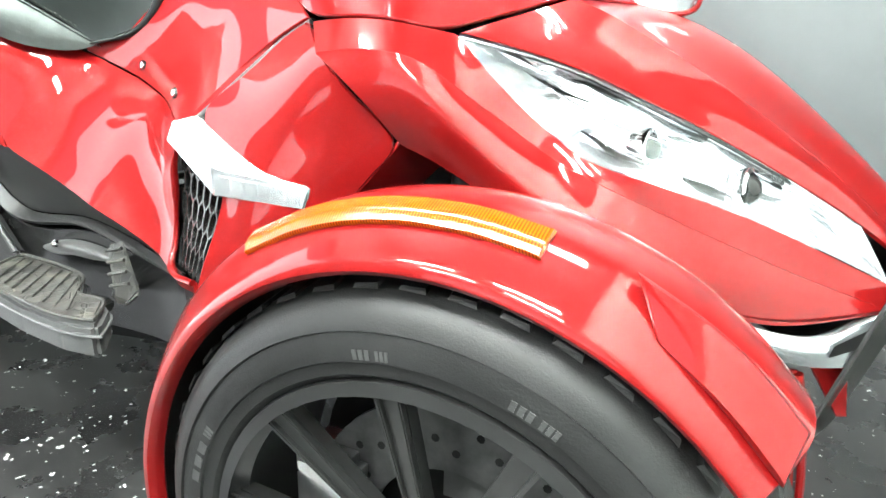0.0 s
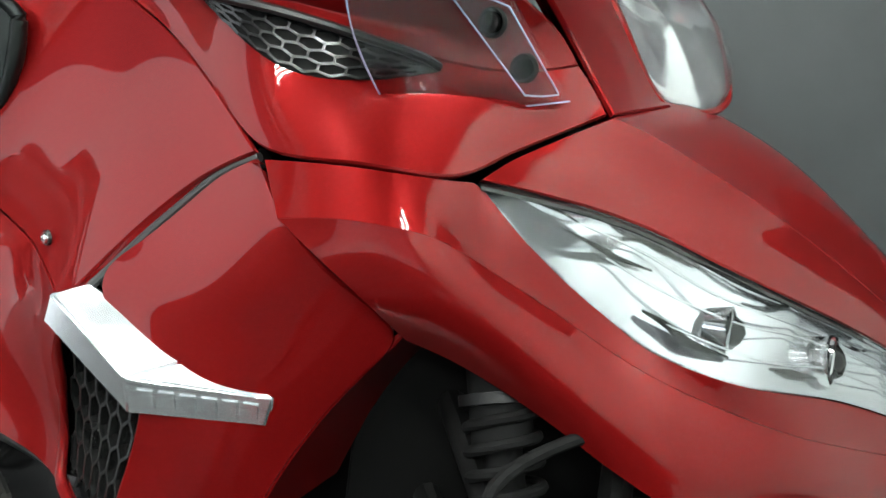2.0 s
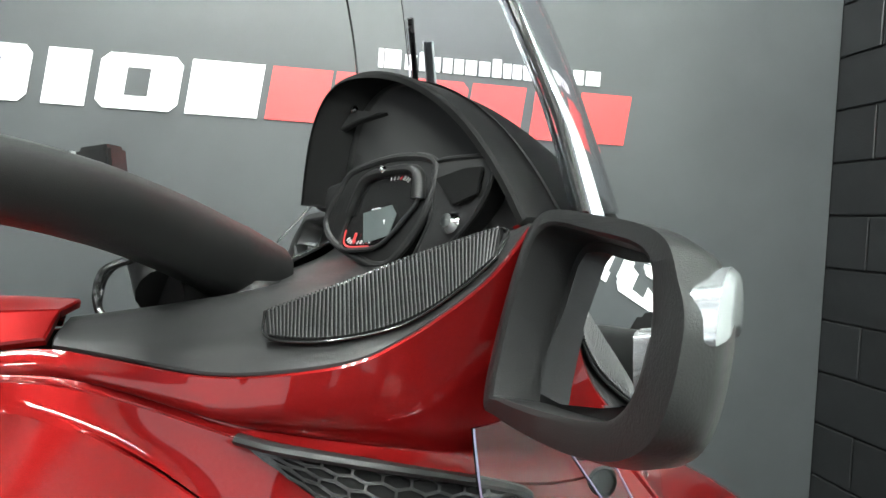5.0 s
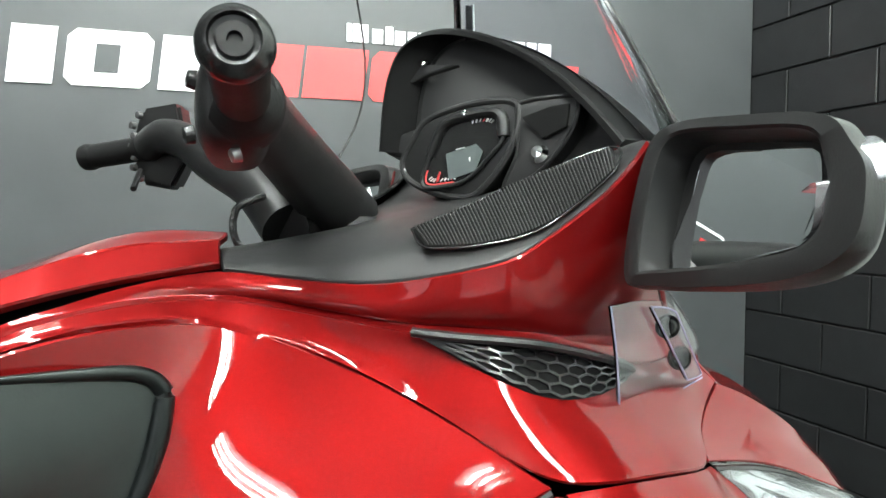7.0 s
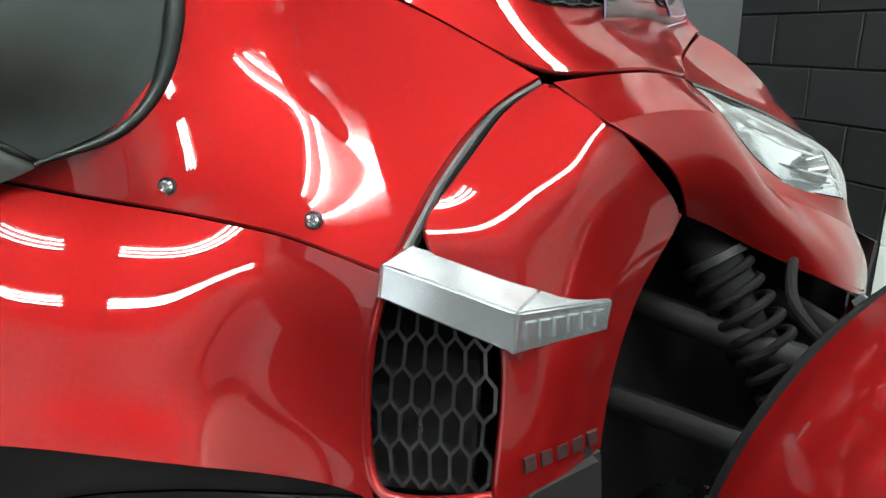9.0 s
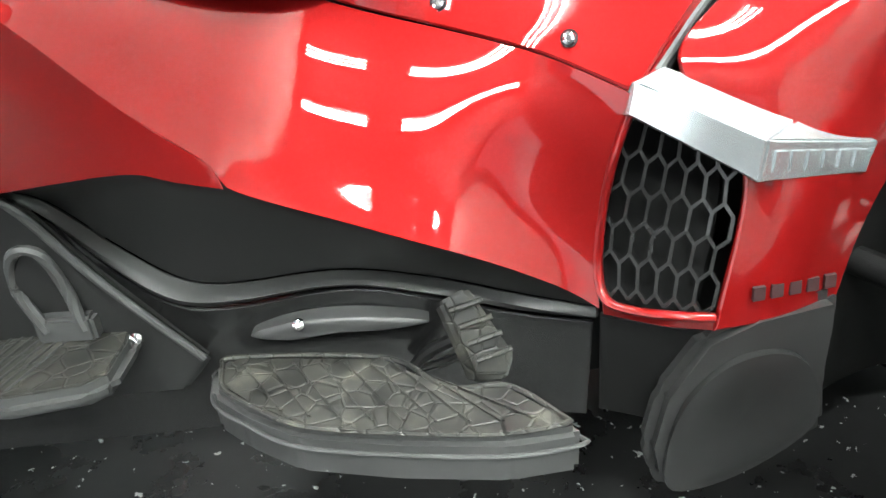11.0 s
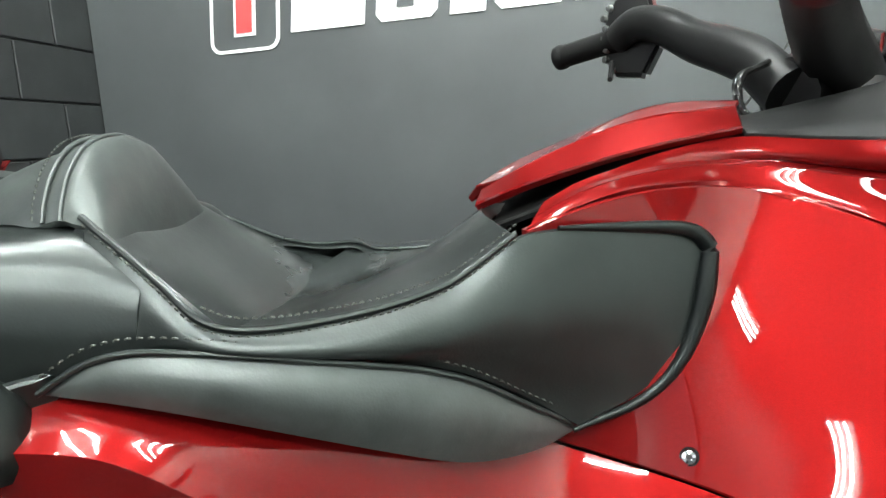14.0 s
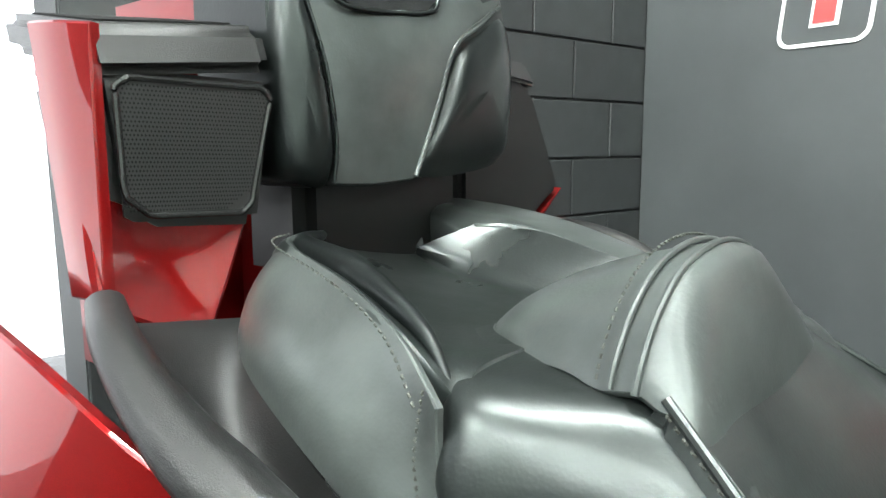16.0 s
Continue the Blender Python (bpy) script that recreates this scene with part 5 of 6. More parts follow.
        part("lug_nut", lathe([(0.0001, 0.004), (0.005, 0.004), (0.006, 0)], c + d * 0.034 - ax * 0.014, ax, 8), STEEL, w) if k % 2 == 0 else None
    part("brake_disc", lathe([(0.085, -0.075), (0.150, -0.075), (0.150, -0.081), (0.085, -0.081), (0.085, -0.075)], c, ax, 60), DISCSTEEL, w, "drilled steel brake disc")
    for k in range(36):
        a = 2 * math.pi * k / 36
        d = e1 * math.cos(a) + e2 * math.sin(a)
        hole = lathe([(0.0001, 0.0006), (0.004, 0.0006), (0.004, -0.002)], c + d * (0.105 + 0.012 * (k % 3)) - ax * 0.075, ax, 8)
        part("disc_hole", hole, VOID, w)
    part("brake_caliper", box((-0.035, -0.03, -0.055), (0.035, 0.03, 0.055), 0.010, m=Matrix.Translation(c + e1 * -0.125 + Vector((0, 0, 0.02)) - ax * 0.078)), STEEL, w, "bare metal brake caliper")
    # near-black disc paints the shade inside the wheel
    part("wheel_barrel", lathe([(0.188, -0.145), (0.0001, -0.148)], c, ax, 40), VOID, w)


sides(front_wheel)


def wheel_fender(f, out):
    angs = [185, 170, 155, 140, 125, 110, 95, 80, 65, 52, 40]
    def arc(r, y, a=angs, flare=0.0):
        return f([around(r + flare * max(0, (62 - q) / 22), q, y) for q in a])
    cs = [arc(0.288, FACE + 0.012), arc(0.293, FACE - 0.002), arc(0.303, FACE - 0.002), arc(0.322, FACE + 0.022), arc(0.336, FACE + 0.047), arc(0.339, FACE + 0.080), arc(0.333, FACE + 0.120), arc(0.318, FACE + 0.160)]
    g = loft(cs, 60, 34, 4)
    fen = part("wheel_fender", shell(g, 0.004, out=f([(0, -0.6, 1)])[0] - f([(0, 0, 0)])[0]), RED, bike, "glossy red fender over the front wheel")
    ra = [122, 110, 98, 86, 76]
    rc = [f([around(0.3265, q, FACE + 0.020) for q in ra]), f([around(0.3345, q, FACE + 0.028) for q in ra]), f([around(0.3405, q, FACE + 0.044) for q in ra])]
    part("side_reflector", shell(loft(rc, 40, 10, 2), 0.006, out=f([(0, -0.6, 1)])[0] - f([(0, 0, 0)])[0]), AMBER, fen, "long amber side reflector")
    # liner in near-black paints the shade under the fender
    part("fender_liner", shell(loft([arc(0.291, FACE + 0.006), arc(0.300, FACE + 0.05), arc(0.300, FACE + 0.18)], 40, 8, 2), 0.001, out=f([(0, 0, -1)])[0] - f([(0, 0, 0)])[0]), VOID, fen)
    part("fender_step", shell(coons(f([around(0.345, 66, FACE + 0.03), around(0.350, 54, FACE + 0.024), around(0.346, 43, FACE + 0.022)]), f([around(0.318, 60, FACE + 0.016), around(0.320, 50, FACE + 0.006), around(0.318, 40, FACE + 0.006)]), None, None, 16, 8), 0.01, out=f([(0.4, -0.6, 0.4)])[0] - f([(0, 0, 0)])[0], lip=0.003), RED, fen)


sides(wheel_fender)


def suspension(f, out):
    # shock, spring and hose are near-black: the well's shade is in their colour
    top, low = Vector(f([(0.215, -0.170, 0.590)])[0]), Vector(f([(0.290, -0.330, 0.360)])[0])
    sh = part("shock_absorber", tube([top, top.lerp(low, 0.45)], 0.030, 16, 4), VOID, bike, "black coil-over shock absorber with painted shade")
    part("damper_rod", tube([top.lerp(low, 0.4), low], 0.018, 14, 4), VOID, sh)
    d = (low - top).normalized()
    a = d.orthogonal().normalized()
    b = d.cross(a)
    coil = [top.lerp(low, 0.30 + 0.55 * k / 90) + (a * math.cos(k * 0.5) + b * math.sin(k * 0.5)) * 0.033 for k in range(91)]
    part("coil_spring", tube(coil, 0.0055, 8, 181), VOID, sh, "black coil spring with painted shade")
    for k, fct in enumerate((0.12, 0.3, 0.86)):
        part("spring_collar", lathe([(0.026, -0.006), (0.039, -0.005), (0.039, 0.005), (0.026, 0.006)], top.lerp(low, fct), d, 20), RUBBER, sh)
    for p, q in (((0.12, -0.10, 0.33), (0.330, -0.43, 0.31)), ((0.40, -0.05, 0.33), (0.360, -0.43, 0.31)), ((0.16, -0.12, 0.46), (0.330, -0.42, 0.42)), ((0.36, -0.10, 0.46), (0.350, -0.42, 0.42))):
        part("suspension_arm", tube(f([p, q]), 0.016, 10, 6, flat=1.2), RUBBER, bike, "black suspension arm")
    # near-black sheet closes the well and paints its shade
    part("wheel_well", shell(coons(f([(0.10, -0.20, 0.60), (0.30, -0.10, 0.60), (0.50, -0.12, 0.45)]), f([(0.05, -0.20, 0.10), (0.28, -0.08, 0.12), (0.46, -0.12, 0.10)]), None, None, 14, 10), out=out), VOID, bike, "black inner wheel well with painted shade")
    part("knuckle", box((-0.04, -0.035, -0.09), (0.04, 0.035, 0.09), 0.015, m=Matrix.Translation(f([(0.345, -0.43, 0.36)])[0])), GREYP, bike, "dark cast steering knuckle")
    part("brake_hose", tube(f([(0.30, -0.40, 0.42), (0.25, -0.33, 0.50), (0.33, -0.24, 0.52), (0.38, -0.18, 0.47)]), 0.006, 8, 24), VOID, bike)


sides(suspension)

# ---- lower side: black plastic, boards, pedal ----
LIP = LOWER_B[:-1] + LOWER


def lower_side(f, out):
    sill_t = [(x, y + 0.006, z + 0.006) for x, y, z in LIP]
    rib = [(-0.966, -0.314, 0.435), (-0.788, -0.309, 0.516), (-0.723, -0.305, 0.521), (-0.686, -0.271, 0.439), (-0.629, -0.271, 0.388), (-0.563, -0.268, 0.381), (-0.453, -0.268, 0.395), (-0.356, -0.271, 0.379), (-0.272, -0.275, 0.356), (-0.194, -0.298, 0.355)]
    cover = [(-0.963, -0.300, 0.453), (-0.785, -0.305, 0.527), (-0.712, -0.299, 0.530), (-0.672, -0.261, 0.460), (-0.619, -0.251, 0.410), (-0.563, -0.251, 0.401), (-0.453, -0.251, 0.410), (-0.356, -0.257, 0.397), (-0.272, -0.266, 0.377), (-0.194, -0.296, 0.373)]
    part("side_cover", shell(loft([f(sill_t), f(cover)], 50, 12, 10), out=out), BLACK, bike, "textured black plastic side cover")
    mid_rib = [((a[0] + b[0]) / 2, min(a[1], b[1]) - 0.003, a[2] * 0.45 + b[2] * 0.55) for a, b in zip(cover, rib)]
    part("cover_rib", shell(loft([f(cover), f(mid_rib), f([(x, y + 0.010, z) for x, y, z in rib])], 60, 8, 6), 0.004, out=out), BLACK, bike, "rounded black rib on the side cover")
    peg = [(-0.921, -0.289, 0.435), (-0.787, -0.318, 0.520), (-0.734, -0.325, 0.537), (-0.713, -0.320, 0.527), (-0.681, -0.289, 0.437), (-0.594, -0.286, 0.330), (-0.630, -0.284, 0.289), (-0.921, -0.286, 0.278)]
    part("peg_plate", slab(f(peg), f([(0, 0.014, 0)])[0] - f([(0, 0, 0)])[0], 0.005), BLACK, bike, "black plate behind the passenger board")
    part("peg_plate_edge", tube(f([(-0.910, -0.290, 0.439), (-0.786, -0.317, 0.516), (-0.735, -0.324, 0.533), (-0.716, -0.320, 0.523), (-0.683, -0.290, 0.435), (-0.599, -0.289, 0.334)]), 0.0045, 8, 50), GREYP, bike, "worn edge of the black plate")
    low = [(-0.966, -0.264, 0.200), (-0.630, -0.242, 0.200), (-0.350, -0.242, 0.211), (-0.197, -0.285, 0.225)]
    part("engine_cover", shell(coons(f([(x, y + 0.014, z - 0.008) for x, y, z in rib]), f(low), None, None, 50, 14, smooth=6), out=out), PIANO, bike, "smooth black engine cover")
    disc = [(-0.554, -0.268, 0.345), (-0.507, -0.273, 0.362), (-0.451, -0.275, 0.367), (-0.395, -0.275, 0.361), (-0.364, -0.273, 0.352), (-0.406, -0.273, 0.347), (-0.462, -0.273, 0.347), (-0.518, -0.271, 0.339)]
    part("heel_guard", pillow(closed(f(disc), 40), f([(0, 0.02, 0)])[0] - f([(0, 0, 0)])[0], f([(0, -0.006, 0)])[0] - f([(0, 0, 0)])[0]), GREYP, bike, "scuffed grey heel guard")
    slot = [(-0.192, -0.299, 0.365), (-0.102, -0.352, 0.372), (-0.132, -0.337, 0.255), (-0.187, -0.296, 0.241)]
    # the duct's inner shade is a flat near-black sheet
    part("duct", shell(coons(f(slot[:2]), f([slot[3], slot[2]]), None, None, 10, 10), out=out), VOID, bike, "duct below the vent with its shade painted near-black")
    for p in ((-0.498, -0.282, 0.364), (-0.654, -0.304, 0.374)):
        part("screw", lathe([(0.0001, 0.002), (0.0025, 0.002), (0.003, 0.0045), (0.006, 0.003), (0.0065, -0.002)], f([p])[0], out, 16), CHROME, bike, "small chrome screw")


sides(lower_side)


def board(f, out):
    bd = [(-0.591, -0.300, 0.328), (-0.580, -0.337, 0.328), (-0.542, -0.369, 0.328), (-0.487, -0.403, 0.328), (-0.395, -0.421, 0.328), (-0.298, -0.431, 0.328), (-0.233, -0.424, 0.330), (-0.235, -0.411, 0.329), (-0.280, -0.361, 0.328), (-0.344, -0.357, 0.328), (-0.412, -0.299, 0.328), (-0.579, -0.281, 0.328)]
    b = part("footboard", slab(f(bd), (0, 0, -0.052), 0.018, None, 4), GREYP, bike, "worn grey footboard with a rubber mat")
    mid = sum((Vector(p) for p in bd), Vector()) / len(bd)
    lipc = [mid + (Vector(p) - mid) * 1.002 + Vector((0, 0, -0.017)) for p in bd]
    part("board_lip", tube(f(lipc + lipc[:1]), 0.0024, 6, 140), GREYP, b, "raised line round the footboard")
    matp = [mid + (Vector(p) - mid) * 0.92 + Vector((0, 0, 0.0045)) for p in bd]
    m = part("rubber_mat", slab(f(matp), (0, 0, -0.006), 0.0025), TREADMAT, b, "dusty rubber mat with raised ribs")
    inn, outr = crv([matp[11], matp[10], matp[9], matp[8]], 24), crv(matp[1:7], 24)
    up = Vector((0, 0, 0.0008))
    for k in range(0, 9):
        ra, rb = inn[2 * k], outr[min(23, 2 * k + 6)]
        rc, rd = rb.lerp(outr[min(23, 2 * k + 7)], 0.3), ra.lerp(inn[2 * k + 1], 0.3)
        q = [ra.lerp(rb, 0.12), ra.lerp(rb, 0.88), rd.lerp(rc, 0.88), rd.lerp(rc, 0.12)]
        part("mat_rib", slab(f([p + up for p in q]), (0, 0, 0.0024), 0.0009), TREADMAT, m)
    part("mat_rim", tube(f(matp + matp[:1]), 0.0028, 6, 120), TREADMAT, m)
    part("board_bracket", slab(f([(-0.518, -0.286, 0.295), (-0.361, -0.286, 0.295), (-0.361, -0.387, 0.295), (-0.485, -0.365, 0.295)]), (0, 0, -0.022), 0.006), BLACK, b)
    pb = [(-0.821, -0.275, 0.368), (-0.704, -0.242, 0.368), (-0.669, -0.258, 0.368), (-0.658, -0.299, 0.368), (-0.657, -0.358, 0.368), (-0.675, -0.376, 0.368), (-0.744, -0.391, 0.368), (-0.843, -0.387, 0.368)]
    p = part("passenger_board", slab(f(pb), (0, 0, -0.022), 0.008), GREYP, bike, "dark grey passenger footboard")
    mid = sum((Vector(q) for q in pb), Vector()) / len(pb)
    pm = part("rubber_mat", slab(f([mid + (Vector(q) - mid) * 0.86 + Vector((0, 0, 0.003)) for q in pb]), (0, 0, -0.004), 0.001), TREADMAT, p, "dark rubber mat with fine ribs")
    for k in range(9):
        a = Vector(pb[7]).lerp(Vector(pb[6]), 0.1 + 0.1 * k)
        b = Vector(pb[0]).lerp(Vector(pb[1]), 0.1 + 0.1 * k)
        w, up = Vector((0.003, 0, 0)), Vector((0, 0, 0.0025))
        a, b = a.lerp(b, 0.10) + up, a.lerp(b, 0.90) + up
        part("mat_rib", slab(f([a, a + w, b + w, b]), (0, 0, 0.002), 0.0006), GREYP, pm)
    ring = [(-0.742, -0.298, 0.384), (-0.759, -0.296, 0.435), (-0.742, -0.307, 0.476), (-0.720, -0.305, 0.474), (-0.712, -0.295, 0.429), (-0.706, -0.298, 0.384)]
    part("board_hinge", tube(f(ring), 0.006, 8, 40), GREYP, p, "worn hinge bracket")
    part("hinge_block", box((-0.03, -0.012, -0.015), (0.03, 0.012, 0.015), 0.004, m=Matrix.Translation(f([(-0.725, -0.289, 0.384)])[0])), GREYP, p)


sides(board)

ped = part("brake_pedal", slab([(-0.359, -0.289, 0.379), (-0.329, -0.283, 0.392), (-0.285, -0.300, 0.318), (-0.294, -0.320, 0.303), (-0.329, -0.313, 0.300)], (0.008, -0.006, 0.012), 0.004), TREADMAT, bike, "worn rubber-faced brake pedal")
for k in range(4):
    part("pedal_rib", tube([Vector((-0.352, -0.295, 0.379)).lerp(Vector((-0.319, -0.322, 0.316)), 0.1 + 0.25 * k) + Vector((0.006, -0.008, 0.012)), Vector((-0.319, -0.293, 0.388)).lerp(Vector((-0.283, -0.316, 0.325)), 0.1 + 0.25 * k) + Vector((0.006, -0.008, 0.012))], 0.003, 6, 4), TREADMAT, ped)
part("pedal_arm", tube([(-0.333, -0.286, 0.340), (-0.367, -0.270, 0.312), (-0.389, -0.264, 0.284)], 0.007, 8, 12), BLACK, ped)
part("pedal_arm", tube([(-0.311, -0.286, 0.328), (-0.345, -0.270, 0.300), (-0.389, -0.264, 0.284)], 0.005, 8, 12), BLACK, ped)


def splash_flap(f, out):
    o = [(-0.135, -0.372, 0.190), (-0.150, -0.374, 0.215), (-0.160, -0.374, 0.254), (-0.150, -0.374, 0.317), (-0.112, -0.372, 0.379), (-0.060, -0.362, 0.395), (0.022, -0.342, 0.402), (0.024, -0.346, 0.370), (0.022, -0.352, 0.305), (0.030, -0.356, 0.248), (-0.060, -0.370, 0.205), (-0.110, -0.372, 0.183)]
    fl = part("splash_flap", slab(f(o), f([(0, 0.03, 0)])[0] - f([(0, 0, 0)])[0], 0.010), DASH, bike, "worn dark grey splash flap")
    o2 = [(-0.128, -0.378, 0.20), (-0.138, -0.378, 0.255), (-0.122, -0.378, 0.315), (-0.085, -0.374, 0.350), (-0.035, -0.364, 0.352), (0.0, -0.360, 0.325), (0.012, -0.361, 0.26), (-0.06, -0.373, 0.212)]
    part("flap_face", pillow(closed(f(o2), 40), f([(0, 0.012, 0)])[0] - f([(0, 0, 0)])[0], f([(0, -0.004, 0)])[0] - f([(0, 0, 0)])[0]), BLACK, fl)


sides(splash_flap)
# underside filler, shade put into its near-black colour
part("belly", box((-0.55, -0.16, -0.10), (0.60, 0.16, 0.14), 0.05, m=Matrix.Translation(at(-0.05, 0, 0.25)) @ pose(0, 0, 0, 0, 0, 11.9)), VOID, bike, "underside filler with its shade painted near-black")

# ---- rear wheel and tail ----
rc = at(-1.30, 0, 0.30)
rw = part("rear_wheel", lathe([(0.0001, 0.09), (0.10, 0.09), (0.19, 0.08), (0.20, 0.06), (0.20, -0.06), (0.19, -0.08), (0.10, -0.09), (0.0001, -0.09)], rc, AXN, 40), RIM, bike, "dark grey rear wheel")
part("tyre", lathe([(0.20, 0.085), (0.25, 0.105), (0.285, 0.10), (0.30, 0.07), (0.302, 0.0), (0.30, -0.07), (0.285, -0.10), (0.25, -0.105), (0.20, -0.085)], rc, AXN, 60), RUBBER, rw)

# ---- rider seat ----
def far(p):
    """The far side of the seats, whose middle line bends a little."""
    p = Vector(p)
    k = min(max((-0.46 - p.x) / 0.285, 0), 1)
    return Vector((p.x, 2 * (-0.09 - 0.15 * k) - p.y, p.z))


def seat_both(fn):
    fn(lambda pts: [Vector(p) for p in pts], Vector((0, -1, 0.35)))
    fn(lambda pts: [far(p) for p in pts], Vector((0, 1, 0.35)))


PAD_FRONT = [(-0.305, -0.152, 0.812), (-0.314, -0.160, 0.772), (-0.333, -0.171, 0.732), (-0.366, -0.186, 0.704), (-0.424, -0.214, 0.688)]
PAD_TOP = [(-0.306, -0.150, 0.830), (-0.326, -0.157, 0.844), (-0.381, -0.186, 0.852), (-0.428, -0.214, 0.857), (-0.464, -0.236, 0.855)]
TOPST = [(-0.464, -0.236, 0.856), (-0.490, -0.254, 0.839), (-0.515, -0.273, 0.825), (-0.552, -0.301, 0.817), (-0.588, -0.324, 0.814), (-0.621, -0.345, 0.814), (-0.647, -0.358, 0.818), (-0.666, -0.364, 0.828), (-0.688, -0.363, 0.850), (-0.715, -0.360, 0.873), (-0.745, -0.357, 0.898)]
MIDST = [(-0.424, -0.204, 0.689), (-0.460, -0.233, 0.718), (-0.496, -0.263, 0.748), (-0.519, -0.281, 0.762), (-0.541, -0.297, 0.772), (-0.590, -0.330, 0.788), (-0.622, -0.349, 0.797), (-0.668, -0.370, 0.808), (-0.706, -0.378, 0.811), (-0.735, -0.386, 0.806), (-0.765, -0.394, 0.789)]
SEATBOT = [(-0.424, -0.206, 0.686), (-0.453, -0.226, 0.676), (-0.485, -0.252, 0.677), (-0.517, -0.278, 0.686), (-0.562, -0.310, 0.709), (-0.627, -0.354, 0.744), (-0.692, -0.382, 0.770), (-0.765, -0.395, 0.787)]
SEAT_R = [(-0.500, -0.150, 0.868), (-0.545, -0.180, 0.838), (-0.595, -0.215, 0.815), (-0.650, -0.250, 0.800), (-0.705, -0.275, 0.800)]
seat = part("rider_seat", shell(loft([TOPST[:8], SEAT_R,
                                      [far(p) for p in SEAT_R], [far(p) for p in TOPST[:8]]], 48, 40, 10), 0.01, out=(0, 0, 1), lip=0.004), SEAT, bike, "dark charcoal vinyl rider seat with grey stitching")


TOPST_FAR = TOPST[:8] + [(-0.700, -0.372, 0.832), (-0.731, -0.374, 0.845), (-0.765, -0.365, 0.868), (-0.799, -0.352, 0.888)]


def seat_sides(f, out):
    edge = TOPST if out.y < 0 else TOPST_FAR
    z0 = f([(0, 0, 0)])[0]
    upper = coons(f(PAD_TOP + edge[1:]), f([(-0.424, -0.214, 0.688)] + MIDST[1:-1] + [(-0.752, -0.388, 0.800)]), f(PAD_FRONT), None, 60, 24, f([(0, -0.014, 0.002)])[0] - z0, smooth=6)
    part("seat_side", shell(upper, 0.008, out=out, lip=0.003), SEAT, seat, "dark smooth vinyl side pad")
    lower = coons(f(MIDST), f(SEATBOT), None, None, 50, 14, f([(0, -0.016, 0.004)])[0] - z0, smooth=6)
    part("seat_lower_pad", shell(lower, 0.012, out=out, lip=0.005), SEATG, seat, "lighter grey vinyl lower pad")
    lf = (f([(0, -0.004, 0.0035)])[0] - z0)
    part("pad_edge", tube(f([(x - 0.004, y - 0.003, z) for x, y, z in PAD_TOP[::-1][1:] + PAD_FRONT]), 0.008, 10, 70, radii=[0.002, 0.006, 0.008, 0.009, 0.009, 0.009, 0.009, 0.008, 0.002]), SEATK, seat, "rolled black edge of the side pad")
    bm = stitches(f([(x, y, z - 0.007) for x, y, z in edge]), 62, lf)
    stitches(f([(x, y + 0.007, z + 0.004) for x, y, z in TOPST[:8]]), 44, lf, bm)
    stitches(f([(x, y, z + 0.005) for x, y, z in MIDST]), 56, lf, bm)
    part("seat_stitching", bm, STITCH, seat, "rows of grey stitches")
    part("seat_piping", tube(f([(x, y - 0.002, z + 0.001) for x, y, z in edge]), 0.0026, 8, 60), SEAT, seat)
    part("seat_piping", tube(f([(x, y - 0.004, z - 0.001) for x, y, z in MIDST]), 0.0024, 8, 60), SEAT, seat)


seat_both(seat_sides)

# ---- passenger seat with the lumbar hump ----
WING_T = [(-0.828, -0.420, 0.904), (-0.876, -0.410, 0.913), (-0.948, -0.402, 0.930), (-1.030, -0.400, 0.943), (-1.062, -0.368, 0.944)]
WING_B = [(-0.800, -0.432, 0.800), (-0.856, -0.448, 0.825), (-0.938, -0.450, 0.850), (-1.014, -0.447, 0.878), (-1.080, -0.400, 0.905)]
WING_I = [(-0.835, -0.375, 0.898), (-0.900, -0.362, 0.898), (-0.960, -0.352, 0.905), (-1.030, -0.345, 0.915), (-1.085, -0.320, 0.925)]
pm = [(-0.84, -0.24, 0.897), (-0.90, -0.24, 0.890), (-0.97, -0.24, 0.892), (-1.04, -0.24, 0.897), (-1.10, -0.24, 0.91)]
WING_U = [(-0.822, -0.408, 0.880)] + WING_T[1:]
pseat = part("passenger_seat", shell(loft([WING_U, WING_I, pm, [(x, -0.56 - y, z - 0.006) for x, y, z in WING_I], [(x, -0.56 - y, z - 0.006) for x, y, z in WING_U]], 40, 48, 8), 0.01, out=(0, 0, 1), lip=0.005), SEAT, bike, "dark charcoal vinyl passenger seat with raised rims")


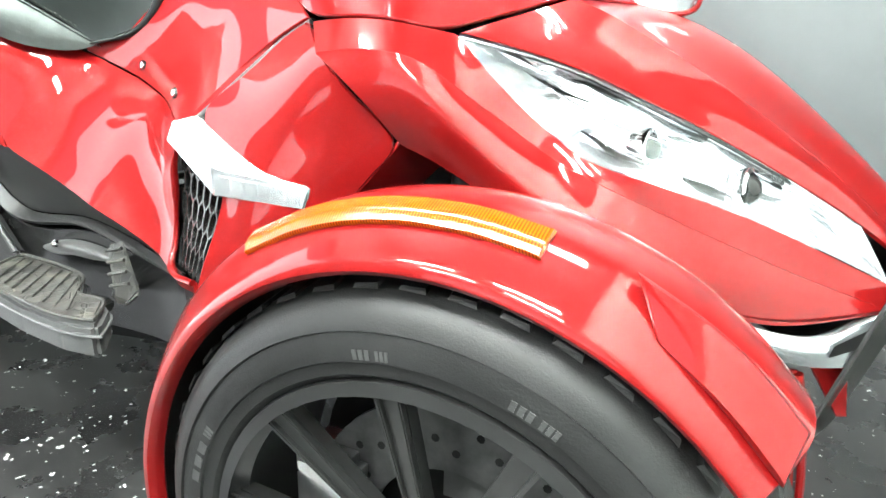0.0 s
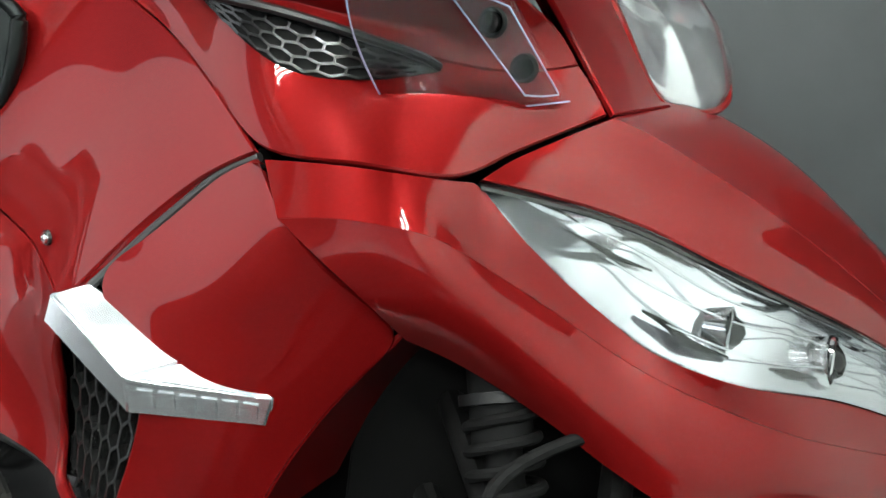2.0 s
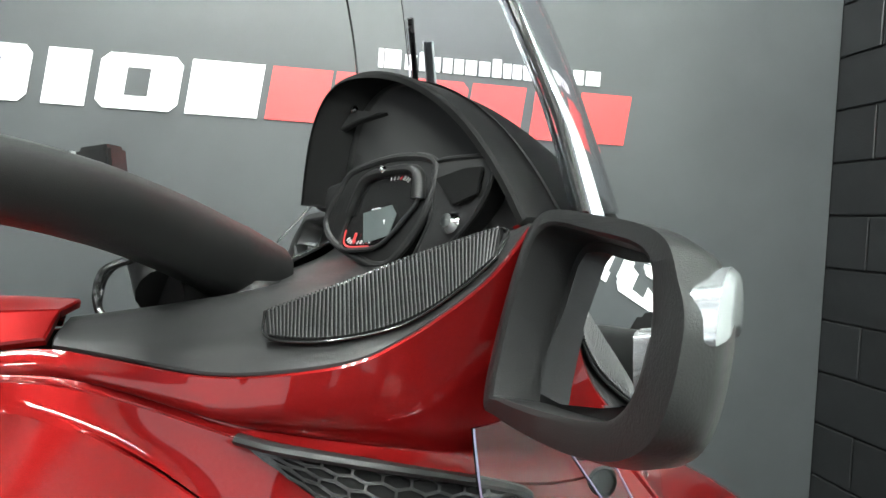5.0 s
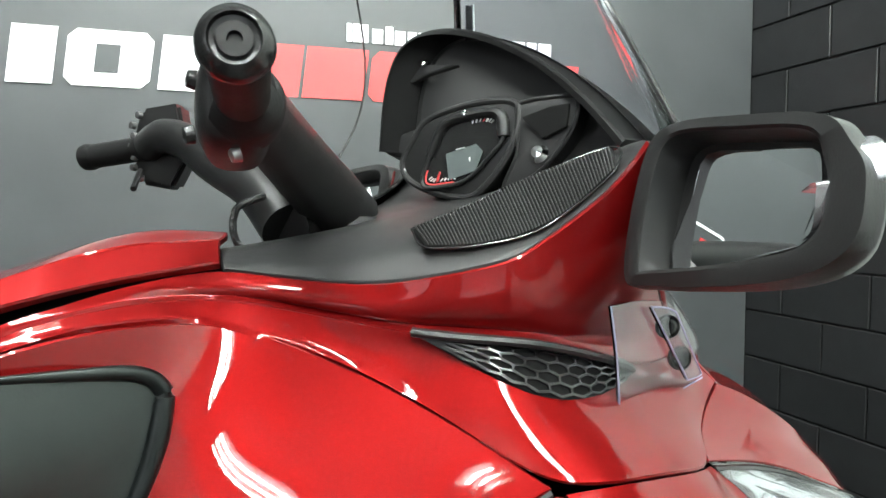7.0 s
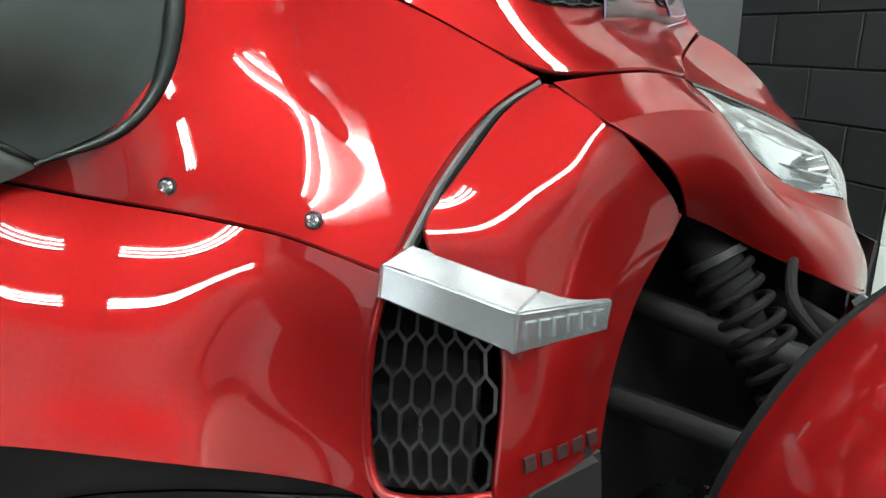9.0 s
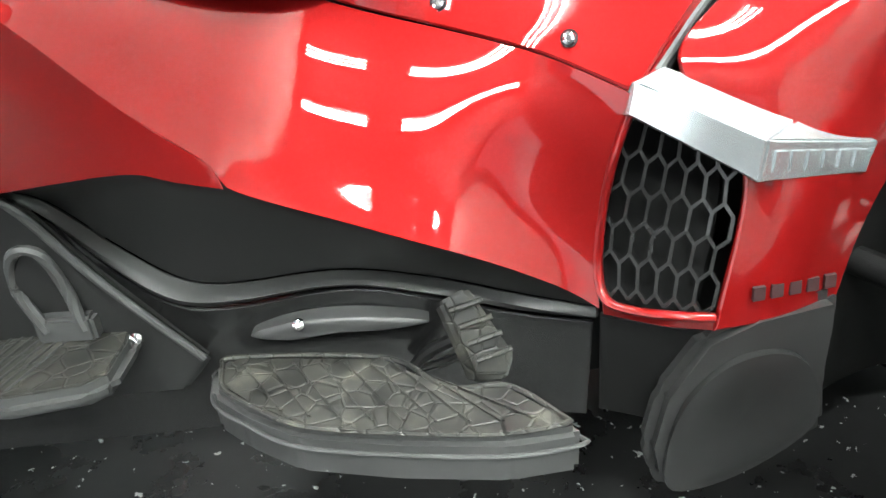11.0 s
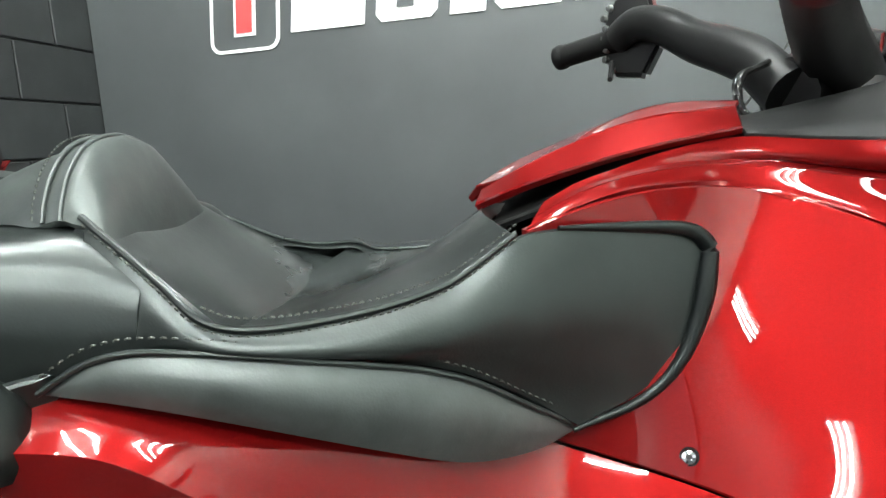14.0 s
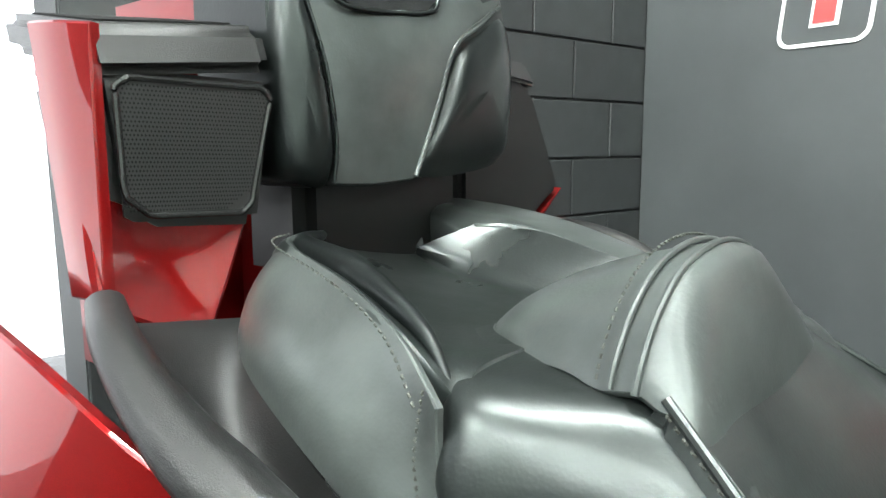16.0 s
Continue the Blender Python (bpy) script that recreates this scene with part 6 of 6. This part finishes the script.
def passenger_sides(f, out):
    z0 = f([(0, 0, 0)])[0]
    part("seat_wing", shell(coons(f([(-0.822, -0.426, 0.888)] + WING_T[1:]), f(WING_B), f([(-0.822, -0.426, 0.888), (-0.822, -0.425, 0.862), (-0.812, -0.426, 0.832), (-0.800, -0.430, 0.800)]), None, 36, 16, f([(0, -0.015, 0)])[0] - z0), 0.003, out=out, lip=0.001), SEATG, pseat, "grey vinyl side wing")
    if out.y > 0:
        return
    part("wing_rim", tube(f([(x, y + 0.017, z - 0.004) for x, y, z in [(-0.838, -0.420, 0.892)] + WING_T[1:]]), 0.015, 12, 40, radii=[0.002, 0.007, 0.011, 0.012, 0.004]), SEATK, pseat, "rolled black rim")
    part("wing_stitching", stitches(f([(x, y - 0.006, z - 0.004) for x, y, z in [(-0.824, -0.428, 0.892)] + WING_T[1:]]), 40, f([(0, -0.003, 0.003)])[0] - z0), STITCH, pseat)
    part("shoulder_stitching", stitches(f([(-0.830, -0.424, 0.894), (-0.830, -0.430, 0.862), (-0.820, -0.432, 0.832), (-0.806, -0.434, 0.800)]), 22, f([(0, -0.003, 0.001)])[0] - z0), STITCH, pseat)
    part("seat_under", shell(coons(f([(-0.750, -0.388, 0.802), (-0.80, -0.432, 0.796), (-0.938, -0.448, 0.852), (-1.07, -0.41, 0.90)]), f([(-0.765, -0.386, 0.765), (-0.81, -0.415, 0.765), (-0.938, -0.43, 0.80), (-1.07, -0.40, 0.84)]), None, None, 20, 6), out=out), SEAT, pseat)


passenger_sides(lambda pts: [Vector(p) for p in pts], Vector((0, -1, 0.35)))
passenger_sides(lambda pts: [Vector((p[0], -0.56 - p[1], p[2] - 0.006)) for p in pts], Vector((0, 1, 0.35)))
part("seat_wing_inner", pillow(closed([(-1.235, -0.170, 0.877), (-1.205, -0.170, 0.944), (-1.145, -0.152, 0.948), (-1.039, -0.142, 0.936), (-0.939, -0.140, 0.911), (-0.981, -0.152, 0.904), (-1.089, -0.162, 0.896)], 64), (0, 0.05, 0), (0.0, -0.014, 0.004)), SEATG, pseat, "grey padded inner face of the far wing")
# front face between both seats
ff_t = [(-0.745, -0.357, 0.898), (-0.756, -0.310, 0.905), (-0.765, -0.24, 0.895), far((-0.778, -0.310, 0.898)), far((-0.799, -0.352, 0.888))]
ff_b = [(-0.640, -0.352, 0.804), (-0.650, -0.315, 0.786), (-0.665, -0.24, 0.775), far((-0.670, -0.315, 0.790)), far((-0.680, -0.360, 0.815))]
part("seat_riser", shell(coons(ff_t, ff_b, None, None, 40, 14, (0.0, 0, 0.0), smooth=2), 0.01, out=(1, 0, 0.3), lip=0.003), SEAT, pseat, "concave front of the passenger seat")
# one skin over both shoulders and the flat between them
SHOULDER = [[(-0.704, -0.374, 0.800), (-0.742, -0.388, 0.798), (-0.776, -0.400, 0.793), (-0.795, -0.420, 0.790), (-0.815, -0.428, 0.790)],
            [(-0.700, -0.377, 0.822), (-0.738, -0.391, 0.826), (-0.780, -0.411, 0.832), (-0.812, -0.430, 0.842), (-0.845, -0.408, 0.862)],
            [(-0.699, -0.370, 0.844), (-0.738, -0.384, 0.855), (-0.782, -0.404, 0.864), (-0.815, -0.420, 0.875), (-0.860, -0.394, 0.885)],
            [(-0.702, -0.358, 0.857), (-0.740, -0.369, 0.875), (-0.784, -0.386, 0.884), (-0.824, -0.402, 0.891), (-0.880, -0.378, 0.893)],
            [(-0.708, -0.342, 0.862), (-0.748, -0.349, 0.888), (-0.792, -0.354, 0.894), (-0.850, -0.350, 0.898), (-0.900, -0.335, 0.895)],
            [(-0.744, -0.290, 0.864), (-0.766, -0.290, 0.890), (-0.800, -0.290, 0.896), (-0.855, -0.290, 0.896), (-0.905, -0.290, 0.894)]]
part("seat_shoulder", shell(loft(SHOULDER + [[far((x - d, y, z)) for d, (x, y, z) in zip((0.050, 0.036, 0.020, 0.008, 0.0), row)] for row in SHOULDER[::-1]], 36, 84, 6), 0.006, out=(0, 0, 1), lip=0.003), SEAT, pseat, "glossy dark seat shoulder")
# hump: a padded roll across the seat with a leaning front
hm = []


def hp(u, w, z):
    return Vector((u - 0.19 * w, -0.262 + w, z))


for k, w in enumerate((-0.098, -0.092, -0.076, -0.046, 0.0, 0.046, 0.076, 0.092, 0.098)):
    s = 1 - (abs(w) / 0.1) ** 2.4
    hgt = 0.884 + 0.071 * max(0.0, s) ** 0.6
    tail = 0.034 * (abs(w) / 0.1) ** 6
    hm.append([hp(-0.736 - 0.006 * s, w, 0.862), hp(-0.750 - 0.004 * s, w, 0.5 * (0.862 + hgt) + 0.008), hp(-0.768, w, hgt - 0.004), hp(-0.780, w, hgt), hp(-0.800, w, hgt - 0.004), hp(-0.850 + tail, w * 0.98, 0.5 * (hgt + 0.894) + 0.012 * s), hp(-0.890 + 1.5 * tail, w * 0.95, 0.25 * hgt + 0.75 * 0.894 + 0.008 * s), hp(-0.918 + 2 * tail, w * 0.88, 0.892)])
hump = part("lumbar_hump", shell(loft(hm, 40, 44, 6), 0.006, out=(0, 0, 1), lip=0.003), SEATG, pseat, "padded grey lumbar hump with double stitching")
ridge_pts = [Vector(r[3]) + Vector((0.001, 0, 0.001)) for r in hm]
part("hump_piping", tube(ridge_pts, 0.0021, 8, 60), SEATG, hump)
part("hump_piping", tube([p + Vector((-0.014, 0, -0.0005)) for p in ridge_pts], 0.0019, 8, 60), SEATG, hump)
bm = stitches([p + Vector((-0.022, 0, 0.0)) for p in ridge_pts], 50, (0, 0, 0.002))
part("hump_stitching", bm, STITCH, hump)
part("seam", tube([Vector((r[-1].x + 0.008, r[-1].y, 0.8965)) for r in hm], 0.0018, 6, 40), SEATK, hump, "dark seam round the hump")
for side in (hm[1], hm[-2]):
    part("seam", tube([Vector((p.x, p.y, 0.8995 - 0.003 * i / 4)) for i, p in enumerate(side[2:])], 0.0016, 6, 40), SEATK, hump)

# ---- backrest ----
def bk(y, z, d=0.0):
    """On the backrest's face: y across, z up, d forward."""
    return Vector((-1.100 - 0.087 * (y + 0.238) - 0.12 * (z - 1.05) + d, y, z))


back = part("backrest", pillow(closed([bk(-0.352, 0.982), bk(-0.372, 1.00), bk(-0.376, 1.10), bk(-0.362, 1.20), bk(-0.30, 1.265), bk(-0.17, 1.265), bk(-0.112, 1.20), bk(-0.098, 1.10), bk(-0.112, 1.03), bk(-0.140, 0.992), bk(-0.24, 0.982)], 88), -AXD * 0.10, AXD * 0.014), SEATK, bike, "dark vinyl passenger backrest with a grey middle")
part("grey_panel", shell(coons([bk(-0.330, 1.245, 0.004), bk(-0.235, 1.255, 0.006), bk(-0.140, 1.245, 0.004)], [bk(-0.336, 0.978, 0.010), bk(-0.292, 0.976, 0.014), bk(-0.248, 0.980, 0.012)],
                               [bk(-0.330, 1.245, 0.004), bk(-0.350, 1.190, 0.008), bk(-0.347, 1.130, 0.014), bk(-0.334, 1.072, 0.017), bk(-0.330, 1.013, 0.016), bk(-0.336, 0.978, 0.010)],
                               [bk(-0.140, 1.245, 0.004), bk(-0.108, 1.190, 0.004), bk(-0.108, 1.150, 0.008), bk(-0.150, 1.124, 0.013), bk(-0.190, 1.098, 0.018), bk(-0.220, 1.040, 0.019), bk(-0.248, 0.980, 0.012)], 40, 50, AXD * 0.006), 0.006, out=(1, 0, 0), lip=0.002), SEATG, back, "grey vinyl middle panel")
part("bolster", pillow(closed([bk(-0.338, 0.979, 0.006), bk(-0.333, 1.013, 0.010), bk(-0.337, 1.072, 0.010), bk(-0.349, 1.128, 0.008), bk(-0.364, 1.150, 0.0), bk(-0.377, 1.10, -0.004), bk(-0.379, 1.03, -0.004), bk(-0.374, 0.990, 0.0), bk(-0.360, 0.979, 0.004)], 64), -AXD * 0.06, AXD * 0.018 + Vector((0, -0.004, 0))), SEATK, back, "padded black side bolster")
part("bolster", pillow(closed([bk(-0.246, 0.984, 0.008), bk(-0.217, 1.040, 0.012), bk(-0.187, 1.096, 0.010), bk(-0.150, 1.122, 0.006), bk(-0.110, 1.143, 0.0), bk(-0.096, 1.11, -0.004), bk(-0.098, 1.07, -0.004), bk(-0.114, 1.02, 0.0), bk(-0.138, 0.990, 0.004)], 64), -AXD * 0.06, AXD * 0.018), SEATK, back, "padded black side bolster")
part("back_piping", tube([bk(-0.249, 0.983, 0.016), bk(-0.221, 1.040, 0.020), bk(-0.191, 1.098, 0.018), bk(-0.150, 1.124, 0.012), bk(-0.108, 1.150, 0.004)], 0.0022, 8, 50), SEATG, back)
part("back_piping", tube([bk(-0.335, 0.980, 0.014), bk(-0.331, 1.013, 0.018), bk(-0.335, 1.072, 0.018), bk(-0.348, 1.130, 0.014)], 0.0018, 8, 40), SEATK, back)
part("back_stitching", stitches([bk(-0.253, 0.983, 0.020), bk(-0.226, 1.040, 0.023), bk(-0.196, 1.100, 0.021), bk(-0.153, 1.128, 0.015), bk(-0.114, 1.152, 0.008)], 40, AXD * 0.002), STITCH, back)
plate = [bk(-0.306, 1.120, 0.022), bk(-0.226, 1.126, 0.022), bk(-0.210, 1.140, 0.021), bk(-0.208, 1.175, 0.018), bk(-0.335, 1.170, 0.018), bk(-0.330, 1.134, 0.021)]
part("back_badge", slab(plate, -AXD * 0.004, 0.001), PIANO, back, "dark inset plate")
part("back_badge_rim", tube([p + AXD * 0.001 for p in closed(plate, 40)] + [closed(plate, 40)[0] + AXD * 0.001], 0.002, 6, 80), SEATK, back)
part("back_mount", box((-0.06, -0.11, -0.06), (0.03, 0.11, 0.06), 0.015, m=Matrix.Translation(bk(-0.238, 0.945, -0.08)) @ pose(0, 0, 0, 0, 0, 11.9)), BLACK, back, "black backrest mount")

# ---- speaker pods, rails, trunk ----
def pod(f, out):
    z0 = f([(0, 0, 0)])[0]
    TL, TR, BR, BL = f([(-1.075, -0.508, 1.062), (-1.081, -0.375, 1.058), (-1.080, -0.394, 0.950), (-1.075, -0.497, 0.966)])
    BC = f([(-1.076, -0.476, 0.954)])[0]
    fw = f([(1, 0.05, 0)])[0] - z0
    p = part("speaker_pod", slab([TL, TR, BR, BC, BL], -fw * 0.16, 0.008), BLACK, bike, "black speaker pod with a perforated grille")
    q = [v + fw * 0.001 for v in f([(-1.075, -0.494, 1.055), (-1.081, -0.382, 1.052), (-1.080, -0.404, 0.961), (-1.075, -0.492, 0.963)])]
    part("grille_plate", slab([q[0], q[1], q[2], q[2].lerp(q[3], 0.82), q[3].lerp(q[0], 0.15)], fw * 0.003, 0.0015), DASH, p, "perforated dark speaker grille")
    bm = bmesh.new()
    for a in range(40):
        for b in range(30):
            u, v = (a + 0.5 + 0.5 * (b % 2)) / 41, (b + 0.7) / 31
            if v > 0.86 and u > 0.9 - (v - 0.86):
                continue
            c = q[0].lerp(q[1], u).lerp(q[3].lerp(q[2], u), v) + fw * 0.0052
            e1, e2 = (q[1] - q[0]).normalized() * 0.00075, Vector((0, 0, 0.00095))
            bm.faces.new([bm.verts.new(c + w) for w in (e1, e2, -e1, -e2)])
    part("grille_hole", bm, VOID, p, smooth=False)
    corner = [q[0], q[1], q[2], q[2].lerp(q[3], 0.82), q[3].lerp(q[0], 0.15)]
    part("grille_rim", tube([a.lerp(b, k / 12) + fw * 0.003 for a, b in zip(corner, corner[1:] + corner[:1]) for k in range(1, 12)] + [corner[0].lerp(corner[1], 1 / 12) + fw * 0.003], 0.0024, 8, 160), PIANO, p, "smooth black grille surround")
    lid = f([(-1.078, -0.512, 1.088), (-1.082, -0.384, 1.098), (-1.30, -0.360, 1.135), (-1.30, -0.525, 1.125)])
    part("pod_lid", slab(lid, f([(0.012, 0.002, -0.035)])[0] - z0, 0.009, None, 3), BLACK, p, "smooth black pod top")
    part("pod_lid_tray", slab([v.lerp(sum(lid, Vector()) / 4, 0.22) + Vector((0, 0, 0.0015)) for v in lid], (0, 0, -0.006), 0.002), VOID, p)
    part("red_pod_base", shell([coons(f([(-1.086, -0.512, 0.988), (-1.086, -0.472, 0.966), (-1.090, -0.400, 0.956)]), f([(-1.058, -0.514, 0.908), (-1.062, -0.480, 0.888), (-1.070, -0.441, 0.870)]), None, None, 20, 12, fw * -0.014),
                                coons(f([(-1.140, -0.530, 1.095), (-1.105, -0.522, 1.092), (-1.072, -0.506, 1.088)]), f([(-1.110, -0.522, 0.905), (-1.085, -0.518, 0.907), (-1.060, -0.512, 0.910)]), None, None, 20, 14)], 0.006, out=f([(0.5, -1, 0.2)])[0] - z0), RED, bike, "glossy red base of the speaker pod")
    rail = f([(-1.048, -0.514, 0.912), (-1.000, -0.520, 0.898), (-0.955, -0.518, 0.880), (-0.905, -0.510, 0.860), (-0.855, -0.496, 0.842), (-0.808, -0.476, 0.815), (-0.780, -0.445, 0.786)])
    part("grab_rail", tube(rail, 0.018, 14, 50, flat=0.75, radii=[0.012, 0.019, 0.021, 0.019, 0.018, 0.018, 0.022]), BLACK, bike, "black passenger grab rail")
    part("rail_tray", shell(coons(f([(-1.08, -0.405, 0.880), (-0.938, -0.445, 0.838), (-0.80, -0.425, 0.790)]), f([(-1.06, -0.505, 0.895), (-0.94, -0.505, 0.858), (-0.80, -0.462, 0.795)]), None, None, 24, 10, (0, 0, -0.035)), 0.004, out=(0, 0, 1)), BLACK, bike, "black trough between seat and rail")
    part("rail_end_pad", pillow(closed(f([(-0.775, -0.400, 0.790), (-0.800, -0.440, 0.822), (-0.830, -0.470, 0.838), (-0.812, -0.475, 0.800), (-0.780, -0.440, 0.745), (-0.765, -0.405, 0.745)]), 36), f([(-0.02, 0.03, 0)])[0] - z0, f([(0.014, -0.012, 0.006)])[0] - z0), SEAT, bike, "soft black pad at the rail end")
    part("pannier", shell(coons(f([(-0.800, -0.440, 0.785), (-0.90, -0.520, 0.845), (-1.02, -0.560, 0.890), (-1.20, -0.585, 0.905), (-1.52, -0.58, 0.90)]), f([(-0.860, -0.400, 0.510), (-0.95, -0.47, 0.46), (-1.05, -0.55, 0.42), (-1.20, -0.59, 0.40), (-1.52, -0.58, 0.42)]), None, None, 40, 26, f([(0.02, -0.05, 0)])[0] - z0), 0.006, out=out), RED, bike, "glossy red rear pannier")


pod(lambda pts: [Vector(p) for p in pts], Vector((0, -1, 0.35)))
far_pod = part("speaker_pod", slab([(-1.19, -0.10, 1.10), (-1.20, 0.000, 1.097), (-1.20, 0.030, 1.075), (-1.20, 0.082, 0.956), (-1.20, 0.030, 0.916), (-1.19, -0.10, 0.925)], (-0.16, 0.02, 0), 0.008), BLACK, bike, "black speaker pod")
part("pod_lid", slab([(-1.185, -0.10, 1.112), (-1.195, 0.008, 1.110), (-1.195, 0.030, 1.082), (-1.185, -0.10, 1.098)], (-0.17, 0.02, 0), 0.004), GREYP, far_pod)
part("red_pod_base", slab([(-1.198, 0.086, 0.956), (-1.198, 0.030, 0.913), (-1.198, -0.02, 0.900), (-1.198, 0.02, 0.890)], (-0.14, 0.02, 0), 0.003), RED, bike, "glossy red base of the speaker pod")
part("grab_rail", tube([(-1.20, 0.0, 0.920), (-1.14, 0.0, 0.914), (-1.08, 0.0, 0.911), (-1.02, 0.0, 0.897), (-0.96, -0.01, 0.870)], 0.012, 12, 40), BLACK, bike, "black passenger grab rail")
trunk = part("trunk", box((-0.22, -0.16, -0.30), (0.16, 0.16, 0.20), 0.07, seg=4, m=Matrix.Translation(at(-1.42, 0, 0.98)) @ pose(0, 0, 0, 0, 0, 11.9)), RED, bike, "glossy red rear trunk")
part("trunk_trim", box((-0.22, -0.165, -0.012), (0.165, 0.165, 0.012), 0.008, m=Matrix.Translation(at(-1.42, 0, 1.10)) @ pose(0, 0, 0, 0, 0, 11.9)), BLACK, trunk, "black trunk seam trim")
# tail filler, near-black to paint the shade under the seat
part("rear_underbody", box((-0.35, -0.15, -0.2), (0.35, 0.15, 0.14), 0.05, m=Matrix.Translation(at(-1.05, 0, 0.66)) @ pose(0, 0, 0, 0, 0, 11.9)), VOID, bike, "rear underbody filler with its shade painted near-black")
part("antenna", tube([at(-0.1, 0.42, 0.9), at(0.12, 0.52, 1.2), at(0.05, 0.52, 1.62)], 0.002, 6, 24), PIANO, bike, "thin black antenna")

# ---- painted concrete blocks of the walls ----
def block_mesh(name, w, mat):
    me = bpy.data.meshes.new(name)
    b = slab([(0, 0, 0), (0, w - 0.006, 0), (0, w - 0.006, COURSE - 0.006), (0, 0, COURSE - 0.006)], (-0.009, 0, 0), 0.0022, None, 1)
    b.to_mesh(me)
    b.free()
    me.materials.append(mat)
    return me


def block_wall(x, flip, y_lo, y_hi, z_off, mat, parent, z_max=TOP, z_min=0.0):
    whole, cuts = block_mesh("brick", BLOCK, mat), {}
    k = 0
    z = z_off
    while z < z_max - 0.02:
        zz = z
        z += COURSE
        k += 1
        if zz < z_min - 0.001:
            continue
        y = y_hi - (BLOCK / 2 if k % 2 else BLOCK)
        tops = [(y, y_hi)]
        while y > y_lo + 0.02:
            tops.append((max(y - BLOCK, y_lo), y))
            y -= BLOCK
        for a, b in tops:
            w = round(b - a, 3)
            if w < 0.03 or zz + COURSE > z_max + 0.001:
                continue
            me = whole if abs(w - BLOCK) < 0.002 else cuts.setdefault(w, block_mesh("brick", w, mat))
            ob = new("brick", me)
            ob.parent = parent
            ob.matrix_basis = Matrix.Translation((x, a + 0.003, zz + 0.003)) @ (Matrix.Diagonal((-1, 1, 1, 1)) if flip else Matrix())


block_wall(EAST + 0.009, False, DARK_TO, NORTH, 0.006, BLOCKBLACK, wall_east, 2.4)
block_wall(EAST + 0.009, False, -0.95, DARK_TO, 0.006, BLOCKWHITE, wall_east_white, 2.4)
block_wall(WEST - 0.009, True, WEST_END, NORTH, 0.021, BLOCKDARK, wall_west, 2.4)
